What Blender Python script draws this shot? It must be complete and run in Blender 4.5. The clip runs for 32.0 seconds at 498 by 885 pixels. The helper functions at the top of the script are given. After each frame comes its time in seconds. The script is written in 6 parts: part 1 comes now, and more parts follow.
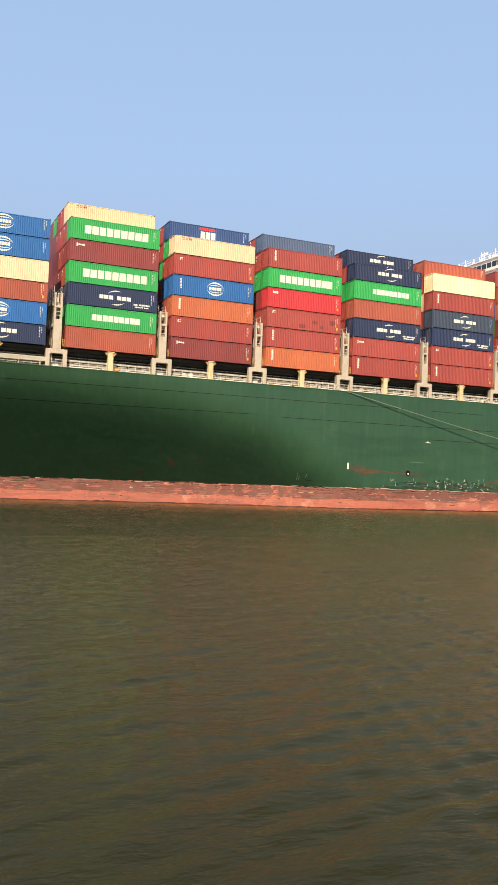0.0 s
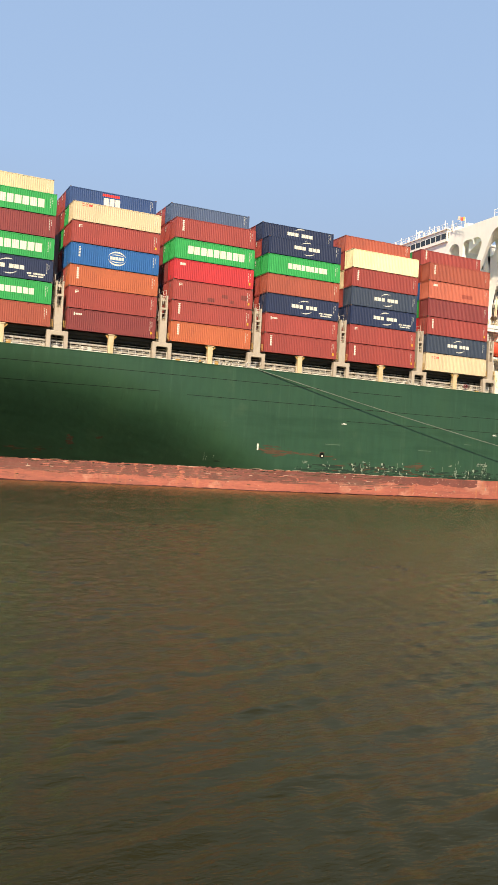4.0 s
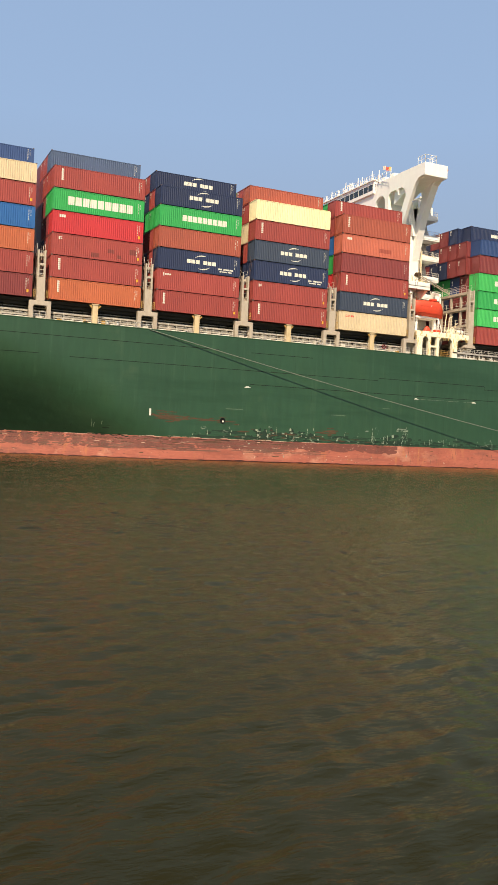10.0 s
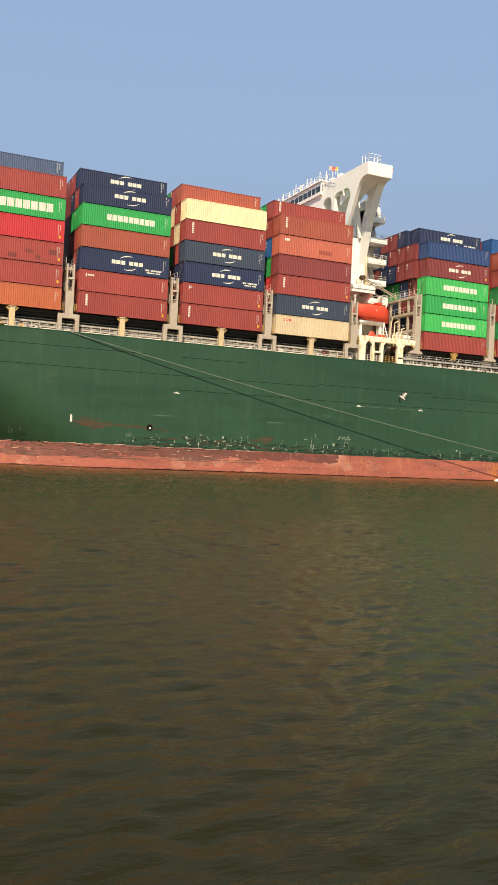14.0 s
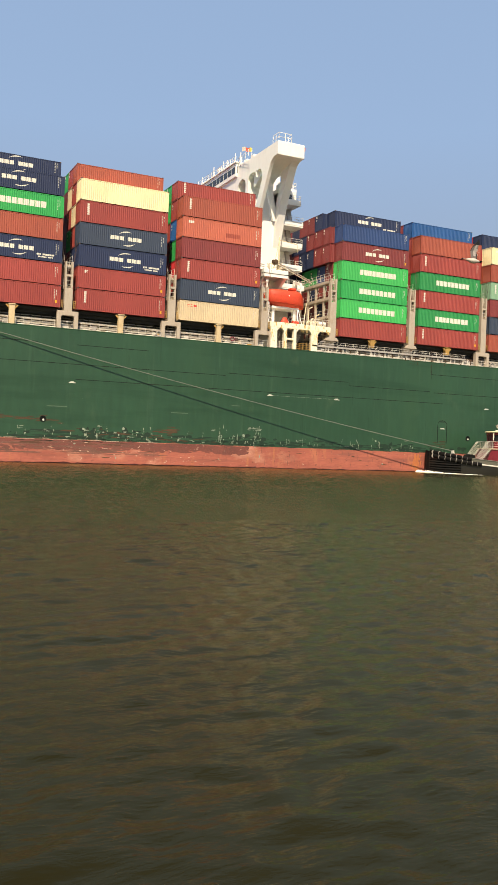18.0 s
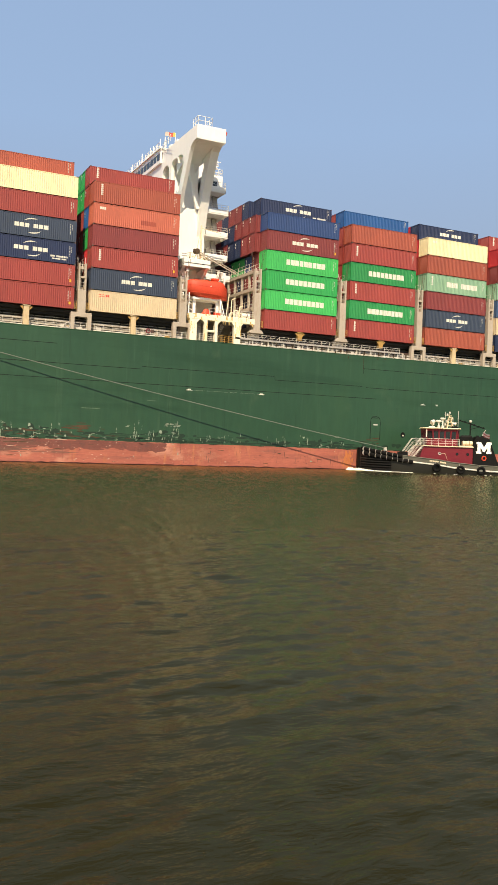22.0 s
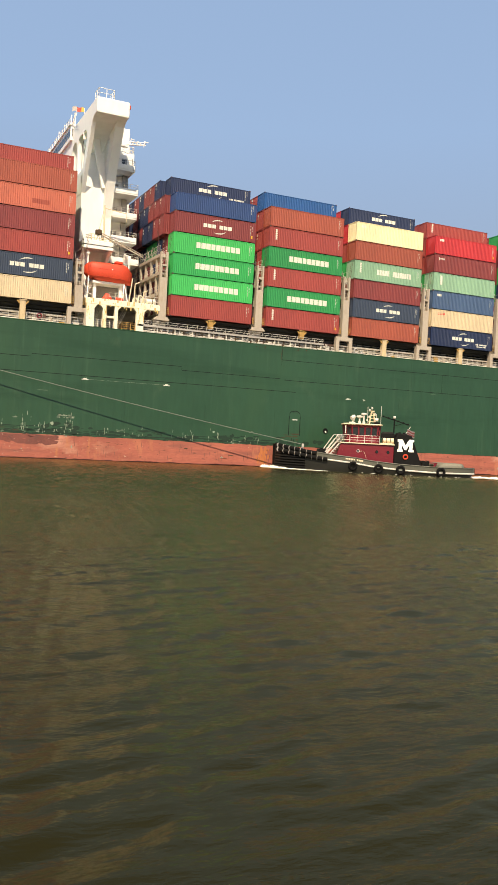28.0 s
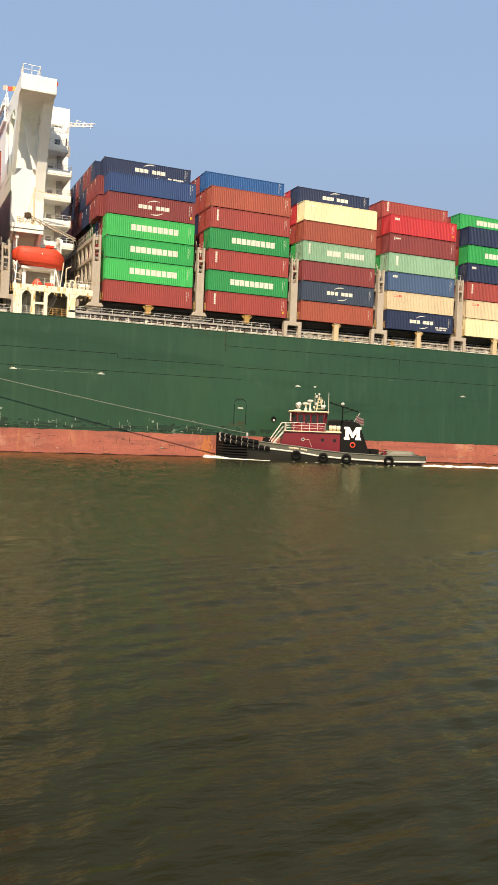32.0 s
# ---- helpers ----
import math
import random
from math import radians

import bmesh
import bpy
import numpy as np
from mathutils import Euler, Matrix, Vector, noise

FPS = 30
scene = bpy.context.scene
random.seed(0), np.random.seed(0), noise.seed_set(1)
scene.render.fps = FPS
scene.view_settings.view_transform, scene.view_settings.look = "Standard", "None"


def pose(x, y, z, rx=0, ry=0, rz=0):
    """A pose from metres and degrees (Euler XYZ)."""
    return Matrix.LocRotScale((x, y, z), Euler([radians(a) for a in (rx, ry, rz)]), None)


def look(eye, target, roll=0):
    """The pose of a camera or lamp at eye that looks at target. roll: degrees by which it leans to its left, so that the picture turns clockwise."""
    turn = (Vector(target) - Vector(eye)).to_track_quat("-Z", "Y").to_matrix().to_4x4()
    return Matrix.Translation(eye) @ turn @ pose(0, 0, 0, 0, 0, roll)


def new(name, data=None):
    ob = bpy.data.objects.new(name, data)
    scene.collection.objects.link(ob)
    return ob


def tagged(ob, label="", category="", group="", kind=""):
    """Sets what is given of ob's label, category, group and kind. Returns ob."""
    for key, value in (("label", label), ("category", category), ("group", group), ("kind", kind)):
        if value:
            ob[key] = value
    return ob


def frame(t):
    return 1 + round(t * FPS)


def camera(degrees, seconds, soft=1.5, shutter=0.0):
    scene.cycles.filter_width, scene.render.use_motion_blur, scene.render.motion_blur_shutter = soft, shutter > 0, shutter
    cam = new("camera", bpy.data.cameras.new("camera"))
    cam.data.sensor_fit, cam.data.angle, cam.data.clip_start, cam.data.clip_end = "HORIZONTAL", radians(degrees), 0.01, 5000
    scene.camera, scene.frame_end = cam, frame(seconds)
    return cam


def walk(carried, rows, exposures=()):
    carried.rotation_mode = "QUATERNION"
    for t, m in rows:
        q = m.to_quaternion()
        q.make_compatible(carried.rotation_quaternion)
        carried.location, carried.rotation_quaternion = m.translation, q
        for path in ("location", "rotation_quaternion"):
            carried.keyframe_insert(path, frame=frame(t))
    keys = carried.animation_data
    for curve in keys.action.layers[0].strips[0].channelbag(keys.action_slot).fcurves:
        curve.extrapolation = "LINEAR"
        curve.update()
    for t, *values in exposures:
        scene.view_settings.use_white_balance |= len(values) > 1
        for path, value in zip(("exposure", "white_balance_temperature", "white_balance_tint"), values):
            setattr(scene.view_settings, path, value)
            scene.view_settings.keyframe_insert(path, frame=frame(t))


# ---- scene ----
cam = camera(32.42, 32.0)
EYE = 3.72            # eye above the river
SHIP_X, SHIP_Y = 120.16, 111.49   # where the ship's own origin lies at the start
SPEED = 2.929         # metres a second, towards -x
DECK, BASE = 17.75, 20.4          # deck edge and foot of the container stacks above the water
ROWS = [  # seconds, yaw, pitch, roll of the hand-held camera
    (0, -23.85, 2.62, -1.98),
    (0.5, -24.87, 2.30, -1.78),
    (1, -25.07, 2.15, -1.95),
    (1.5, -24.42, 1.90, -2.18),
    (2, -23.70, 1.38, -2.30),
    (2.5, -23.46, 1.05, -2.39),
    (3, -23.47, 1.08, -2.57),
    (3.5, -24.05, 1.45, -2.64),
    (4, -25.20, 1.58, -2.90),
    (4.5, -25.58, 1.45, -2.82),
    (6.5, -24.71, 0.94, -2.36),
    (7, -24.80, 1.25, -2.40),
    (7.5, -24.22, 1.10, -2.44),
    (8, -23.78, 0.70, -2.13),
    (8.5, -24.40, 0.44, -2.00),
    (9, -24.78, 0.05, -2.22),
    (9.5, -24.72, -0.15, -2.24),
    (10, -24.60, -0.36, -2.44),
    (10.5, -24.18, -0.19, -2.55),
    (11, -24.08, -0.09, -2.62),
    (11.5, -24.29, -0.32, -2.70),
    (12, -24.32, -0.11, -2.38),
    (12.5, -23.87, 0.25, -1.89),
    (13, -23.59, 0.55, -1.74),
    (13.5, -23.75, 0.57, -1.99),
    (14, -24.16, 0.37, -2.64),
    (14.5, -24.78, 0.07, -3.14),
    (16.5, -24.93, 1.63, -2.73),
    (17, -25.27, 1.32, -2.63),
    (17.5, -25.35, 0.53, -2.38),
    (18, -25.43, 0.05, -2.16),
    (18.5, -25.46, 0.14, -1.95),
    (19, -25.45, 0.32, -1.90),
    (19.5, -25.53, 0.37, -2.22),
    (20, -25.61, 0.43, -2.32),
    (20.5, -25.63, 0.41, -2.18),
    (21, -25.63, 0.34, -1.78),
    (21.5, -25.76, 0.16, -1.89),
    (22, -25.83, 0.02, -2.09),
    (22.5, -25.95, -0.02, -2.07),
    (23, -26.11, 0.02, -2.09),
    (23.5, -26.13, 0.08, -1.98),
    (24, -25.98, -0.06, -2.05),
    (24.5, -25.66, -0.26, -2.18),
    (25, -25.13, -0.37, -2.29),
    (25.5, -25.03, -0.14, -2.30),
    (27.5, -24.52, -0.08, -2.77),
    (28, -24.56, -0.07, -2.90),
    (28.5, -24.49, -0.17, -2.72),
    (29, -24.46, -0.31, -2.53),
    (29.5, -24.41, -0.39, -2.30),
    (30, -24.09, -0.64, -2.15),
    (30.5, -23.72, -0.85, -2.08),
    (31, -23.57, -0.90, -1.90),
    (31.5, -23.53, -0.87, -1.96),
    (32, -23.25, -0.62, -2.19),
]
walk(cam, [(t, pose(0, 0, EYE, 90 + pitch, roll, yaw)) for t, yaw, pitch, roll in ROWS],
     exposures=[(0.0, 0.70, 7650, 11), (4.0, 0.61, 7650, 11), (8.0, 0.49, 7650, 11), (11.0, 0.38, 7650, 11), (15.0, 0.36, 7650, 11), (22.0, 0.42, 7650, 11), (32.0, 0.42, 7650, 11)])

# world and sun
SUN = Vector((-0.54, -1.0, 1.33)).normalized()
world = bpy.data.worlds.new("sky")
scene.world = world
world.use_nodes = True
wt = world.node_tree
sky = wt.nodes.new("ShaderNodeTexSky")
sky.sky_type, sky.sun_disc = "NISHITA", False
sky.sun_elevation = math.asin(SUN.z)
sky.sun_rotation = math.atan2(SUN.x, SUN.y)
sky.air_density, sky.dust_density, sky.ozone_density = 1.0, 2.0, 2.7
# a veil of haze over the clear sky: greyer low down, paler blue higher up
direction, split, veil, clear, mixed = (wt.nodes.new("ShaderNode" + k) for k in ("TexCoord", "SeparateXYZ", "ValToRGB", "Mix", "Mix"))
wt.links.new(direction.outputs["Generated"], split.inputs[0])
wt.links.new(split.outputs["Z"], veil.inputs["Fac"])
HAZE = ((0.0, (0.19, 0.255, 0.39)), (0.17, (0.215, 0.300, 0.462)), (0.34, (0.227, 0.362, 0.612)), (0.52, (0.216, 0.350, 0.602)), (0.8, (0.145, 0.205, 0.31)))
while len(veil.color_ramp.elements) < len(HAZE):
    veil.color_ramp.elements.new(0.5)
for stop, (at, tone) in zip(veil.color_ramp.elements, HAZE):
    stop.position, stop.color = at, (*tone, 1)
clear.data_type, clear.blend_type = "RGBA", "MULTIPLY"
clear.inputs["Factor"].default_value, clear.inputs[7].default_value = 1.0, (0.16, 0.16, 0.16, 1)
wt.links.new(sky.outputs[0], clear.inputs[6])
mixed.data_type = "RGBA"
mixed.inputs["Factor"].default_value = 0.88
wt.links.new(clear.outputs[2], mixed.inputs[6])
wt.links.new(veil.outputs["Color"], mixed.inputs[7])
wt.links.new(mixed.outputs[2], wt.nodes["Background"].inputs[0])
wt.nodes["Background"].inputs[1].default_value = 1.0
lamp = bpy.data.lights.new("sun", "SUN")
lamp.energy, lamp.angle, lamp.color = 5.0, radians(0.35), (1.0, 0.89, 0.73)
sun = new("sun", lamp)
sun.matrix_basis = look(SUN * 400, (0, 0, 0))


# ---- materials ----
def material(name, colour, rough=0.5, metal=0.0, vary=0.12, grain=3.0, stain=None, stain_size=0.35, stain_amount=0.35,
             bump=0.0, tint=0.0, stretch=(1, 1, 1), coat=0.0, gloss=0.5):
    """A painted or plain surface: colour with two scales of unevenness, an optional stain, and fine relief."""
    m = bpy.data.materials.new(name)
    m.use_nodes = True
    n, l = m.node_tree.nodes, m.node_tree.links
    b = n["Principled BSDF"]
    b.inputs["Roughness"].default_value, b.inputs["Metallic"].default_value = rough, metal
    b.inputs["Coat Weight"].default_value, b.inputs["Specular IOR Level"].default_value = coat, gloss
    co = n.new("ShaderNodeTexCoord")
    mp = n.new("ShaderNodeMapping")
    mp.inputs["Scale"].default_value = stretch
    l.new(co.outputs["Object"], mp.inputs[0])
    big, small = n.new("ShaderNodeTexNoise"), n.new("ShaderNodeTexNoise")
    for t, s, d in ((big, grain * 0.13, 4), (small, grain * 2.2, 5)):
        t.inputs["Scale"].default_value, t.inputs["Detail"].default_value = s, d
        l.new(mp.outputs[0], t.inputs["Vector"])
    mixn = n.new("ShaderNodeMath")
    mixn.operation = "ADD"
    l.new(big.outputs["Fac"], mixn.inputs[0]), l.new(small.outputs["Fac"], mixn.inputs[1])
    ramp = n.new("ShaderNodeMapRange")
    ramp.inputs["From Min"].default_value, ramp.inputs["From Max"].default_value = 0.6, 1.4
    ramp.inputs["To Min"].default_value, ramp.inputs["To Max"].default_value = 1 - vary, 1 + vary
    l.new(mixn.outputs[0], ramp.inputs["Value"])
    value = ramp.outputs[0]
    if tint:
        info = n.new("ShaderNodeObjectInfo")
        tr = n.new("ShaderNodeMapRange")
        tr.inputs["To Min"].default_value, tr.inputs["To Max"].default_value = 1 - tint, 1 + tint
        l.new(info.outputs["Random"], tr.inputs["Value"])
        mul = n.new("ShaderNodeMath")
        mul.operation = "MULTIPLY"
        l.new(value, mul.inputs[0]), l.new(tr.outputs[0], mul.inputs[1])
        value = mul.outputs[0]
    vec = n.new("ShaderNodeVectorMath")
    vec.operation = "SCALE"
    vec.inputs[0].default_value = colour
    l.new(value, vec.inputs["Scale"])
    out = vec.outputs[0]
    if stain:
        st = n.new("ShaderNodeTexNoise")
        st.inputs["Scale"].default_value, st.inputs["Detail"].default_value, st.inputs["Roughness"].default_value = stain_size, 8, 0.68
        l.new(mp.outputs[0], st.inputs["Vector"])
        sr = n.new("ShaderNodeMapRange")
        sr.inputs["From Min"].default_value, sr.inputs["From Max"].default_value = 0.52, 0.72
        sr.inputs["To Max"].default_value = stain_amount
        l.new(st.outputs["Fac"], sr.inputs["Value"])
        mx = n.new("ShaderNodeMix")
        mx.data_type = "RGBA"
        l.new(sr.outputs[0], mx.inputs["Factor"]), l.new(out, mx.inputs[6])
        mx.inputs[7].default_value = (*stain, 1)
        out = mx.outputs[2]
    l.new(out, b.inputs["Base Color"])
    if bump:
        bp = n.new("ShaderNodeBump")
        bp.inputs["Strength"].default_value, bp.inputs["Distance"].default_value = bump, 0.02
        l.new(mixn.outputs[0], bp.inputs["Height"])
        l.new(bp.outputs[0], b.inputs["Normal"])
    return m


def glassy(name, colour, rough=0.08):
    m = bpy.data.materials.new(name)
    m.use_nodes = True
    b = m.node_tree.nodes["Principled BSDF"]
    b.inputs["Base Color"].default_value = (*colour, 1)
    b.inputs["Roughness"].default_value = rough
    b.inputs["Specular IOR Level"].default_value = 0.8
    return m


def container_paint(name, colour):
    return material("container_" + name, colour, 0.48, vary=0.16, grain=2.0, stain=[c * 0.6 + 0.008 for c in colour], stain_size=0.5,
                    stain_amount=0.4, tint=0.07, stretch=(1, 1, 0.35))


def layers(m, rows):
    """Lays further uneven coats over a paint: stretch, size, low, high, amount, colour."""
    n, l = m.node_tree.nodes, m.node_tree.links
    b = n["Principled BSDF"]
    colour = b.inputs["Base Color"].links[0].from_socket
    co = n.new("ShaderNodeTexCoord")
    for stretch, size, lo, hi, amount, tint in rows:
        mp, t, r, mx = n.new("ShaderNodeMapping"), n.new("ShaderNodeTexNoise"), n.new("ShaderNodeMapRange"), n.new("ShaderNodeMix")
        mp.inputs["Scale"].default_value, mp.inputs["Location"].default_value = stretch, (size * 7, 3, size)
        t.inputs["Scale"].default_value, t.inputs["Detail"].default_value, t.inputs["Roughness"].default_value = size, 7, 0.65
        r.inputs["From Min"].default_value, r.inputs["From Max"].default_value, r.inputs["To Max"].default_value = lo, hi, amount
        mx.data_type = "RGBA"
        mx.inputs[7].default_value = (*tint, 1)
        l.new(co.outputs["Object"], mp.inputs[0]), l.new(mp.outputs[0], t.inputs["Vector"]), l.new(t.outputs["Fac"], r.inputs["Value"])
        l.new(r.outputs[0], mx.inputs["Factor"]), l.new(colour, mx.inputs[6])
        colour = mx.outputs[2]
    l.new(colour, b.inputs["Base Color"])
    return m


def hull_paint():
    """Green topside paint: rain streaks, faded blooms, dark scuffed bands, and plating that is not quite fair."""
    m = material("hull_green", (0.0200, 0.0650, 0.0345), 0.4, vary=0.18, grain=0.6, stain=(0.030, 0.080, 0.038), stain_size=0.12, stain_amount=0.5, stretch=(1, 1, 0.25))
    layers(m, [((1.3, 1, 0.07), 0.9, 0.56, 0.72, 0.40, (0.050, 0.110, 0.062)), ((0.10, 1, 0.9), 0.5, 0.52, 0.70, 0.55, (0.009, 0.040, 0.018)),
               ((0.5, 1, 0.35), 0.35, 0.60, 0.70, 0.45, (0.050, 0.095, 0.052)), ((2.0, 1, 0.10), 1.2, 0.62, 0.72, 0.50, (0.008, 0.030, 0.014)),
               ((1, 1, 1), 1.6, 0.68, 0.74, 0.50, (0.075, 0.12, 0.07))])
    n, l = m.node_tree.nodes, m.node_tree.links
    co, mp, t, bp = n.new("ShaderNodeTexCoord"), n.new("ShaderNodeMapping"), n.new("ShaderNodeTexNoise"), n.new("ShaderNodeBump")
    mp.inputs["Scale"].default_value = (0.5, 1, 0.32)
    t.inputs["Scale"].default_value, t.inputs["Detail"].default_value = 0.9, 2
    bp.inputs["Strength"].default_value, bp.inputs["Distance"].default_value = 0.6, 0.09
    l.new(co.outputs["Object"], mp.inputs[0]), l.new(mp.outputs[0], t.inputs["Vector"])
    l.new(t.outputs["Fac"], bp.inputs["Height"]), l.new(bp.outputs[0], n["Principled BSDF"].inputs["Normal"])
    return m


def boot_paint():
    """Antifouling red with dark bands, orange rust and bared flecks."""
    m = material("antifouling_red", (0.385, 0.112, 0.078), 0.65, vary=0.25, grain=1.6, stain=(0.27, 0.078, 0.058), stain_size=0.55, stain_amount=0.8, bump=0.3, stretch=(0.35, 1, 2.2))
    return layers(m, [((0.09, 1, 1.3), 1.0, 0.50, 0.62, 0.7, (0.23, 0.080, 0.062)), ((1, 1, 0.4), 0.5, 0.58, 0.68, 0.5, (0.50, 0.19, 0.10)), ((0.3, 1, 0.6), 0.55, 0.56, 0.68, 0.7, (0.56, 0.27, 0.19)), ((0.25, 1, 0.5), 0.4, 0.55, 0.66, 0.6, (0.25, 0.07, 0.05)), ((1.4, 1, 0.3), 0.9, 0.58, 0.68, 0.55, (0.47, 0.17, 0.07)),
                      ((0.7, 1, 1), 2.3, 0.65, 0.70, 0.8, (0.52, 0.36, 0.27)), ((2.5, 1, 0.25), 1.4, 0.62, 0.70, 0.7, (0.20, 0.065, 0.045)), ((0.5, 1, 1.6), 2.4, 0.62, 0.68, 0.85, (0.075, 0.042, 0.036))])


PAINT = {k: container_paint(k, v) for k, v in {
    "brown": (0.30, 0.050, 0.042), "dark": (0.20, 0.036, 0.036), "rust": (0.315, 0.072, 0.044), "orange": (0.45, 0.115, 0.050),
    "salmon": (0.47, 0.12, 0.075), "red": (0.50, 0.030, 0.038), "green": (0.012, 0.31, 0.075), "pale_green": (0.03, 0.42, 0.10), "mint": (0.23, 0.41, 0.28),
    "sea_green": (0.20, 0.36, 0.24), "navy": (0.013, 0.024, 0.070), "blue": (0.010, 0.105, 0.33), "deep_blue": (0.02, 0.055, 0.17),
    "slate": (0.055, 0.105, 0.21), "grey_navy": (0.032, 0.048, 0.082), "cream": (0.61, 0.49, 0.325), "yellow_cream": (0.78, 0.68, 0.42),
    "dusty_blue": (0.055, 0.09, 0.17), "deep_green": (0.012, 0.24, 0.068), "royal_blue": (0.010, 0.078, 0.25)}.items()}
WHITE_MARK = material("white_lettering", (0.64, 0.63, 0.56), 0.55, vary=0.1)
RED_MARK = material("red_lettering", (0.6, 0.03, 0.03), 0.55)
YELLOW_MARK = material("yellow_placard", (0.8, 0.42, 0.03), 0.5)
DIRTY_STEEL = material("worn_casting", (0.10, 0.06, 0.05), 0.7, metal=0.2, vary=0.3)
HULL_GREEN = hull_paint()
BOOT_RED = boot_paint()
DECK_PAINT = material("deck_paint", (0.13, 0.10, 0.08), 0.75, vary=0.25)
BEIGE = material("beige_steel_paint", (0.43, 0.37, 0.305), 0.5, vary=0.12, stain=(0.25, 0.14, 0.07), stain_size=0.8, stain_amount=0.45, stretch=(1, 1, 0.4))
POST_BEIGE = material("warm_beige_post_paint", (0.60, 0.47, 0.29), 0.5, vary=0.14, stain=(0.32, 0.17, 0.06), stain_size=0.9, stain_amount=0.5, stretch=(1, 1, 0.4))
GREY_STEEL = material("grey_steel_paint", (0.36, 0.34, 0.32), 0.55, vary=0.15, stain=(0.18, 0.12, 0.08), stain_amount=0.4)
LEDGE_GREY = material("pale_ledge_paint", (0.36, 0.33, 0.28), 0.6, vary=0.18, stain=(0.22, 0.14, 0.09), stain_size=0.6, stain_amount=0.6, stretch=(0.4, 1, 1))
# near-black steel: the deep shade under the stacks is put into this colour
SHADED_DARK_STEEL = material("shaded_dark_steel", (0.016, 0.015, 0.014), 0.7, vary=0.3)
RAIL_WHITE = material("rail_white_paint", (0.60, 0.57, 0.52), 0.5)
SHIP_WHITE = material("ship_white_paint", (0.86, 0.85, 0.82), 0.42, vary=0.05, grain=0.7, stain=(0.62, 0.53, 0.40), stain_size=0.5, stain_amount=0.2, stretch=(1, 1, 0.3))
STAINED_WHITE = material("rust_stained_white_paint", (0.84, 0.79, 0.62), 0.5, vary=0.08, stain=(0.66, 0.46, 0.14), stain_size=0.7, stain_amount=0.8, stretch=(1, 1, 0.6))
YELLOW = material("safety_yellow_paint", (0.42, 0.25, 0.075), 0.5, vary=0.15)
WINDOW = glassy("dark_window_glass", (0.02, 0.025, 0.03))
BOAT_ORANGE = material("lifeboat_orange_glassfibre", (0.60, 0.058, 0.024), 0.6, vary=0.14, grain=2, bump=0.3)
ROPE_PALE = material("pale_rope", (0.155, 0.18, 0.15), 0.85, grain=20)
BLACK_RUBBER = material("black_rubber", (0.005, 0.005, 0.005), 0.9, vary=0.3, bump=0.3, gloss=0.2)
TUG_BLACK = material("tug_black_paint", (0.004, 0.004, 0.004), 0.7, vary=0.2, stain=(0.012, 0.010, 0.009), stain_amount=0.4, gloss=0.2)
TUG_OLIVE = material("tug_dark_olive_topside", (0.008, 0.008, 0.006), 0.5, vary=0.25, stain=(0.016, 0.015, 0.012), stain_amount=0.5, stretch=(0.4, 1, 1))
TUG_GREY = material("tug_grey_green_paint", (0.085, 0.085, 0.066), 0.55, vary=0.15)
TUG_DECK = material("tug_after_deck_paint", (0.19, 0.18, 0.14), 0.7, vary=0.15)
TUG_RED = material("tug_maroon_paint", (0.155, 0.008, 0.018), 0.42, vary=0.08)
TUG_CREAM = material("tug_cream_paint", (0.72, 0.60, 0.42), 0.5)
FOAM = material("white_foam", (0.75, 0.74, 0.68), 0.9, vary=0.15, grain=8, bump=0.6)
SCUFF = material("bared_pale_paint", (0.26, 0.31, 0.24), 0.7, vary=0.2, grain=6)
RUST = material("rust_streak", (0.072, 0.042, 0.022), 0.85, vary=0.3, grain=5)
MAROON = material("dull_maroon_antifouling", (0.170, 0.054, 0.043), 0.7, vary=0.35, grain=3, stain=(0.09, 0.05, 0.045), stain_size=1.2, stain_amount=0.8)
GRIME = material("green_black_grime", (0.0085, 0.030, 0.016), 0.6, vary=0.4, grain=4)
SEAM = material("dark_weld_seam", (0.003, 0.010, 0.006), 0.9)
FADED = material("faded_hull_paint", (0.075, 0.13, 0.085), 0.7, vary=0.3, grain=5)
FLAG_RED = material("flag_red_cloth", (0.5, 0.10, 0.08), 0.9)
ENSIGN_RED = material("faded_ensign_red_cloth", (0.15, 0.035, 0.035), 0.9)
ENSIGN_WHITE = material("faded_ensign_white_cloth", (0.19, 0.16, 0.165), 0.9)
FLAG_WHITE = material("flag_white_cloth", (0.50, 0.44, 0.40), 0.9)
FLAG_YELLOW = material("flag_yellow_cloth", (0.62, 0.45, 0.10), 0.9)


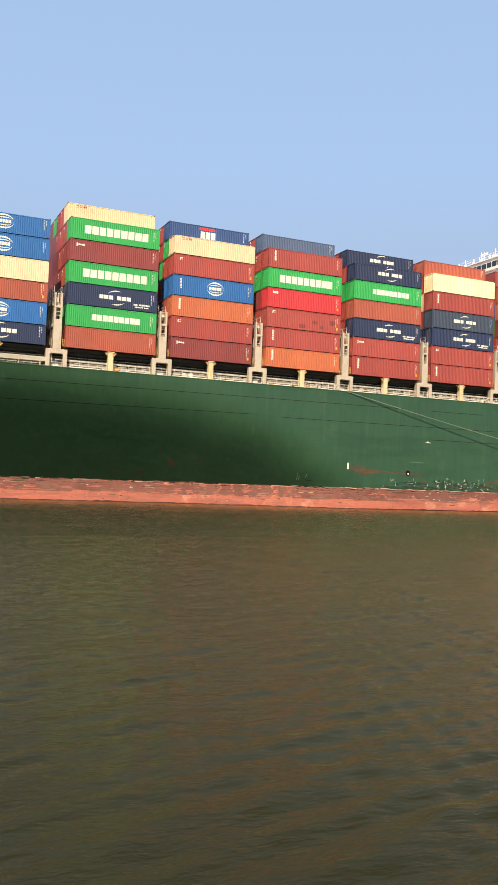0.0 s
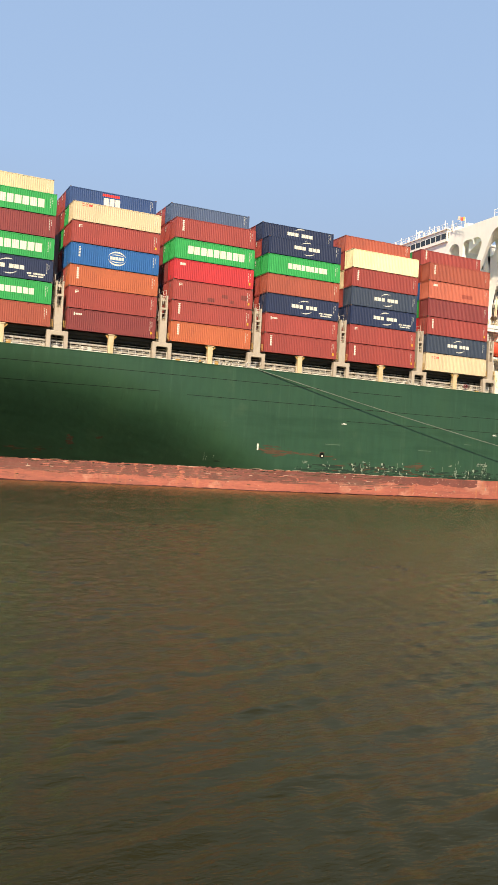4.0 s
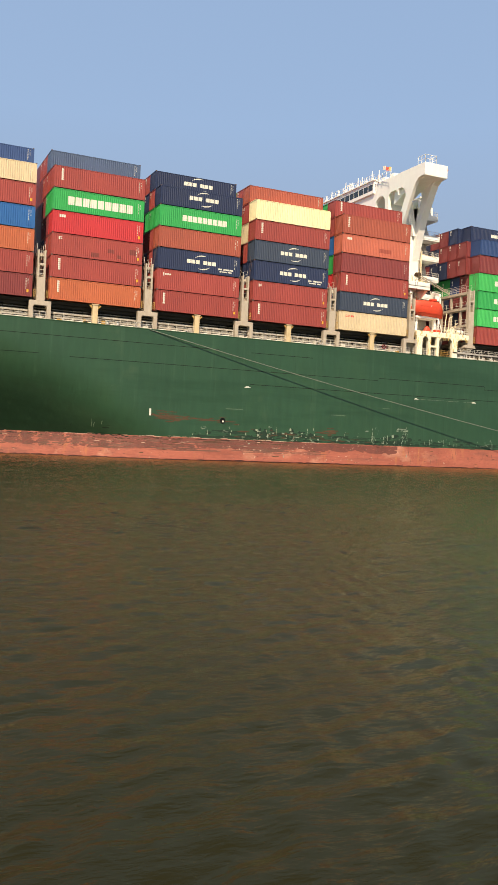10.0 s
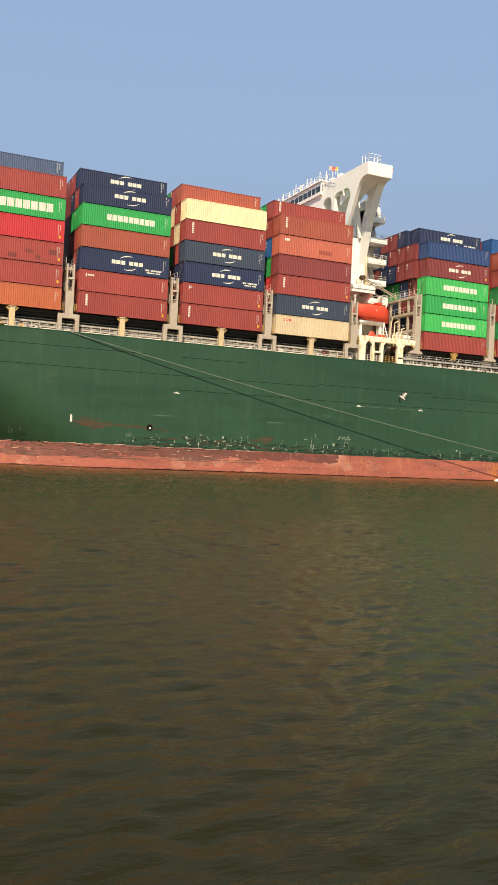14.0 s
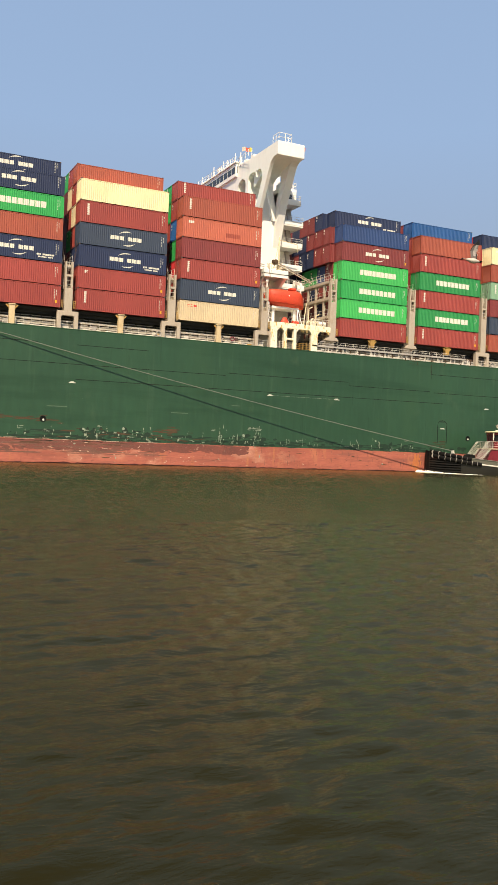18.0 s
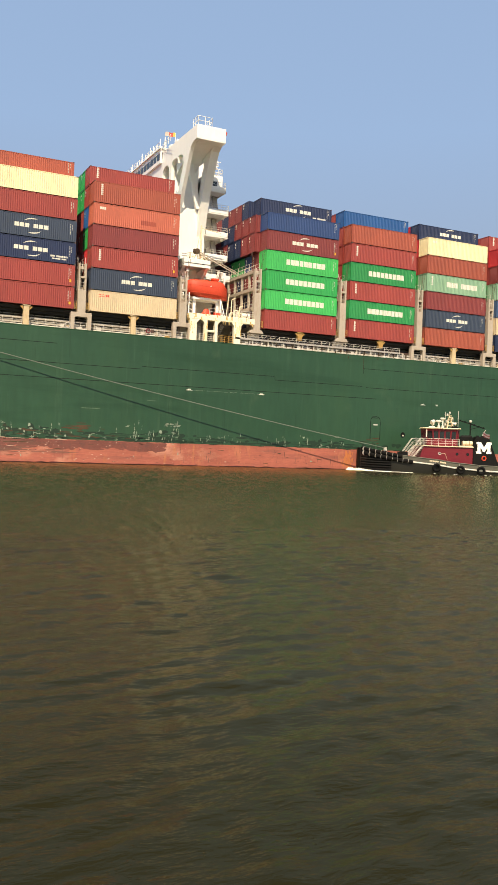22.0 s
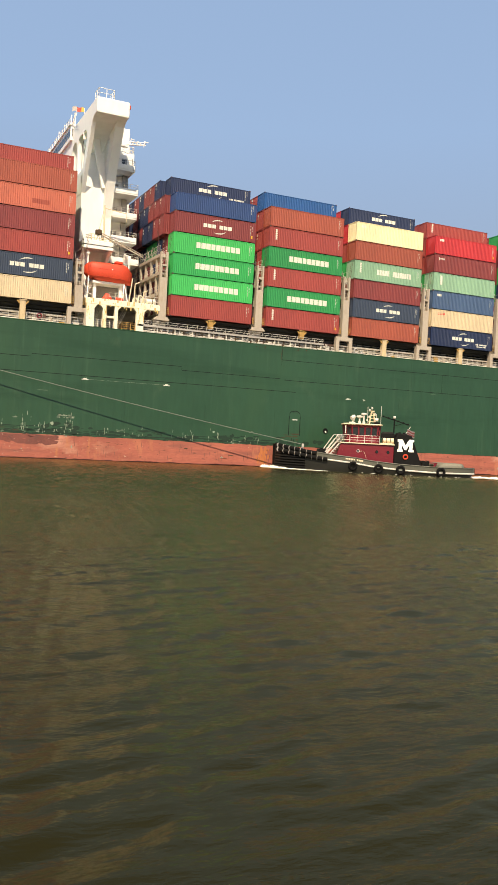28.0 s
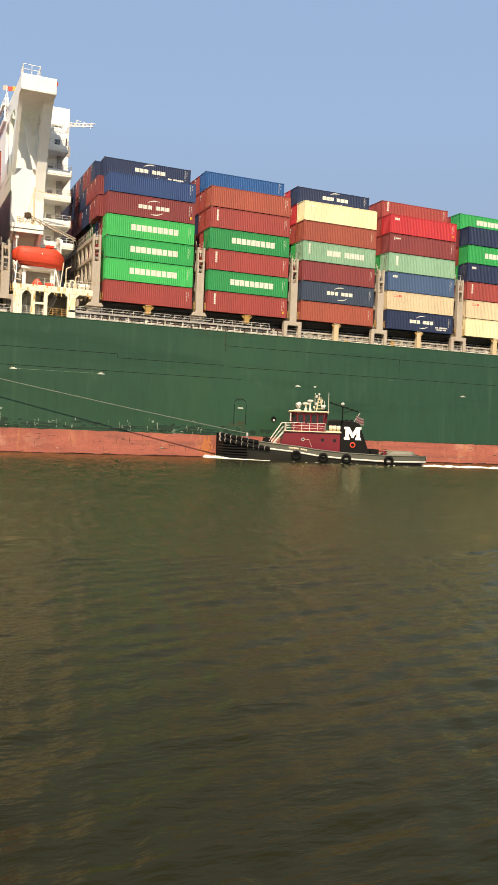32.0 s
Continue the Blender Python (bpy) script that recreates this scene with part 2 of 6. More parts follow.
# ---- mesh building ----
class Build:
    """Collects vertices and faces for one mesh."""
    def __init__(self):
        self.v, self.f = [], []

    def box(self, x0, x1, y0, y1, z0, z1):
        k = len(self.v)
        self.v += [(x, y, z) for z in (z0, z1) for x, y in ((x0, y0), (x1, y0), (x1, y1), (x0, y1))]
        self.f += [(k, k + 3, k + 2, k + 1), (k + 4, k + 5, k + 6, k + 7)] + [(k + i, k + (i + 1) % 4, k + 4 + (i + 1) % 4, k + 4 + i) for i in range(4)]
        return self

    def prism(self, outline, axis, a, b):
        """An outline in the plane across the axis ('x': y,z; 'y': x,z; 'z': x,y), drawn from a to b."""
        k, n = len(self.v), len(outline)
        put = {"x": lambda p, c: (c, p[0], p[1]), "y": lambda p, c: (p[0], c, p[1]), "z": lambda p, c: (p[0], p[1], c)}[axis]
        self.v += [put(p, c) for c in (a, b) for p in outline]
        self.f += [tuple(range(k, k + n)), tuple(range(k + 2 * n - 1, k + n - 1, -1))]
        self.f += [(k + i, k + n + i, k + n + (i + 1) % n, k + (i + 1) % n) for i in range(n)]
        return self

    def tube(self, p, q, r, n=6, r2=None):
        p, q = Vector(p), Vector(q)
        d = (q - p).normalized()
        a = d.orthogonal().normalized()
        b = d.cross(a)
        k = len(self.v)
        for c, rr in ((p, r), (q, r if r2 is None else r2)):
            self.v += [tuple(c + rr * (math.cos(t) * a + math.sin(t) * b)) for t in (2 * math.pi * i / n for i in range(n))]
        self.f += [tuple(range(k + n - 1, k - 1, -1)), tuple(range(k + n, k + 2 * n))]
        self.f += [(k + i, k + (i + 1) % n, k + n + (i + 1) % n, k + n + i) for i in range(n)]
        return self

    def loft(self, rings, closed=True, caps=True):
        k, n = len(self.v), len(rings[0])
        for r in rings:
            self.v += [tuple(p) for p in r]
        for j in range(len(rings) - 1):
            for i in range(n if closed else n - 1):
                a, b = k + j * n + i, k + j * n + (i + 1) % n
                self.f.append((a, b, b + n, a + n))
        if caps and closed:
            self.f += [tuple(range(k + n - 1, k - 1, -1)), tuple(range(k + (len(rings) - 1) * n, k + len(rings) * n))]
        return self

    def quad(self, a, b, c, d):
        k = len(self.v)
        self.v += [tuple(a), tuple(b), tuple(c), tuple(d)]
        self.f.append((k, k + 1, k + 2, k + 3))
        return self

    def ring(self, centre, axis, radius, thick, n=20, m=8):
        """A torus."""
        c, d = Vector(centre), Vector(axis).normalized()
        a = d.orthogonal().normalized()
        b = d.cross(a)
        k = len(self.v)
        for i in range(n):
            t = 2 * math.pi * i / n
            out = math.cos(t) * a + math.sin(t) * b
            self.v += [tuple(c + (radius + thick * math.cos(s)) * out + thick * math.sin(s) * d) for s in (2 * math.pi * j / m for j in range(m))]
        for i in range(n):
            for j in range(m):
                a0, a1 = k + i * m, k + (i + 1) % n * m
                self.f.append((a0 + j, a1 + j, a1 + (j + 1) % m, a0 + (j + 1) % m))
        return self

    def mesh(self, name, mat):
        me = bpy.data.meshes.new(name)
        me.from_pydata(self.v, [], self.f)
        bm = bmesh.new()
        bm.from_mesh(me)
        bmesh.ops.recalc_face_normals(bm, faces=bm.faces)
        bm.to_mesh(me)
        bm.free()
        me.materials.append(mat)
        return me


def part(name, build, mat, parent, label="", smooth=False, bevel=0.0):
    """Links a Build, or a mesh that is shared, as one part under a thing or a part."""
    me = build.mesh(name, mat) if isinstance(build, Build) else build
    ob = new(name, me)
    ob.parent = parent
    if smooth:
        for p in me.polygons:
            p.use_smooth = True
    if bevel:
        mod = ob.modifiers.new("worn_edges", "BEVEL")
        mod.width, mod.segments, mod.limit_method = bevel, 2, "ANGLE"
    return tagged(ob, label)


RIDERS = []  # all that moves along with the ship


def thing(name, x, y, z, label, category, group="", turn=0.0):
    """A thing aboard or alongside, at a place in the ship's own measure."""
    ob = new(name)
    ob.empty_display_size = 0.2
    ob.matrix_basis = pose(SHIP_X + x, SHIP_Y + y, z, 0, 0, turn)
    RIDERS.append(ob)
    return tagged(ob, label, category, group)


def rail(b, p, q, height=1.0, step=1.6, r=0.03, bars=3):
    """A guard rail from p to q added to a Build."""
    p, q = Vector(p), Vector(q)
    n = max(1, round((q - p).length / step))
    up = Vector((0, 0, height))
    for i in range(n + 1):
        c = p.lerp(q, i / n)
        b.tube(c, c + up, r, 5)
    for j in range(1, bars + 1):
        b.tube(p + up * j / bars, q + up * j / bars, r * 0.85, 5)
    return b


# ---- the river: one sheet, fine before the camera and coarse towards the horizon ----
def spread(marks, far):
    """Grid lines: marks are (from, to, step) in order; the steps widen beyond them."""
    mid = [v for a, b, step in marks for v in np.arange(a, b - step / 2, step)]
    out, s = [marks[-1][1]], marks[-1][2]
    while out[-1] < far:
        s *= 1.28
        out.append(out[-1] + s)
    back, s = [marks[0][0]], marks[0][2]
    while back[-1] > -far:
        s *= 1.28
        back.append(back[-1] - s)
    return np.array(back[:0:-1] + mid + out)


WIND = 289            # the way the waves run, degrees from +x
DRIFT = (9.4, -27.2)  # how far they run in the whole time


def river():
    xs = spread([(-30, -9, 0.35), (-9, 20, 0.125), (20, 60, 0.3), (60, 125, 0.5)], 4500)
    ys = spread([(3, 50, 0.125), (50, 150, 0.33)], 4500)
    X, Y = np.meshgrid(xs, ys)
    Z = np.zeros_like(X)
    rng = np.random.default_rng(4)
    # long-crested wavelets that run with the wind, each train in drifting groups with narrow crests
    for i in range(34):
        wl = 0.42 * 1.045 ** i * (0.9 + 0.2 * rng.random())
        a = radians(WIND + rng.normal(0, 13))
        k, ph, p2 = 2 * math.pi / wl, rng.random() * 6.28, rng.random() * 6.28
        along, across = X * math.cos(a) + Y * math.sin(a), -X * math.sin(a) + Y * math.cos(a)
        bend = 0.9 * np.sin(0.21 * across + ph) + 0.6 * np.sin(0.55 * across + 0.13 * along + p2) + 0.35 * np.sin(1.3 * across - 0.3 * along + ph)
        group = np.clip(0.35 + 0.75 * np.sin(k * along / 4.3 + 0.35 * across + p2) * np.sin(0.31 * across + 0.11 * along + ph), 0, None)
        Z += 0.0098 * wl ** 0.75 * group * (((1 + np.sin(k * along + ph + bend)) / 2) ** 2.2 - 0.35)
    # short cross ripples
    for i in range(26):
        wl = 0.5 * 1.03 ** i
        a = radians(WIND + rng.normal(0, 45))
        k, ph = 2 * math.pi / wl, rng.random() * 6.28
        Z += 0.0046 * np.sin(k * (X * math.cos(a) + Y * math.sin(a)) + ph + 1.2 * np.sin(X * 0.4 + Y * 0.23 + ph)) * (0.6 + 0.5 * np.sin(0.21 * X - 0.17 * Y + 3 * ph))
    calm = np.clip(1 - (np.hypot(X - 45, Y - 70) - 130) / 120, 0, 1)
    Z = Z * calm
    ny, nx = X.shape
    v = np.stack([X.ravel(), Y.ravel(), Z.ravel()], 1)
    i = (np.arange(ny - 1)[:, None] * nx + np.arange(nx - 1)[None]).ravel()
    f = np.stack([i, i + 1, i + nx + 1, i + nx], 1)
    me = bpy.data.meshes.new("river")
    me.vertices.add(len(v))
    me.vertices.foreach_set("co", v.ravel().astype(np.float32))
    me.loops.add(f.size)
    me.loops.foreach_set("vertex_index", f.ravel().astype(np.int32))
    me.polygons.add(len(f))
    me.polygons.foreach_set("loop_start", (4 * np.arange(len(f))).astype(np.int32))
    me.polygons.foreach_set("use_smooth", np.ones(len(f), dtype=bool))
    me.update(calc_edges=True)
    m = bpy.data.materials.new("muddy_river_water")
    m.use_nodes = True
    n, l = m.node_tree.nodes, m.node_tree.links
    b = n["Principled BSDF"]
    b.inputs["Roughness"].default_value, b.inputs["Specular IOR Level"].default_value = 0.9, 0.0
    # warm sheen put in to brighten the water where it is seen along the surface
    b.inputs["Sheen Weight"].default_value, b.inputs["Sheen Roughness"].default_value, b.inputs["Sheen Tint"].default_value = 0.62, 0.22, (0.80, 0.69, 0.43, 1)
    co = n.new("ShaderNodeTexCoord")
    silt = n.new("ShaderNodeTexNoise")
    silt.inputs["Scale"].default_value, silt.inputs["Detail"].default_value = 0.05, 5
    l.new(co.outputs["Object"], silt.inputs["Vector"])
    cr = n.new("ShaderNodeMix")
    cr.data_type = "RGBA"
    cr.inputs[6].default_value, cr.inputs[7].default_value = (0.0121, 0.0107, 0.0034, 1), (0.0155, 0.0138, 0.0046, 1)
    l.new(silt.outputs["Fac"], cr.inputs["Factor"])
    l.new(cr.outputs[2], b.inputs["Base Color"])
    mp = n.new("ShaderNodeMapping")
    mp.inputs["Rotation"].default_value, mp.inputs["Scale"].default_value = (0, 0, radians(-19)), (0.6, 1.5, 1)
    l.new(co.outputs["Object"], mp.inputs[0])
    r1, r2 = n.new("ShaderNodeTexNoise"), n.new("ShaderNodeTexNoise")
    for t, s in ((r1, 3.2), (r2, 7.0)):
        t.inputs["Scale"].default_value, t.inputs["Detail"].default_value = s, 4
        l.new(mp.outputs[0], t.inputs["Vector"])
    b1, b2 = n.new("ShaderNodeBump"), n.new("ShaderNodeBump")
    b1.inputs["Strength"].default_value, b1.inputs["Distance"].default_value = 0.5, 0.055
    b2.inputs["Strength"].default_value, b2.inputs["Distance"].default_value = 0.5, 0.028
    # gusts: patches of livelier fine ripples between smoother ones
    gust, lively, fine = n.new("ShaderNodeTexNoise"), n.new("ShaderNodeMapRange"), n.new("ShaderNodeMath")
    gust.inputs["Scale"].default_value, gust.inputs["Detail"].default_value = 0.14, 3
    lively.inputs["From Min"].default_value, lively.inputs["From Max"].default_value, lively.inputs["To Min"].default_value, lively.inputs["To Max"].default_value = 0.42, 0.62, 0.2, 1.6
    fine.operation = "MULTIPLY"
    l.new(co.outputs["Object"], gust.inputs["Vector"]), l.new(gust.outputs["Fac"], lively.inputs["Value"])
    l.new(r2.outputs["Fac"], fine.inputs[0]), l.new(lively.outputs[0], fine.inputs[1])
    l.new(r1.outputs["Fac"], b1.inputs["Height"]), l.new(fine.outputs[0], b2.inputs["Height"])
    l.new(b1.outputs[0], b2.inputs["Normal"]), l.new(b2.outputs[0], b.inputs["Normal"])
    # reflections tinted brownish, to take the sky's blue out of the silty water
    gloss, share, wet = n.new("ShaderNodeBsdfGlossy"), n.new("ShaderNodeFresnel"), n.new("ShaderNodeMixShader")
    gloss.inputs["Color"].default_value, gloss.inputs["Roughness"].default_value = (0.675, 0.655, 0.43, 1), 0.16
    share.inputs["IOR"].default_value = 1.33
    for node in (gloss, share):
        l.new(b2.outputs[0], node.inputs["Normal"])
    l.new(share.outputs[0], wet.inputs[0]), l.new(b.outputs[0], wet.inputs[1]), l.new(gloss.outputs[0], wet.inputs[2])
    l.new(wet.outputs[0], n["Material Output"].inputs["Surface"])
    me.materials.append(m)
    return tagged(new("water", me), "muddy green-brown river water with small ripples", "water", kind="structure")


water = river()

# ---- the ship ----
ship = thing("container_ship", 0, 0, 0, "large dark green container ship with red boot topping under way", "ship")
BEAM = 45.8


def ease_sum(q):
    return 0.0 if q < 0 else q ** 3 - q ** 4 / 2 if q < 1 else q - 0.5


def inset(x, z):
    """How far the ship's side stands in from its widest line."""
    d = -56 - x
    mid = 3.3 + (14.6 * (1 - math.exp(-d / 20)) if d > 0 else 0.8 * d)
    q = (mid + 4.8 - z) / 9.6 if z > 3.3 else (mid + 1.5) / 9.6
    q0 = (mid + 4.8 - DECK) / 9.6
    flare = 0.75 * 9.6 * (ease_sum(q) - ease_sum(q0))
    u = min(1.0, max(0.0, (z - 3.3) / (DECK - 3.3)))
    bow = (max(0.0, -118 - x) / 50) ** 2 * 22.5
    aft = (max(0.0, x - 130) / 60) ** 2 * 9 * (1 - u) ** 1.5
    return min(22.6, bow + flare * (1 - 0.012 * max(0, -118 - x)) + aft)


def hull():
    xs = [-168 + 2.0 * i for i in range(172)]
    for name, z0, z1, nz, mat in (("hull", 3.3, DECK, 26, HULL_GREEN), ("boot_topping", -1.5, 3.3, 4, BOOT_RED)):
        for side in (0, 1):
            b = Build()
            rings = []
            for x in xs:
                ring = []
                for j in range(nz + 1):
                    z = z0 + (z1 - z0) * j / nz
                    y = inset(x, z)
                    ring.append((x, y if side == 0 else BEAM - y, z))
                rings.append(ring)
            b.loft(rings, closed=False)
            part(name if side == 0 else name + "_far_side", b, mat, ship, smooth=True)
    b = Build()
    rings = [[(x, inset(x, DECK) + 0.02, DECK - 0.02), (x, BEAM - inset(x, DECK) - 0.02, DECK - 0.02)] for x in xs]
    b.loft(rings, closed=False)
    part("main_deck", b, DECK_PAINT, ship)
    x = xs[-1]
    ring = [(x, inset(x, z), z) for z in (-1.5, 3.3, 8, 12, DECK)]
    b = Build()
    b.v += ring + [(x, BEAM - p[1], p[2]) for p in reversed(ring)]
    b.f.append(tuple(range(len(b.v))))
    part("transom", b, HULL_GREEN, ship)
    # a rounded sheer strake along the deck edge
    b = Build()
    for x0, x1 in zip(xs[20:150:2], xs[22:152:2]):
        b.tube((x0, inset(x0, DECK) + 0.05, DECK), (x1, inset(x1, DECK) + 0.05, DECK), 0.09, 6)
    part("gunwale_bar", b, HULL_GREEN, ship)


hull()


# ---- containers ----
LENGTH, WIDTH, HEIGHT, TIER = 12.19, 2.438, 2.896, 2.9
PITCH = 0.2775


def side_profile():
    """Break points along the side and how deep the sheet lies there."""
    pts, x = [], 0.2
    while x + PITCH < LENGTH - 0.2:
        pts += [(x, 0.012), (x + 0.072, 0.012), (x + 0.14, 0.048), (x + 0.21, 0.048)]
        x += PITCH
    return [(0.12, 0.012)] + pts + [(x, 0.012), (LENGTH - 0.12, 0.012)]


PROFILE = side_profile()


def depth_at(x):
    for (x0, y0), (x1, y1) in zip(PROFILE, PROFILE[1:]):
        if x0 <= x <= x1:
            return y0 + (y1 - y0) * (x - x0) / max(1e-6, x1 - x0)
    return 0.012


def body_build(h):
    b = Build()
    z0, z1 = 0.15, h - 0.12
    k = len(b.v)
    for x, y in PROFILE:
        b.v += [(x, y, z0), (x, y, z1)]
    for i in range(len(PROFILE) - 1):
        b.f.append((k + 2 * i, k + 2 * i + 2, k + 2 * i + 3, k + 2 * i + 1))
    # far side, roof and floor
    b.quad((0.1, WIDTH - 0.03, z0), (0.1, WIDTH - 0.03, z1), (LENGTH - 0.1, WIDTH - 0.03, z1), (LENGTH - 0.1, WIDTH - 0.03, z0))
    b.quad((0.05, 0.05, h - 0.03), (LENGTH - 0.05, 0.05, h - 0.03), (LENGTH - 0.05, WIDTH - 0.05, h - 0.03), (0.05, WIDTH - 0.05, h - 0.03))
    b.quad((0.05, 0.05, 0.12), (0.05, WIDTH - 0.05, 0.12), (LENGTH - 0.05, WIDTH - 0.05, 0.12), (LENGTH - 0.05, 0.05, 0.12))
    # corrugated front wall and flat doors
    y, pts = 0.16, [(0.1, 0.02)]
    while y + 0.25 < WIDTH - 0.1:
        pts += [(y, 0.02), (y + 0.09, 0.02), (y + 0.125, 0.06), (y + 0.215, 0.06)]
        y += 0.25
    pts.append((WIDTH - 0.1, 0.02))
    k = len(b.v)
    for yy, xx in pts:
        b.v += [(xx, yy, z0), (xx, yy, z1)]
    for i in range(len(pts) - 1):
        b.f.append((k + 2 * i, k + 2 * i + 1, k + 2 * i + 3, k + 2 * i + 2))
    b.box(LENGTH - 0.08, LENGTH - 0.03, 0.1, WIDTH / 2 - 0.01, z0, z1)
    b.box(LENGTH - 0.08, LENGTH - 0.03, WIDTH / 2 + 0.01, WIDTH - 0.1, z0, z1)
    return b


def frame_build(h):
    b = Build()
    for x in (0, LENGTH - 0.13):
        for y in (0, WIDTH - 0.13):
            b.box(x, x + 0.13, y, y + 0.13, 0.12, h - 0.11)
            b.box(x + 0.01, x + 0.12, y + 0.01, y + 0.12, h - 0.11, h)
            b.box(x + 0.01, x + 0.12, y + 0.01, y + 0.12, 0, 0.12)
        b.box(x, x + 0.1, 0.13, WIDTH - 0.13, h - 0.11, h - 0.005)
        b.box(x, x + 0.1, 0.13, WIDTH - 0.13, 0.02, 0.16)
    for y in (0.012, WIDTH - 0.07):
        b.box(0.13, LENGTH - 0.13, y, y + 0.06, h - 0.14, h - 0.05)
        b.box(0.13, LENGTH - 0.13, y, y + 0.06, 0.06, 0.165)
    return b


def casting_build():
    return Build().box(-0.004, 0.174, -0.004, 0.158, 0.0, 0.118)


SHARED = {}


def shared(key, make, mat):
    if key not in SHARED:
        SHARED[key] = make().mesh(key[0], mat)
    return SHARED[key]


def on_side(b, x0, x1, z0, z1, lift=0.004):
    """A painted rectangle that follows the corrugation."""
    if isinstance(b, Blocks):
        if not b.done:
            b.begin()
        b = b.done[-1]
    xs = [x0] + [x for x, _ in PROFILE if x0 < x < x1] + [x1]
    k = len(b.v)
    for x in xs:
        y = depth_at(x) - lift
        b.v += [(x, y, z0), (x, y, z1)]
    for i in range(len(xs) - 1):
        b.f.append((k + 2 * i, k + 2 * i + 2, k + 2 * i + 3, k + 2 * i + 1))


def word(b, x0, x1, z0, z1, count, gaps=()):
    """A row of plain blocks that stands for a word."""
    w = (x1 - x0) / count
    for i in range(count):
        if i not in gaps:
            b.begin()
            on_side(b, x0 + i * w, x0 + (i + 0.86) * w, z0, z1)


def arc_on_side(b, cx, cz, rx, rz, a0, a1, thick):
    """A swelling arc in one piece that follows the corrugation."""
    b.begin()
    b = b.done[-1]
    ends = sorted(cx + rx * math.cos(radians(a)) for a in (a0, a1))
    side = 1 if (a0 + a1) / 2 % 360 < 180 else -1
    xs = sorted({ends[0] + (ends[1] - ends[0]) * i / 14 for i in range(15)} | {x for x, _ in PROFILE if ends[0] < x < ends[1]})
    for x in xs:
        u = (x - ends[0]) / (ends[1] - ends[0])
        w = thick * max(0.15, math.sin(math.pi * min(1, max(0, u)))) ** 0.7
        z = cz + side * rz * math.sqrt(max(0.0, 1 - ((x - cx) / rx) ** 2))
        b.v += [(x, depth_at(x) - 0.004, z - w), (x, depth_at(x) - 0.004, z + w)]
    b.f += [(2 * i, 2 * i + 2, 2 * i + 3, 2 * i + 1) for i in range(len(xs) - 1)]


def mark_big(b):            # one long word
    word(b, 1.9, 10.75, 0.88, 1.98, 9)


def mark_big_low(b):
    word(b, 3.3, 10.0, 1.05, 1.85, 9)


def mark_swoosh(b):         # two short words between two arcs
    word(b, 4.2, 6.15, 1.2, 1.72, 3)
    word(b, 6.6, 8.6, 1.2, 1.72, 3)
    arc_on_side(b, 6.6, 1.62, 1.4, 0.75, 70, 150, 0.075)
    arc_on_side(b, 6.4, 1.28, 1.4, 0.75, 250, 330, 0.075)


def mark_swoosh_line(b):
    mark_swoosh(b)
    word(b, 8.9, 11.2, 0.75, 0.97, 12, (3,))
    word(b, 9.1, 11.0, 0.45, 0.62, 12, (7,))


def mark_column(b):         # small marks set one under the other
    for i in range(6):
        b.begin()
        on_side(b, 0.95, 1.25, 2.35 - 0.26 * i, 2.52 - 0.26 * i)
    b.begin()
    on_side(b, 1.02, 1.12, 1.05, 2.5, 0.003)


def mark_globe(b):
    for a0, a1 in ((0, 180), (180, 360)):
        arc_on_side(b, 6.3, 1.5, 1.25, 0.85, a0, a1, 0.11)
    for dz, rz in ((0.28, 0.22), (-0.28, 0.22)):
        arc_on_side(b, 6.3, 1.5 + dz, 0.95, rz, 0 if dz > 0 else 180, 180 if dz > 0 else 360, 0.06)
    word(b, 5.35, 7.25, 1.3, 1.72, 5)
    for i in range(7):
        b.begin()
        on_side(b, 1.05, 1.3, 2.3 - 0.2 * i, 2.42 - 0.2 * i)


def mark_three(b):
    word(b, 4.7, 7.1, 0.75, 1.75, 3)


def mark_wide(b):           # two spaced words
    word(b, 4.0, 6.3, 1.05, 1.85, 5)
    word(b, 6.9, 10.3, 1.05, 1.85, 8)
    mark_column(b)


def mark_small(b):
    word(b, 0.9, 1.75, 2.05, 2.4, 3)


def mark_tag(b):
    b.begin()
    on_side(b, 0.85, 1.0, 1.95, 2.4)
    word(b, 1.1, 2.0, 2.08, 2.3, 4)


def mark_corner(b):         # three short bars in the upper corner
    b.begin()
    on_side(b, 0.9, 1.35, 2.36, 2.44)
    on_side(b, 0.9, 1.02, 2.05, 2.36)
    on_side(b, 1.02, 1.35, 2.16, 2.24)


def mark_red_oval(b):
    for i in range(2):
        for a0, a1 in ((0, 180), (180, 360)):
            arc_on_side(b, 1.35 + 0.42 * i, 2.2, 0.2, 0.13, a0, a1, 0.05)
    word(b, 2.1, 2.6, 2.06, 2.34, 2)


def mark_band(b):
    b.begin()
    on_side(b, 1.3, 1.75, 1.0, 2.45)


def numbers_build():
    b = Build()
    for x, top, n, w in ((11.35, 2.35, 7, 0.1), (11.62, 2.3, 4, 0.07)):
        for i in range(n):
            on_side(b, x, x + w, top - 0.2 * i - 0.12, top - 0.2 * i)
    return b


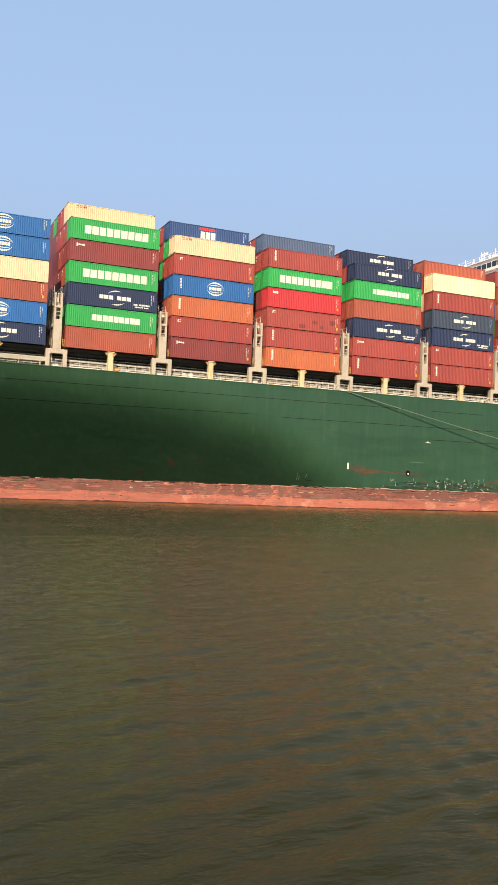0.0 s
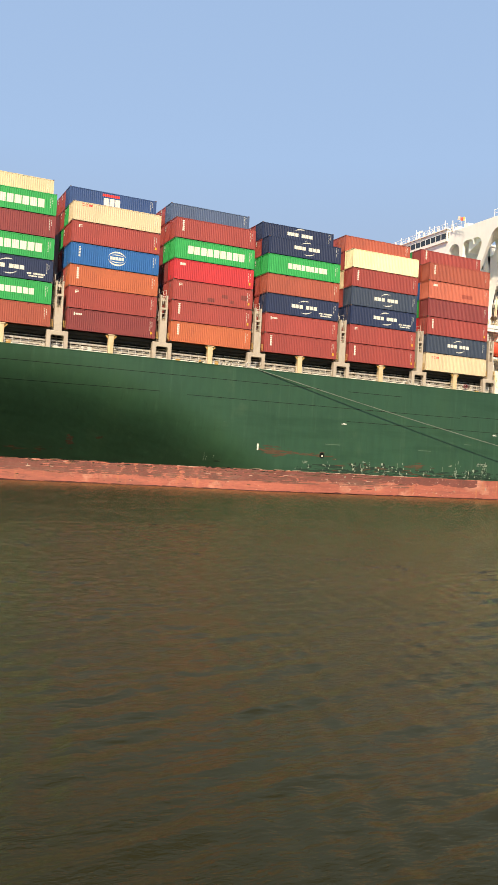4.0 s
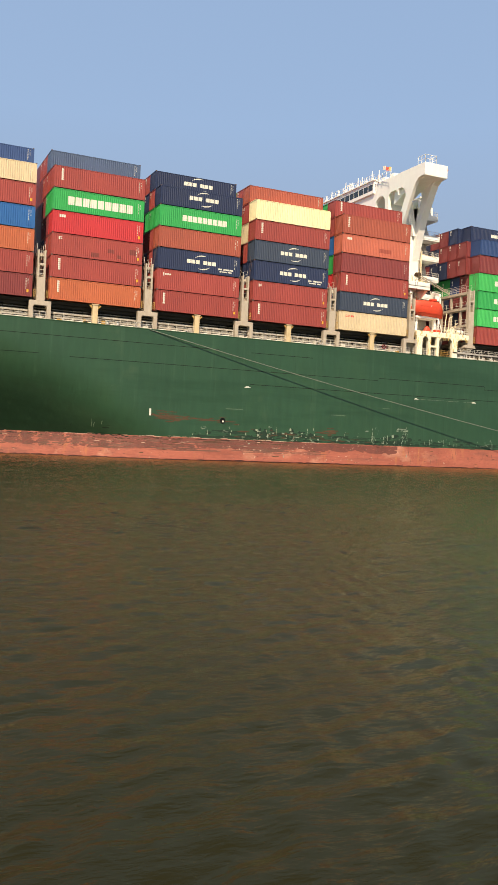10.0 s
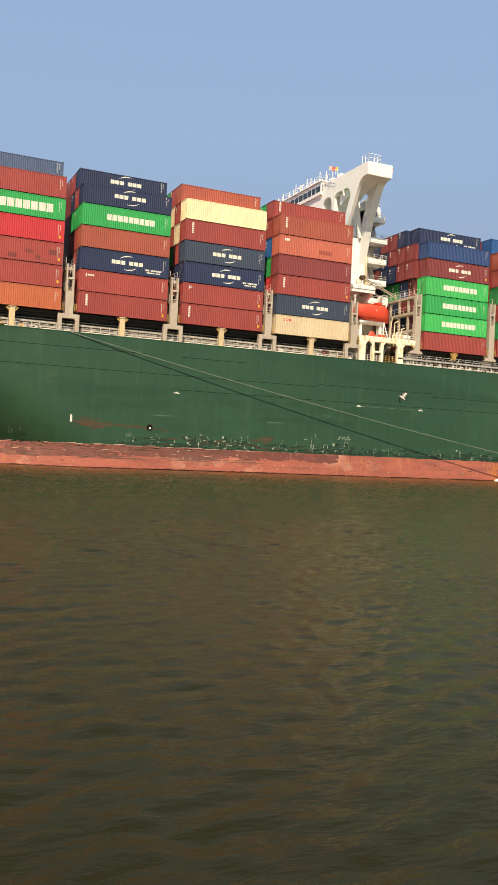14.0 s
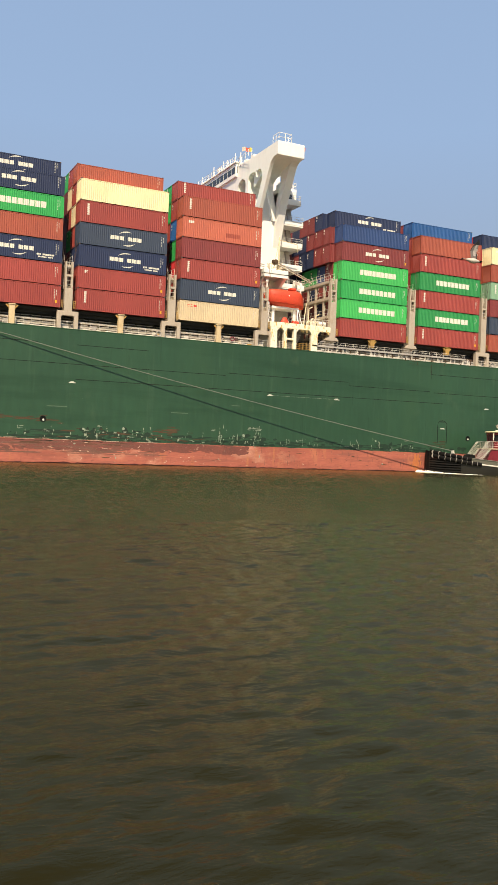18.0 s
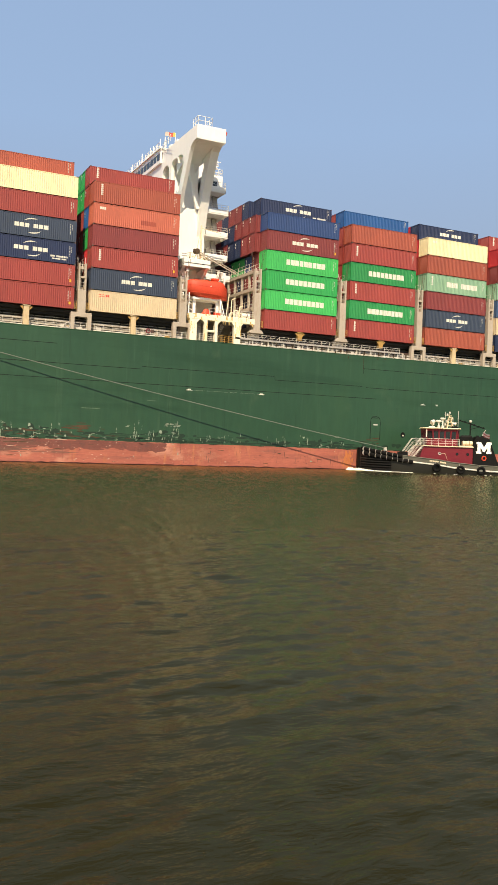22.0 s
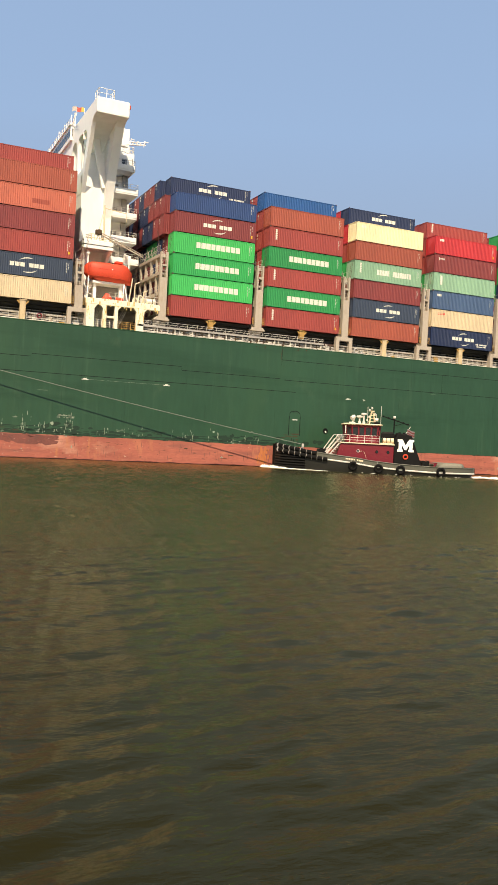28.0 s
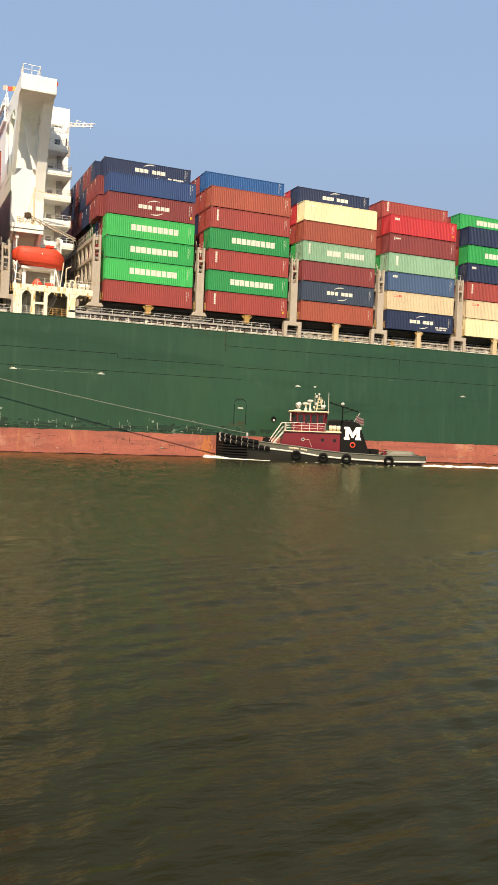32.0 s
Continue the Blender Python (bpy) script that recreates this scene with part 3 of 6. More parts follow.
MARKS = {"big": mark_big, "big_low": mark_big_low, "swoosh": mark_swoosh, "swoosh_line": mark_swoosh_line, "column": mark_column, "globe": mark_globe,
         "three": mark_three, "wide": mark_wide, "small": mark_small, "tag": mark_tag, "corner": mark_corner, "corner_patched": mark_corner, "big_patched": mark_big_low, "red_oval": mark_red_oval, "band": mark_band}
COLOUR_WORDS = {"brown": "brown-red", "dark": "dark maroon", "rust": "rust-red", "orange": "orange", "salmon": "faded salmon-red", "red": "bright red",
                "green": "bright green", "pale_green": "light green", "mint": "mint green", "sea_green": "faded sea-green", "navy": "navy blue",
                "blue": "bright blue", "deep_blue": "deep blue", "slate": "slate blue", "grey_navy": "grey-navy", "cream": "cream", "yellow_cream": "pale yellow-cream",
                "dusty_blue": "dusty blue", "deep_green": "deep green", "royal_blue": "strong blue"}
MARK_WORDS = {"big": "with one large white word", "big_low": "with one large white word", "swoosh": "with white lettering and arcs", "swoosh_line": "with white lettering, arcs, small line",
              "column": "with a column of white marks", "globe": "with a white globe emblem", "three": "with white emblem under red bar", "wide": "with two spaced white words",
              "small": "with small white lettering", "tag": "with a small white tag", "corner": "with a small white corner mark", "corner_patched": "with darker squares of touched-up paint",
              "big_patched": "with large white word and dark patches", "red_oval": "with a small red emblem",
              "band": "with a pale upright band", "": "without large lettering"}


EMBLEMS = {}
TOUCH_UP = {"brown": material("touched_up_brown", (0.17, 0.035, 0.03), 0.55, vary=0.2), "salmon": material("touched_up_salmon", (0.30, 0.06, 0.04), 0.55, vary=0.2),
            "green": material("touched_up_green", (0.01, 0.20, 0.05), 0.55, vary=0.2)}
REPAINTED = {"brown": {"corner_patched": [(5.2, 6.3, 0.35, 0.9), (7.4, 8.3, 1.1, 1.6), (8.7, 9.3, 0.5, 0.95), (10.4, 11.4, 1.2, 1.9)]}, "salmon": {"small": [(6.6, 8.8, 0.75, 1.35)]}, "green": {"big_patched": [(7.2, 7.9, 0.4, 0.75), (9.9, 10.6, 0.45, 0.85)]}}


class Blocks:
    """Gathers an emblem block by block."""
    def __init__(self):
        self.done = []

    def begin(self):
        self.done.append(Build())


def emblem_blocks(mark, mat):
    if mark not in EMBLEMS:
        g = Blocks()
        MARKS[mark](g)
        EMBLEMS[mark] = [b.mesh("emblem_block", mat) for b in g.done if b.v]
    return EMBLEMS[mark]


def container(x, y, z, colour, mark="", h=HEIGHT, placard=False):
    """A forty-foot container seen from its side."""
    box = thing("shipping_container", x, y, z, "%s corrugated steel container %s" % (COLOUR_WORDS[colour], MARK_WORDS[mark]), "container", "deck containers")
    paint = PAINT[colour]
    part("body", shared(("body", colour, h), lambda: body_build(h), paint), paint, box)
    part("frame", shared(("frame", colour, h), lambda: frame_build(h), paint), paint, box)
    for cx, cz in ((0, 0), (LENGTH - 0.17, 0), (0, h - 0.118), (LENGTH - 0.17, h - 0.118)):
        c = part("corner_casting", shared(("corner_casting",), casting_build, DIRTY_STEEL), DIRTY_STEEL, box)
        c.location = (cx, 0, cz)
    if mark:
        mat = RED_MARK if mark == "red_oval" else WHITE_MARK
        for me in emblem_blocks(mark, mat):
            part("emblem_block", me, mat, box, "red painted mark" if mark == "red_oval" else "white painted mark")
    if mark == "three":
        def bar():
            b = Build()
            on_side(b, 4.5, 6.9, 1.95, 2.3)
            return b
        part("emblem_bar", shared(("emblem_bar",), bar, RED_MARK), RED_MARK, box, "red bar")
    tagged(part("number_marks", shared(("number_marks",), numbers_build, WHITE_MARK), WHITE_MARK, box, "small white marks"), kind="stuff")
    if colour in REPAINTED and mark in REPAINTED[colour]:
        for i, (x0, x1, z0, z1) in enumerate(REPAINTED[colour][mark]):
            def touch_up():
                b = Build()
                on_side(b, x0, x1, z0, z1, 0.0025)
                return b
            part("repaint_patch", shared(("repaint_patch", colour, mark, i), touch_up, TOUCH_UP[colour]), TOUCH_UP[colour], box, "darker patch of paint")
    if placard:
        def square():
            b = Build()
            on_side(b, 11.5, 11.75, 0.6, 0.95)
            return b
        part("placard", shared(("placard",), square, YELLOW_MARK), YELLOW_MARK, box, "yellow square")
    return box


def plain_build(h):
    b = body_build(h)
    f = frame_build(h)
    k = len(b.v)
    b.v += f.v
    b.f += [tuple(i + k for i in q) for q in f.f]
    return b


def inner_container(x, y, z, colour, h):
    """A container of the rows further inboard, of which little more than the end shows."""
    me = shared(("inner", colour, h), lambda: plain_build(h), PAINT[colour])
    ob = new("shipping_container", me)
    ob.matrix_basis = pose(SHIP_X + x, SHIP_Y + y, z)
    RIDERS.append(ob)
    tagged(ob, "%s corrugated steel container stacked further inboard" % COLOUR_WORDS[colour], "container", "deck containers")
    mark = part("end_marks", shared(("end_marks",), lambda: Build().box(0.008, 0.016, 1.75, 2.05, 2.1, 2.45).box(0.008, 0.016, 1.8, 2.0, 1.7, 1.95), WHITE_MARK), WHITE_MARK, ob, "small white marks")
    return mark


BAYS = {  # bay: place along the ship, then the outer row from the lowest tier up (colour, mark, placard)
    "a": (-112.5, [("navy", "swoosh", 0, 2.6), ("blue", "globe", 0), ("rust", "", 1, 2.6), ("cream", "", 0), ("blue", "globe", 0), ("blue", "globe", 0, 2.6)]),
    "b": (-97.7, [("rust", "", 0), ("green", "big_low", 0), ("navy", "swoosh_line", 0), ("green", "big", 0), ("dark", "tag", 0), ("green", "big", 0), ("cream", "red_oval", 0)]),
    "c": (-83.35, [("dark", "tag", 1), ("brown", "corner", 0), ("orange", "column", 0), ("blue", "globe", 0), ("brown", "corner", 1), ("cream", "red_oval", 0, 2.6), ("deep_blue", "three", 0)]),
    "d": (-68.95, [("orange", "column", 0), ("brown", "column", 1), ("brown", "corner_patched", 1), ("red", "small", 1), ("green", "big", 0), ("brown", "column", 0), ("dusty_blue", "", 0)]),
    "e": (-54.55, [("brown", "column", 1), ("brown", "tag", 0), ("navy", "swoosh_line", 0), ("rust", "", 0), ("green", "big_low", 0), ("navy", "swoosh", 0, 2.6), ("navy", "swoosh", 0)]),
    "f": (-40.2, [("brown", "column", 1), ("brown", "corner", 1), ("navy", "swoosh_line", 0), ("grey_navy", "swoosh", 0), ("brown", "column", 0), ("yellow_cream", "", 0), ("rust", "", 0)]),
    "g": (-25.85, [("cream", "red_oval", 0), ("grey_navy", "swoosh", 0), ("brown", "column", 1), ("dark", "", 0), ("salmon", "small", 0), ("rust", "column", 0), ("brown", "column", 0)]),
    "h": (0.0, [("brown", "", 0), ("pale_green", "big_patched", 0), ("green", "big_low", 0), ("pale_green", "big_low", 0), ("dark", "swoosh", 1), ("deep_blue", "", 0, 2.6), ("navy", "swoosh_line", 0)]),
    "i": (14.45, [("brown", "column", 1), ("deep_green", "big_low", 0), ("brown", "column", 0), ("deep_green", "big_low", 0), ("brown", "column", 0), ("rust", "", 0), ("royal_blue", "", 0)]),
    "j": (28.85, [("rust", "", 0), ("grey_navy", "swoosh", 0), ("dark", "", 0), ("sea_green", "wide", 0), ("rust", "", 0), ("yellow_cream", "small", 0), ("navy", "swoosh", 0)]),
    "k": (43.4, [("navy", "swoosh_line", 0), ("cream", "red_oval", 0), ("slate", "small", 0), ("mint", "band", 0), ("dark", "tag", 0), ("red", "small", 1), ("brown", "column", 0)]),
    "l": (58.0, [("yellow_cream", "", 0), ("cream", "red_oval", 0), ("brown", "column", 0), ("navy", "small", 0), ("green", "big_low", 0), ("navy", "", 0), ("green", "big_low", 0)])}
INNER = {  # the next rows inboard, from the lowest tier up, nearest row first
    "a": ["navy dark dark", "dark navy dark", "brown dark navy", "green dark dark", "green brown dark", "green brown"],
    "b": ["brown navy", "green brown", "navy green", "brown dark", "dark brown", "brown brown brown", "brown dark green"],
    "c": ["dark brown", "brown dark", "brown navy", "blue brown", "brown green", "green brown", "brown brown"],
    "d": ["dark brown", "brown dark", "brown navy", "dark brown", "green dark", "brown brown", "brown brown"],
    "e": ["brown brown", "brown dark", "brown navy", "brown brown", "green green", "brown navy", "brown dark"],
    "f": ["dark brown", "brown dark", "navy dark", "brown green", "cream brown", "brown cream", "brown green"],
    "g": ["brown dark", "brown navy", "red brown", "green brown", "blue brown", "brown green green", "green green"],
    # bay h: darker paints chosen, with the house's shade put into the colours
    "h": ["dark navy dark", "dark navy dark", "dark dark navy", "dark deep_blue green green navy navy dark dark",
          "dark dark navy navy dark dark dark dark", "dark dark dark navy navy dark navy dark", "navy dark dark navy dark navy dark"],
    "i": ["brown dark", "brown navy", "brown dark", "brown brown", "brown navy", "brown brown", "brown dark"],
    "j": ["brown dark", "brown navy", "dark brown", "green brown", "brown brown", "red brown", "red brown"],
    "k": ["brown dark", "brown navy", "brown navy", "green dark", "brown brown", "brown dark", "brown navy"],
    "l": ["brown dark", "brown navy", "brown navy", "green dark", "brown brown", "dark navy", "brown navy"]}
ROW = 2.5


def stacks():
    rng = random.Random(11)
    deep = {"brown": Build(), "dark": Build()}
    last = {"a": 8, "b": 8, "c": 7, "d": 8, "e": 9, "f": 13, "g": 13, "h": 14, "i": 7, "j": 6}
    for bay, (x, tiers) in BAYS.items():
        z = BASE
        for i, (colour, mark, placard, *tall) in enumerate(tiers):
            row = 1 if i == 6 else 0
            h = 2.6 if i == 6 else (tall[0] if tall else HEIGHT)
            container(x, ROW * row, z, colour, mark, h, bool(placard))
            inner = INNER[bay][i].split() if bay in INNER else []
            for r, c in enumerate(inner, row + 1):
                inner_container(x - (0.76 if bay == "h" and i > 3 else 0), ROW * r, z, c, h)
            # the rows beyond, of which only dim slices show between the bays
            for r in range(row + 1 + len(inner), last.get(bay, 0)):
                # mostly dark paint, which puts the shade between the bays into the colour
                deep[rng.choice(("brown", "dark", "dark", "dark"))].box(x, x + LENGTH, ROW * r, ROW * r + 2.43, z, z + h - 0.02)
            z += h + 0.004
    for colour, b in deep.items():
        ob = new("inboard_containers", b.mesh("inboard_containers", PAINT[colour]))
        ob.matrix_basis = pose(SHIP_X, SHIP_Y, 0)
        RIDERS.append(ob)
        tagged(ob, "%s containers of the inboard rows in shade" % COLOUR_WORDS[colour], "container", kind="stuff")


stacks()


# ---- what stands on the ship's deck ----
def deck_fittings():
    names = list(BAYS)
    for i, bay in enumerate(names):
        x = BAYS[bay][0]
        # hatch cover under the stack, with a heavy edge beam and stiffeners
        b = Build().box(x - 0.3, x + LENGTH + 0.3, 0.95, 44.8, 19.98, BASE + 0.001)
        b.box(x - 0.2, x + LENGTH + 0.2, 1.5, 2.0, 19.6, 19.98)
        cover = part("hatch_cover", b, SHADED_DARK_STEEL, ship, "dark steel hatch cover edge in shade")
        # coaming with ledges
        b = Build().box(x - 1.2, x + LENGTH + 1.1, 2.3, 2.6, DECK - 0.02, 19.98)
        part("coaming", b, SHADED_DARK_STEEL, ship, "hatch coaming with its shade put into the dark paint")
        for z0, z1, y in ((18.2, 18.42, 1.1), (18.74, 19.02, 1.15), (19.3, 19.38, 1.7)):
            part("coaming_ledge", Build().box(x - 1.1, x + LENGTH + 1.0, y, 2.3, z0, z1), LEDGE_GREY if bay not in "hi" else DIRTY_STEEL, ship, "pale grey ledge of the coaming")
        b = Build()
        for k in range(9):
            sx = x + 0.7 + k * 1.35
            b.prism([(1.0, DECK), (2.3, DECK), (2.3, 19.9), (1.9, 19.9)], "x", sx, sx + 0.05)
        tagged(part("coaming_stay", b, SHADED_DARK_STEEL, ship), kind="stuff")
        # post under the middle of the stack, with two brackets
        cx = x + 6.12
        low = bay in "hi"
        b = Build().box(cx - 0.36, cx + 0.36, 0.12, 0.85, 19.2 if low else DECK, 20.25).box(cx - 0.5, cx + 0.5, 0.06, 0.95, 20.25, BASE)
        post = part("stack_post", b, YELLOW if low else POST_BEIGE, ship, "stained beige deck post", bevel=0.04)
        if low:
            part("post_foot", Build().prism([(cx - 0.6, DECK), (cx + 0.6, DECK), (cx + 0.45, 19.2), (cx - 0.45, 19.2)], "y", 0.7, 1.2), SHADED_DARK_STEEL, post)
        for s in (-1, 1):
            part("bracket", Build().prism([(cx + s * 0.4, 19.75), (cx + s * 0.78, 20.15), (cx + s * 0.78, 20.3), (cx + s * 0.4, 20.3)], "y", 0.2, 0.32), YELLOW, post, "yellow bracket")
        # guard rails on both halves of the bay
        for x0, x1 in ((x + 0.75, cx - 0.5), (cx + 0.5, x + LENGTH - 0.6)):
            if bay in "hi":
                continue
            b = Build()
            rail(b, (x0, 0.22, DECK), (x1, 0.22, DECK), 1.02, 1.1, 0.028, 3)
            part("guard_rail", b, RAIL_WHITE, ship, "white deck guard rail")
            b = Build()
            rail(b, (x0, 1.5, DECK), (x1, 1.5, DECK), 1.0, 1.4, 0.024, 2)
            part("inner_rail", b, RAIL_WHITE, ship)
        # pipes along the deck
        for yy, z, r in ((1.1, 17.98, 0.1), (1.32, 18.05, 0.07), (1.6, 18.55, 0.06)):
            part("deck_pipe", Build().tube((x - 1.0, yy, z), (x + LENGTH + 1.0, yy, z), r, 6), RAIL_WHITE, ship)
        rng = random.Random(40 + i)
        for k in range(5):
            px, w, hh = x + 0.9 + rng.random() * 10.4, 0.25 + 0.5 * rng.random(), 0.3 + 0.6 * rng.random()
            part("deck_box", Build().box(px, px + w, 0.95, 1.45, DECK, DECK + hh), rng.choice([RAIL_WHITE, GREY_STEEL, BEIGE, YELLOW]), ship, "small painted deck box")


def lashing_bridge(c, top, portal=True, posts=7):
    """The frame across the ship between two stacks."""
    levels = [z for z in (BASE + 0.1, BASE + 3.0, BASE + 5.8, BASE + 8.3) if z < top + 0.1]
    z = levels[0]
    frame_ = part("lashing_bridge", Build().box(c - 0.55, c + 0.55, 0.78, 2.5 * posts - 2, z - 0.3, z + 0.12), BEIGE, ship, "beige-grey steel lashing bridge")
    for z in levels[1:]:
        part("walkway", Build().box(c - 0.55, c + 0.55, 0.78, 2.5 * posts - 2, z - 0.3, z + 0.12), BEIGE, frame_)
    for k in range(1, posts):
        y = 2.5 * k - 0.2
        for x in (c - 0.45, c + 0.15)[:1 if posts > 7 else 2]:
            part("bridge_post", Build().box(x, x + 0.3, y, y + 0.34, DECK, top - 0.25), BEIGE, frame_)
    # outer column with an opening near its top
    h0, h1 = top - 3.5, top - 2.0
    b = Build().box(c - 0.53, c + 0.53, 0.03, 0.75, 20.05, h0)
    for s in (-1, 1):
        b.box(c + 0.27, c + 0.53, 0.03, 0.75, h0, h1) if s > 0 else b.box(c - 0.53, c - 0.27, 0.03, 0.75, h0, h1)
        b.box(c + 0.29, c + 0.53, 0.03, 0.75, h1, top) if s > 0 else b.box(c - 0.53, c - 0.33, 0.03, 0.75, h1, top)
    b.box(c - 0.30, c + 0.30, 0.03, 0.75, h1, h1 + 0.3)
    part("column", b, BEIGE, frame_, "beige painted steel column", bevel=0.03)
    for z in (h0 + 0.5, h0 + 1.0):
        part("rung", Build().tube((c - 0.3, 0.2, z), (c + 0.3, 0.2, z), 0.03, 5), RAIL_WHITE, frame_)
    b = Build()
    rail(b, (c - 0.35, 0.35, top - 1.2), (c + 0.3, 0.35, top - 1.2), 1.1, 0.4, 0.028, 2)
    part("column_rail", b, RAIL_WHITE, frame_)
    if portal:
        b = Build().box(c - 1.4, c - 0.86, 0.03, 0.8, DECK, 19.55).box(c + 0.86, c + 1.4, 0.03, 0.8, DECK, 19.55).box(c - 1.4, c + 1.4, 0.03, 0.8, 19.5, 20.1)
        for s in (-1, 1):
            b.prism([(c + s * 0.88, 19.3), (c + s * 0.88, 19.55), (c + s * 0.64, 19.55)], "y", 0.05, 0.78)
        part("portal", b, BEIGE, frame_, "beige portal with an opening", bevel=0.05)
        b = Build()
        rail(b, (c - 0.8, 0.3, DECK), (c + 0.8, 0.3, DECK), 1.0, 0.8, 0.03, 3)
        part("portal_rail", b, RAIL_WHITE, frame_)
        part("deck_chest", Build().box(c - 0.5, c + 0.45, 1.0, 1.5, DECK, DECK + 0.75), RAIL_WHITE, frame_, "white deck chest", bevel=0.04)
    else:
        b = Build().prism([(c - 1.1, 19.6), (c + 1.1, 19.6), (c + 1.1, 19.72), (c + 0.8, 20.1), (c - 0.8, 20.1), (c - 1.1, 19.72)], "y", 0.03, 1.2).box(c - 0.9, c + 0.9, 1.0, 1.6, DECK, 19.5)
        part("foot_block", b, BEIGE, frame_, bevel=0.05)
    b = Build()
    rail(b, (c - 0.5, 0.9, top - 0.1), (c - 0.5, 2.5 * posts - 2.4, top - 0.1), 1.05, 1.25, 0.028, 2)
    rail(b, (c + 0.5, 0.9, top - 0.1), (c + 0.5, 2.5 * posts - 2.4, top - 0.1), 1.05, 1.25, 0.028, 2)
    for z in levels[1:-1]:
        rail(b, (c - 0.5, 0.9, z), (c - 0.5, 2.5 * posts - 2.4, z), 1.0, 1.25, 0.024, 2)
    part("walkway_rail", b, RAIL_WHITE, frame_)
    # lashing rods from the bridge to the containers beside it
    for s in (-1, 1):
        for z in (levels[0] + 0.2, levels[-1]):
            for lean in (0.35, 0.9):
                part("lashing_rod", Build().tube((c + s * 0.6, 0.25 + lean * 0.3, z), (c + s * 1.02, 0.12 + lean, z + 2.6 + lean), 0.022, 5), DIRTY_STEEL, frame_)
    for s in (-1, 1):
        b = Build()
        b.box(c + s * 0.70 - 0.03, c + s * 0.70 + 0.03, 0.1, 0.14, BASE + 0.1, BASE + 1.1).box(c + s * 0.92 - 0.03, c + s * 0.92 + 0.03, 0.1, 0.14, BASE + 0.1, BASE + 1.1)
        for k in range(4):
            z = BASE + 0.25 + 0.25 * k
            b.box(min(c + s * 0.7, c + s * 0.92), max(c + s * 0.7, c + s * 0.92), 0.1, 0.14, z, z + 0.05)
        part("step_frame", b, YELLOW, frame_, "small yellow step frame")


deck_fittings()
for bay in "bcdefg":
    lashing_bridge(BAYS[bay][0] - 1.1, BASE + (6.2 if bay != "b" else 7.1))
lashing_bridge(BAYS["g"][0] + LENGTH + 1.0, BASE + 6.1)
lashing_bridge(-1.15, BASE + 8.6, portal=False, posts=9)
lashing_bridge(BAYS["i"][0] - 1.1, BASE + 8.6, portal=False)
for bay in "jkl":
    lashing_bridge(BAYS[bay][0] - 1.1, BASE + 8.75)


def pipe_rack():
    """A walkway on brackets with pipes under it, along the deck edge abaft the house."""
    b = Build().box(-4.6, 24.2, 0.06, 0.9, 18.66, 18.78).box(-4.6, 24.2, 0.02, 0.08, 18.55, 18.8)
    rack = part("pipe_rack", b, GREY_STEEL, ship, "grey walkway over deck pipes")
    b = Build()
    rail(b, (-4.5, 0.1, 18.78), (24.1, 0.1, 18.78), 0.62, 1.44, 0.026, 2)
    for k in range(39):
        x = -4.5 + 0.73 * k
        b.tube((x, 0.1, 18.78), (x + 0.72, 0.1, 19.4), 0.013, 4)
    part("truss_rail", b, RAIL_WHITE, rack, "pale lattice rail")
    # dark sheet added in place of the shade behind the pipes
    part("shade_sheet", Build().box(-4.6, 26.2, 1.35, 1.45, DECK, 19.4), SHADED_DARK_STEEL, rack, "dark sheet standing in for shade behind the pipes")
    for k in range(12):
        x = -4.3 + 2.55 * k
        part("rack_leg", Build().box(x, x + 0.14, 0.1, 0.3, DECK, 18.66), RAIL_WHITE, rack)
    for y, z, r in ((0.35, 18.3, 0.10), (0.65, 18.45, 0.09), (0.3, 17.98, 0.08), (0.9, 18.15, 0.12)):
        part("pipe", Build().tube((-4.6, y, z), (26.2, y, z), r, 8), RAIL_WHITE if r < 0.085 else GREY_STEEL, rack)
    part("deck_edge_bar", Build().box(-4.6, 26.2, 0.0, 0.1, 17.7, 17.86), RAIL_WHITE, rack, "pale bar along the deck edge")
    rng = random.Random(9)
    for k in range(34):
        x = -3.0 + 0.86 * k + 0.3 * rng.random()
        h = rng.uniform(18.2, 18.6) if x < 17 else rng.uniform(18.3, 19.0)
        v = Build().tube((x, 0.22, 17.75), (x, 0.22, h), 0.05 + 0.04 * rng.random(), 6)
        if rng.random() < 0.6:
            v.ring((x, 0.16, h), (0, 1, 0), 0.13 + 0.06 * rng.random(), 0.03, 10, 5)
        if rng.random() < 0.5:
            v.tube((x, 0.22, 18.1), (x + 0.5, 0.25, 18.1 + 0.3 * rng.random()), 0.06, 6)
        part("valve", v, RUST if rng.random() < 0.2 else RAIL_WHITE, rack)
    for x in (-2.2, 6.4, 14.0):
        part("locker", Build().box(x, x + 2.2, 0.3, 1.2, DECK, 18.5), DIRTY_STEEL, rack, bevel=0.03)


pipe_rack()


def deck_extras():
    # fairleads and a mooring roller where the line leaves the deck
    for x in (-56.9, 29.9, -28.7):
        part("fairlead", Build().ring((x, 0.1, 18.25), (0, 1, 0), 0.34, 0.10, 18, 8).box(x - 0.6, x + 0.6, 0.05, 0.5, DECK, 17.95), GREY_STEEL, ship, "pale grey round fairlead", smooth=False)
    for x in (-59.6, -61.0, 31.2, 32.6):
        part("bollard", Build().tube((x, 0.8, DECK), (x, 0.8, 18.4), 0.22, 10).tube((x, 0.8, 18.4), (x, 0.8, 18.5), 0.3, 10), RAIL_WHITE, ship, "white mooring bollard")
    for x in (-17.6,):
        buoy = part("lifebuoy", Build().ring((x, 0.14, 18.5), (0, 1, 0), 0.28, 0.08, 18, 8), TUG_RED, ship, "dull red lifebuoy on the rail", smooth=True)
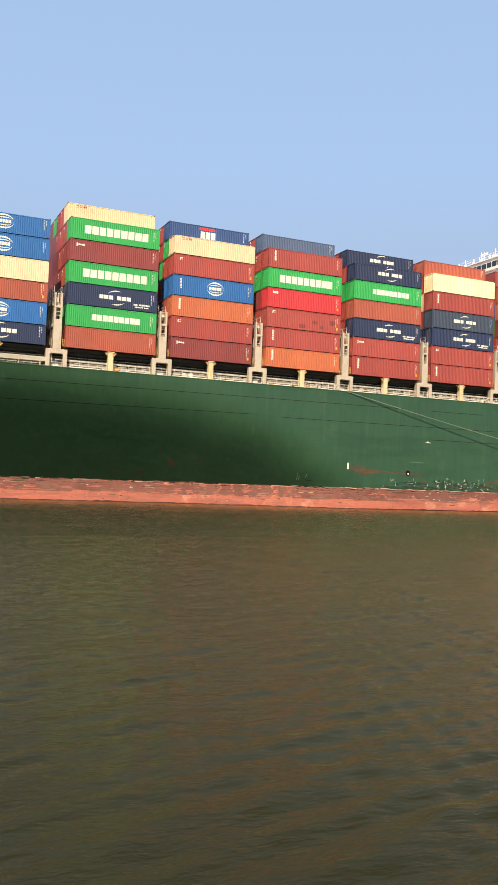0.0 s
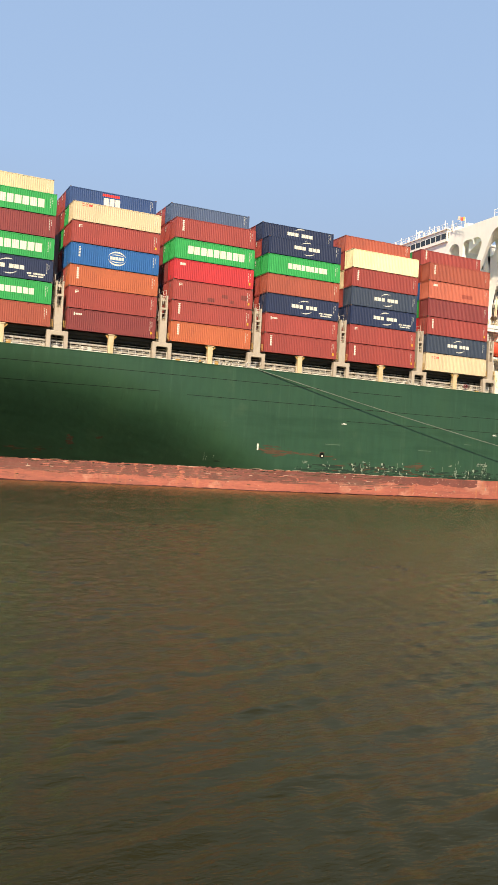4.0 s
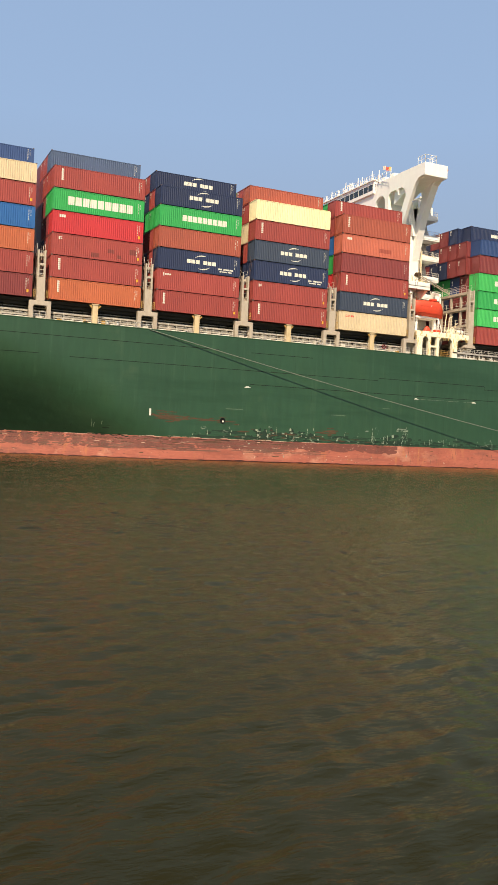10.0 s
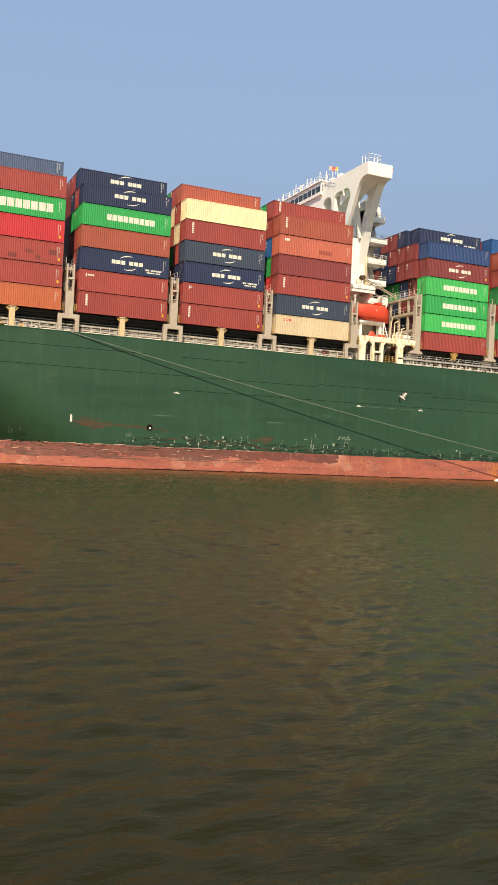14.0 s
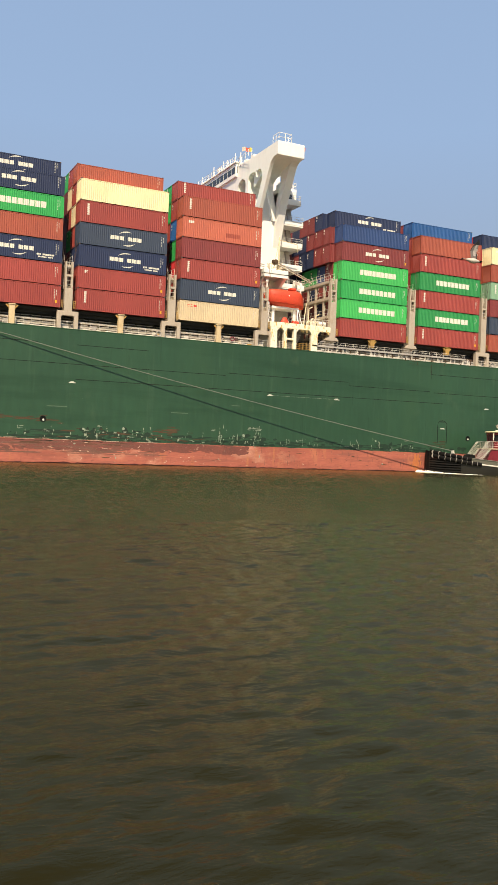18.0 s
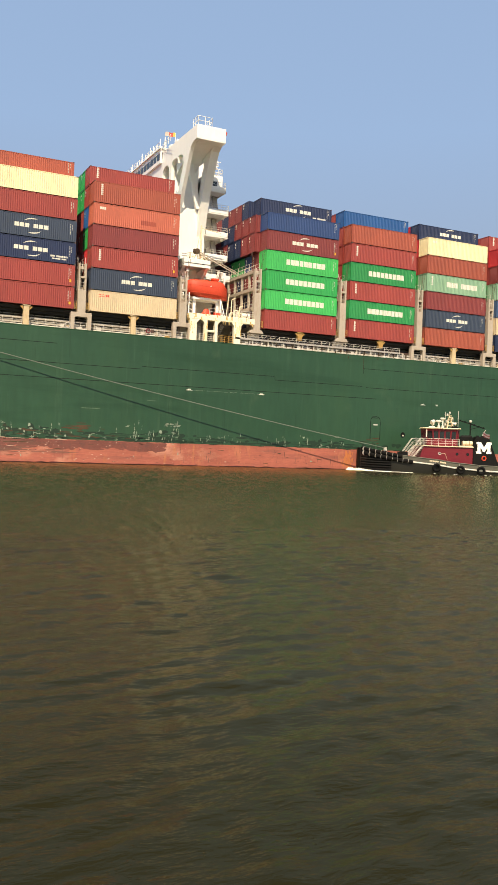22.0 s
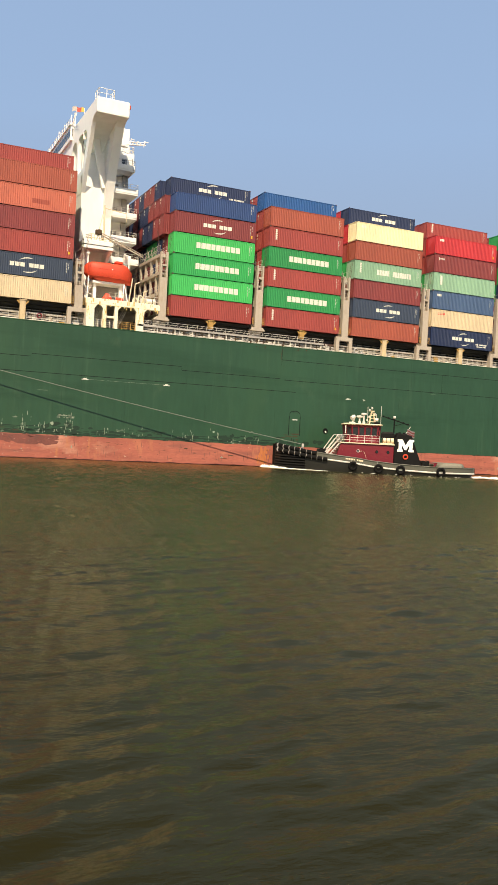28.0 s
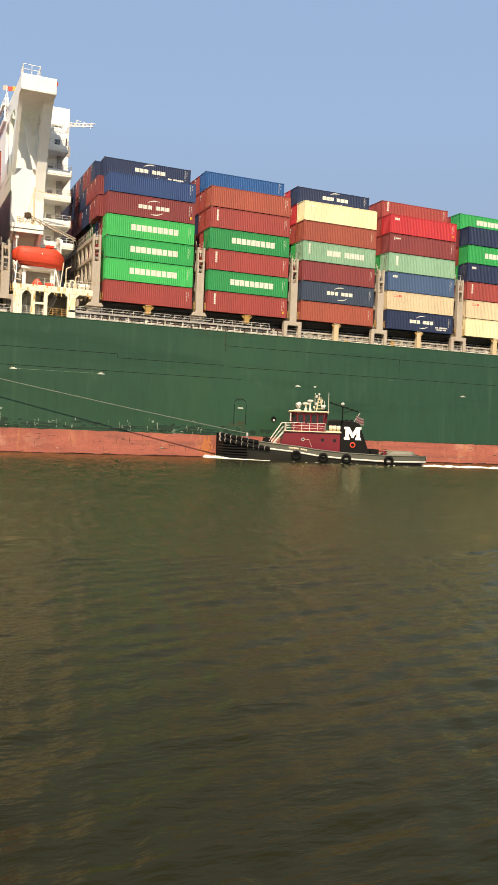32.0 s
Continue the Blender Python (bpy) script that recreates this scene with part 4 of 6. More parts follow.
        part("lifebuoy_light", Build().box(x + 0.45, x + 0.85, 0.12, 0.3, 18.25, 18.75), DIRTY_STEEL, buoy)


deck_extras()


def accommodation_ladder():
    """The stowed ladder along the rail forward."""
    b = Build().box(-107.5, -99.9, 0.1, 0.16, 18.35, 18.95).box(-107.5, -99.9, 0.75, 0.81, 18.35, 18.95).box(-107.5, -99.9, 0.16, 0.75, 18.35, 18.42)
    lad = part("accommodation_ladder", b, LEDGE_GREY, ship, "grey stowed accommodation ladder")
    for k in range(24):
        x = -107.3 + 0.31 * k
        part("tread", Build().box(x, x + 0.2, 0.16, 0.75, 18.5, 18.53), GREY_STEEL, lad)
    for x in (-106.5, -103.6, -100.9):
        part("ladder_stand", Build().box(x, x + 0.12, 0.15, 0.75, DECK, 18.35), BEIGE, lad)


accommodation_ladder()


# ---- the side of the hull: seams, marks, scrapes ----
def strip(x0, x1, z0, z1, lift=0.006, step=2.0):
    """A thin strip that lies on the ship's side."""
    b = Build()
    n = max(1, math.ceil((x1 - x0) / step))
    rings = []
    for i in range(n + 1):
        x = x0 + (x1 - x0) * i / n
        za, zb = (z0, z1) if not isinstance(z0, tuple) else (z0[0] + (z0[1] - z0[0]) * i / n, z1[0] + (z1[1] - z1[0]) * i / n)
        rings.append([(x, inset(x, za) - lift, za), (x, inset(x, zb) - lift, zb)])
    return b.loft(rings, closed=False)


def hull_side():
    for x0, x1, z in ((-118, -45, 15.82), (-40, -30, 15.78), (-66, -18.5, 13.22), (-18.3, 2.0, 13.58), (2.1, 17.3, 13.05), (17.4, 78, 15.8), (-118, -70, 13.4), (-40, 20, 11.25), (18, 78, 12.9)):
        part("weld_seam", strip(x0, x1, z - 0.035, z + 0.035), SEAM, ship)
    for x, z0, z1 in ((17.4, 15.0, 17.6), (2.05, 13.05, 13.58), (-88, 15.8, 17.5), (46, 12.9, 15.8)):
        part("butt_seam", strip(x, x + 0.05, z0, z1), SEAM, ship)
    for x in (-40.4, -11.3, 0.0, 28.9, 31.7, 58.1):
        part("hull_mark", strip(x - (0.15 if x == 31.7 else 0.45), x + (0.15 if x == 31.7 else 0.45), 10.74, 10.83, 0.012), WHITE_MARK, ship, "short white mark on the hull")
        part("hull_mark", strip(x - 0.25, x + 0.2, 10.85, 10.95, 0.012), WHITE_MARK, ship)
    part("long_scratch", strip(-10.8, 0.0, (10.79, 10.82), (10.81, 10.84), 0.01), SCUFF, ship, "pale scratch in the paint")
    for x0, x1, z in ((-17.4, -16.1, 9.0), (-43.6, -41.0, 7.6), (-26.5, -24.0, 7.55), (44, 45, 12.6)):
        part("paint_patch", strip(x0, x1, z - 0.05, z + 0.05, 0.008), FADED, ship, "faded patch of paint")
    part("load_mark", strip(-54.88, -54.62, 6.1, 7.05, 0.02), WHITE_MARK, ship, "white upright mark")
    for x, z in ((-44.05, 5.9), (25.2, 5.85)):
        y = inset(x, z)
        hole = part("overboard_outlet", Build().tube((x, y - 0.03, z), (x, y + 0.05, z), 0.36, 18), TUG_BLACK, ship, "round dark outlet")
        part("outlet_rim", Build().ring((x, y - 0.03, z), (0, 1, 0), 0.38, 0.05, 18, 6), SEAM, hole)
        part("outlet_flap", Build().tube((x + 0.05, y - 0.05, z - 0.12), (x + 0.05, y, z - 0.12), 0.14, 10), WHITE_MARK, hole)
    # pilot door outline
    door = part("pilot_door", strip(19.1, 20.85, 5.2, 8.3, 0.012), HULL_GREEN, ship, "closed pilot door in the hull")
    for a in ((19.0, 19.12, 4.9, 7.75), (20.8, 20.92, 4.9, 7.75)):
        part("door_seam", strip(*a, 0.02), SEAM, door)
    rim = [(19.96 + 0.96 * math.cos(a), 7.7 + 0.75 * math.sin(a)) for a in (math.pi * i / 10 for i in range(11))]
    arch = Build().loft([[(x, inset(x, z) - 0.02, z), (x, inset(x, z) - 0.02, z + 0.12)] for x, z in rim], closed=False)
    part("door_seam", arch, SEAM, door)
    part("door_mark", strip(19.6, 20.4, 7.15, 7.3, 0.03), WHITE_MARK, door)
    rng = random.Random(7)
    pale, rusty, dark, grime = Build(), Build(), Build(), Build()

    def add(b, x, z, w, h, lift):
        """A smear with ragged edges that follows the side."""
        n = max(3, math.ceil(w / 0.35))
        k, up, down = len(b.v), 0.0, 0.0
        for i in range(n + 1):
            u = i / n
            swell = min(1.0, 0.30 + 1.6 * min(u, 1 - u) + 0.25 * rng.random())
            up, down = 0.6 * up + rng.gauss(0, 0.16), 0.6 * down + rng.gauss(0, 0.16)
            px, mid = x + w * u, z + h * (0.5 + 0.3 * (up - down))
            half = max(0.008, 0.5 * h * swell * (1 + 0.5 * (up + down)))
            b.v += [(px, inset(px, mid - half) - lift, mid - half), (px + rng.gauss(0, 0.02), inset(px, mid + half) - lift, mid + half)]
        b.f += [(k + 2 * i, k + 2 * i + 2, k + 2 * i + 3, k + 2 * i + 1) for i in range(n)]
    centres = [(-47, 3), (-42.5, 2), (-38, 5), (-34, 3), (-30, 4), (-24.5, 4), (-19, 6), (-16, 5), (-13.5, 4), (-8.5, 4), (-4, 3), (3, 5), (8, 4), (13, 3), (31.5, 2), (33.2, 2), (-62, 1)]
    for cx, n in centres:
        for _ in range(n * 2 + 1):
            x = cx + rng.gauss(0, 1.3)
            z = 3.35 + abs(rng.gauss(0, 0.75))
            if rng.random() < 0.78:
                hh = 0.1 + rng.random() ** 3 * 1.2
                zz = z
                while zz < z + hh:
                    add(pale, x + rng.gauss(0, 0.04), zz, 0.035 + 0.08 * rng.random() ** 2, 0.12 + 0.4 * rng.random(), 0.008 + 0.004 * rng.random())
                    zz += 0.2 + 0.2 * rng.random()
            else:
                for _ in range(3):
                    add(pale, x + rng.random() * 0.5, z + rng.gauss(0, 0.09), 0.15 + 0.5 * rng.random(), 0.03 + 0.05 * rng.random(), 0.008 + 0.004 * rng.random())
    for cx, n in ((-37.5, 16), (-34, 12), (-31, 10), (-16, 14), (-13, 10), (9, 6)):
        for _ in range(n):
            add(grime, cx + rng.gauss(0, 1.1), 3.4 + 1.2 * rng.random(), 0.2 + 0.8 * rng.random(), 0.15 + 0.5 * rng.random(), 0.005 + 0.001 * rng.random())
        for _ in range(n // 2):
            add(pale, cx + rng.gauss(0, 1.2), 3.5 + 1.3 * rng.random(), 0.04 + 0.35 * rng.random() ** 3, 0.06 + 0.5 * rng.random() ** 3, 0.011)
    for _ in range(26):
        add(pale, -14.8 + rng.random() * 1.9, 5.55 + rng.random() * 0.45, 0.15 + 0.4 * rng.random(), 0.05 + 0.08 * rng.random(), 0.01)
    for cx, cz, spread_x, n in ((-53.2, 6.05, 0.8, 26), (-51.0, 5.95, 2.2, 50), (-45.5, 5.7, 1.5, 14), (-27.5, 4.9, 1.3, 20), (-37, 4.2, 2, 14), (19.5, 4.6, 1.2, 8), (-90, 4.5, 3, 10), (-84, 4.6, 2, 8), (-30, 3.8, 6, 20)):
        for _ in range(n):
            add(rusty, cx + rng.gauss(0, spread_x), cz + rng.gauss(0, 0.28), 0.4 + 1.6 * rng.random() ** 2, 0.05 + 0.13 * rng.random(), 0.006 + 0.003 * rng.random())
    # rust that has run from the deck edge amidships, and a stain over the pilot door
    for _ in range(44):
        x = rng.gauss(17, 7)
        add(rusty, x, DECK - 0.12 - 0.5 * rng.random() ** 3, 0.04 + 0.3 * rng.random() ** 3, 0.06 + 0.4 * rng.random() ** 2, 0.006 + 0.002 * rng.random())
    for _ in range(9):
        add(rusty, 17.3 + rng.gauss(0, 0.06), 15.2 + 1.8 * rng.random(), 0.02 + 0.03 * rng.random(), 0.3 + 0.5 * rng.random(), 0.007)
    for _ in range(7):
        add(grime, 19.2 + rng.random(), 8.2 + 0.3 * rng.random(), 0.3 + 0.4 * rng.random(), 0.05 + 0.1 * rng.random(), 0.022)
    # two old scrapes forward
    for x, z, w, h, n in ((-81.0, 6.0, 0.7, 1.1, 14), (-77.2, 6.5, 1.0, 0.3, 9)):
        for _ in range(n):
            add(rusty, x + w * (rng.random() - 0.5), z + h * (rng.random() - 0.5), 0.2 + 0.6 * rng.random(), 0.1 + 0.3 * h * rng.random(), 0.006 + 0.003 * rng.random())
    # the ragged line where the two paints meet
    x = -118.0
    while x < 78:
        w = 0.3 + 1.6 * rng.random()
        if rng.random() < 0.62:
            add(dark if x < -35 else grime, x, 3.3 - (0.3 if x < -35 else 0.06) * rng.random() ** 2 - 0.03, w, 0.05 + 0.14 * rng.random(), 0.009)
        if rng.random() < 0.25 and x < -30:
            add(rusty, x, 2.7 + 0.4 * rng.random(), w * 1.5, 0.05 + 0.1 * rng.random(), 0.008)
        if x < -42:
            for _ in range(2):
                add(rusty if rng.random() < 0.7 else dark, x, 2.2 + 1.05 * rng.random() ** 0.6, w * (0.4 + 1.4 * rng.random()), 0.03 + 0.07 * rng.random(), 0.007)
        if rng.random() < 0.3:
            add(rusty, x, 0.4 + 2.3 * rng.random(), 0.3 + 0.9 * rng.random(), 0.04 + 0.1 * rng.random(), 0.007)
        if rng.random() < (0.22 if -45 < x < -8 else 0.08):
            add(pale, x, 0.6 + 2.2 * rng.random(), 0.05 + 0.3 * rng.random(), 0.05 + 0.3 * rng.random(), 0.007)
        x += w
    # a greasy band over the boot where fenders have rubbed, and soot about the pilot door
    for _ in range(150):
        x = rng.uniform(-49, 17)
        add(grime, x, 3.36 + 1.0 * rng.random() ** 1.6, 0.6 + 3.4 * rng.random() ** 2, 0.05 + 0.28 * rng.random(), 0.003 + 0.001 * rng.random())
    for _ in range(30):
        add(grime, rng.gauss(20.5, 2.2), 3.4 + abs(rng.gauss(0, 0.4)), 0.2 + 0.9 * rng.random() ** 2, 0.12 + 0.6 * rng.random() ** 2, 0.004 + 0.002 * rng.random())
    for name, b, m in (("scraped_paint", pale, SCUFF), ("rust_bloom", rusty, RUST), ("paint_edge", dark, SEAM), ("grime", grime, GRIME)):
        tagged(part(name, b, m, ship), kind="stuff")
    maroon, rim = Build(), Build()
    x = -118.0
    while x < -14.6:
        w = min(0.2 + 0.5 * rng.random(), -14.55 - x)
        for _ in range(3 if x < -50 else 4):
            h = (0.10 + 0.42 * rng.random()) * (1 if x > -95 else 0.6)
            z = 3.27 - h - (1.4 if x < -50 else 1.0) * rng.random() ** 1.5
            add(maroon, x - 0.5, z, min(0.8 + 2.4 * rng.random() ** 2, -13.9 - x), h, 0.004 + 0.003 * rng.random())
        if rng.random() < 0.6:
            add(maroon, x, 1.9 + 0.7 * rng.random(), w * 0.8, 0.06 + 0.2 * rng.random(), 0.004)
        x += w
    for cx, n in centres:
        for _ in range(n * 5):
            add(rim, cx + rng.gauss(0, 1.6), 3.32 + abs(rng.gauss(0, 0.45)), 0.2 + 1.3 * rng.random() ** 2, 0.04 + 0.16 * rng.random() ** 2, 0.0065)
    # grey-brown growth and bared bands on the forward boot, a wet dark line at the water, pale flecks
    growth, wet, fleck = Build(), Build(), Build()
    x = -118.0
    while x < -30:
        w = 0.4 + 2.6 * rng.random() ** 2
        for _ in range(5):
            if rng.random() < 0.8:
                add(growth, x + rng.random(), 1.45 + 1.5 * rng.random(), 2 + 6 * rng.random() ** 2, 0.03 + 0.13 * rng.random() ** 2, 0.004 + 0.004 * rng.random())
        if rng.random() < 0.35:
            add(fleck, x, 3.22 + 0.14 * rng.random(), w * 0.8, 0.04 + 0.05 * rng.random(), 0.012)
        if rng.random() < 0.2:
            add(fleck, x, 2.2 + 0.9 * rng.random(), 0.3 + 0.7 * rng.random(), 0.04 + 0.05 * rng.random(), 0.012)
        x += w * 0.7
    x = -118.0
    while x < 78:
        w = 0.5 + 2.0 * rng.random()
        add(wet, x - 0.6, 0.0, w + 1.2, 0.28 + 0.06 * rng.random(), 0.01)
        x += w
    for _ in range(110):
        x = rng.gauss(-28, 8)
        add(fleck, x, 0.5 + 2.6 * rng.random(), 0.03 + 0.22 * rng.random() ** 3, 0.03 + 0.2 * rng.random() ** 3, 0.013)
    for _ in range(60):
        x = rng.uniform(-14, 30)
        add(growth, x, 0.4 + 2.0 * rng.random(), 0.03 + 0.05 * rng.random(), 0.3 + 0.7 * rng.random(), 0.008)
    for name, b, m in (("boot_growth", growth, material("grey_brown_growth", (0.16, 0.075, 0.058), 0.8, vary=0.4, grain=3)), ("wet_line", wet, material("wet_dark_red_paint", (0.06, 0.018, 0.014), 0.3, vary=0.3)),
                       ("paint_flecks", fleck, material("bared_pink_undercoat", (0.55, 0.36, 0.28), 0.7, vary=0.25, grain=6))):
        tagged(part(name, b, m, ship), kind="stuff")
    tagged(part("maroon_band", maroon, MAROON, ship), kind="stuff")
    tagged(part("grime_film", rim, GRIME, ship), kind="stuff")
    orange = Build()
    for _ in range(60):
        add(orange, rng.gauss(15.0, 0.45), 0.3 + 2.2 * rng.random(), 0.06 + 0.25 * rng.random(), 0.3 + 0.6 * rng.random(), 0.009 + 0.003 * rng.random())
    tagged(part("orange_stain", orange, material("orange_rust_stain", (0.46, 0.15, 0.055), 0.8, vary=0.25, grain=2, stretch=(1, 1, 0.3)), ship), kind="stuff")


hull_side()


# ---- bridge house ----
def fillets(b, y0, y1, z0, z1, r, x0, x1, corners="tb"):
    """Rounds the corners of an opening y0..y1, z0..z1 in a plate across x."""
    n = 6
    spots = []
    if "t" in corners:
        spots += [(y0, z1, 1, -1), (y1, z1, -1, -1)]
    if "b" in corners:
        spots += [(y0, z0, 1, 1), (y1, z0, -1, 1)]
    for y, z, sy, sz in spots:
        arc = [(y + sy * r * (1 - math.sin(a)), z + sz * r * (1 - math.cos(a))) for a in (math.pi / 2 * i / n for i in range(n + 1))]
        b.prism([(y, z)] + arc, "x", x0, x1)


def bridge_house():
    X0, X1 = -11.5, -7.1
    tower = part("accommodation_tower", Build().box(X0, X1, 6.8, 39.0, DECK, 38.0), SHIP_WHITE, ship, "white accommodation tower", bevel=0.05)
    b = Build().box(-7.06, -4.6, 9.5, 36, DECK, 41.0)
    part("aft_block", b, SHIP_WHITE, tower)
    # front and after plates that carry the bridge wing, each with a leg that runs out under it
    top = [(0.03, 46.15), (1.5, 45.95), (2.3, 45.4), (3.0, 44.2)]
    crook = [(4.95, 43.9), (5.1, 44.6), (5.5, 45.2), (6.2, 45.5), (8.0, 45.5)]
    b = Build().prism([(0.03, 48.0)] + top + [(5.4, 39.7), (6.8, 37.0), (7.3, 39.2)] + crook + [(8.0, 48.0)], "x", X0 - 0.03, X0 + 0.5)
    b.box(X0 - 0.03, X0 + 0.5, 8.0, 24, 45.5, 48.0)
    b.box(X0 - 0.03, X0 + 0.5, 10.0, 10.9, 38, 45.5)
    b.box(X0 - 0.03, X0 + 0.5, 13.9, 24, 38, 45.5)
    b.box(X0 - 0.03, X0 + 0.5, 6.9, 13.9, 37, 40.2)
    fillets(b, 7.2, 10.0, 40.2, 45.5, 0.95, X0 - 0.03, X0 + 0.5)
    fillets(b, 10.9, 13.9, 40.2, 45.5, 1.4, X0 - 0.03, X0 + 0.5, "t")
    part("front_wing_frame", b, SHIP_WHITE, tower, "white plate with arched openings")
    b = Build().prism(top + [(5.0, 40.2), (5.9, 37.5), (6.5, 35.2), (6.85, 33.8), (7.3, 33.8), (7.3, 38.5)] + crook + [(8.0, 46.1), (0.08, 46.1)], "x", X1 - 1.25, X1)
    b.box(X1 - 0.4, X1, 8.0, 24, 45.5, 46.2)
    b.box(X1 - 0.4, X1, 10.0, 10.9, 38, 45.5)
    b.box(X1 - 0.4, X1, 13.9, 24, 38, 45.5)
    part("after_wing_frame", b, SHIP_WHITE, tower)
    part("wing_soffit", Build().prism([(0.4, 46.02), (9.0, 46.02), (9.0, 43.4), (5.4, 45.0), (2.4, 45.7)], "x", X0 + 0.5, X1 - 1.25), SHIP_WHITE, tower)
    part("wing_strut", Build().prism([(-10.5, 45.2), (-9.6, 45.2), (-8.0, 38.0), (-8.8, 38.0)], "y", 6.3, 6.75), SHIP_WHITE, tower)
    part("inner_wall", Build().box(X0 + 0.4, X1 - 0.4, 10.3, 10.6, 38.0, 45.4), SHIP_WHITE, tower)
    part("wing_core", Build().box(X0 + 0.4, X1 - 0.4, 14.0, 24, 38.0, 46.0), SHIP_WHITE, tower)
    # bridge wing
    b = Build()
    b.loft([[(X0 - 0.02, 0.05, 46.0), (X1 + 0.02, 0.05, 46.0), (X1 + 0.02, 0.05, 48.05), (X0 - 0.02, 0.05, 48.05)], [(X0 - 0.02, 24, 46.0), (X1 + 0.02, 24, 46.0), (X1 + 0.02, 24, 48.05), (X0 - 0.02, 24, 48.05)]])
    wing = part("bridge_wing", b, SHIP_WHITE, ship, "white enclosed bridge wing", bevel=0.08)
    b = Build()
    for p, q in (((-11.3, 0.3), (-9.2, 0.3)), ((-11.3, 0.3), (-11.3, 2.2)), ((-9.2, 0.3), (-9.2, 2.2))):
        rail(b, (*p, 48.05), (*q, 48.05), 1.25, 1.05, 0.045, 2)
    part("wing_rail", b, SHIP_WHITE, wing, "white tubular frame on the wing tip")
    part("side_light", Build().box(-7.08, -6.9, 0.2, 0.45, 47.3, 47.75), BOAT_ORANGE, wing, "small orange lamp box")
    # wheelhouse across the middle, with a band of windows
    b = Build().box(-11.85, -6.4, 14.2, 31.6, 46.4, 48.6)
    house = part("wheelhouse", b, SHIP_WHITE, ship, "white wheelhouse with dark windows", bevel=0.05)
    for k in range(11):
        y = 14.5 + 1.55 * k
        part("window_pane", Build().prism([(-11.87, 47.0), (-11.92, 48.0), (-11.84, 48.0), (-11.80, 47.0)], "y", y, y + 1.3), WINDOW, house, "dark bridge window")
    for k in range(3):
        part("window_pane", Build().box(-11.6 + 1.6 * k, -10.3 + 1.6 * k, 14.15, 14.25, 47.0, 48.05), WINDOW, house)
    part("roof_edge", Build().box(-12.05, -6.2, 14.0, 31.8, 48.6, 48.78), SHIP_WHITE, house)
    b = Build()
    rail(b, (-12.3, 8.6, 48.05), (-12.3 + 0.6, 14.0, 48.05), 1.0, 1.3, 0.035, 2)
    rail(b, (-11.9, 14.2, 48.78), (-11.9, 31.5, 48.78), 0.9, 1.5, 0.035, 2)
    part("roof_rail", b, SHIP_WHITE, house)
    for y, h in ((13.0, 1.3), (15.2, 1.7), (17.0, 1.1), (18.4, 1.5), (19.8, 1.7), (21.5, 1.0), (24.0, 1.9), (26.5, 1.2), (29.0, 1.5), (31.0, 1.2)):
        part("antenna", Build().tube((-11.6, y, 48.75 if y > 14 else 48.0), (-11.6, y, 48.75 + h), 0.07, 6).box(-11.75, -11.45, y - 0.15, y + 0.15, 48.6 if y > 14 else 48.0, 49.3), SHIP_WHITE, house)
    for y in (9.6, 12.2):
        part("roof_box", Build().box(-10.9, -9.6, y, y + 1.1, 48.0, 48.9), SHIP_WHITE, house)
    part("radar_mast", Build().tube((-10.2, 24.9, 48.7), (-10.2, 24.9, 51.0), 0.16, 8, 0.1).box(-10.3, -10.1, 23.9, 25.9, 50.6, 50.85), SHIP_WHITE, house, "small white radar scanner on its post")
    staff = part("flag_staff", Build().tube((-10.8, 10.6, 48), (-10.8, 10.6, 50.1), 0.04, 6), SHIP_WHITE, house)
    for name, i0, i1, m, text in (("flag_hoist", 0, 2, FLAG_YELLOW, "yellow third of a small flag"), ("flag_middle", 2, 5, FLAG_RED, "red third of a small flag"), ("flag_fly", 5, 8, FLAG_WHITE, "white third of a small flag")):
        part(name, Build().loft([[(-10.8 - 0.22 * i, 10.6 - 0.02 * i, z + 0.07 * math.sin(1.3 * i) - 0.02 * i) for z in (49.45, 50.1)] for i in range(i0, i1 + 1)], closed=False), m, staff, text)
    # after balconies
    for z, xe in ((27.9, -3.0), (30.9, -3.5), (34.3, -3.6), (37.7, -3.6), (41.0, -4.2)):
        b = Build().box(-7.2, xe, 6.0, 34, z, z + 0.12).box(xe - 0.12, xe, 6.0, 34, z - 0.15, z + 0.72).box(-7.2, xe, 6.0, 6.12, z - 0.15, z + 0.72)
        d = part("balcony", b, SHIP_WHITE, tower, "white balcony deck", bevel=0.03)
        r = Build()
        rail(r, (xe - 0.06, 6.06, z + 0.72), (xe - 0.06, 20, z + 0.72), 0.65, 1.4, 0.03, 2)
        rail(r, (-7.0, 6.06, z + 0.72), (xe - 0.06, 6.06, z + 0.72), 0.65, 1.1, 0.03, 2)
        part("balcony_rail", r, RAIL_WHITE, d)
        part("balcony_door", Build().box(-6.3, -5.6, 9.44, 9.5, z + 0.15, z + 2.1), GREY_STEEL, d, "grey balcony door")
        part("stair", Build().prism([(7.6, z + 0.1), (8.0, z + 0.1), (9.2, z + 3.3), (8.8, z + 3.3)], "x", -5.2, -4.5), GREY_STEEL, d)
    part("upper_cabin", Build().box(-6.6, -4.4, 7.2, 12, 41.1, 43.4), SHIP_WHITE, tower, bevel=0.05)
    part("cabin_window", Build().box(-5.9, -5.2, 7.15, 7.22, 41.7, 42.8), WINDOW, tower)
    casing = part("funnel_casing", Build().box(-4.6, -1.9, 18, 26, 40.5, 51.1).box(-6.0, -1.5, 17.9, 26.1, 38.0, 40.6), SHIP_WHITE, tower, "white casing abaft the wheelhouse", bevel=0.06)
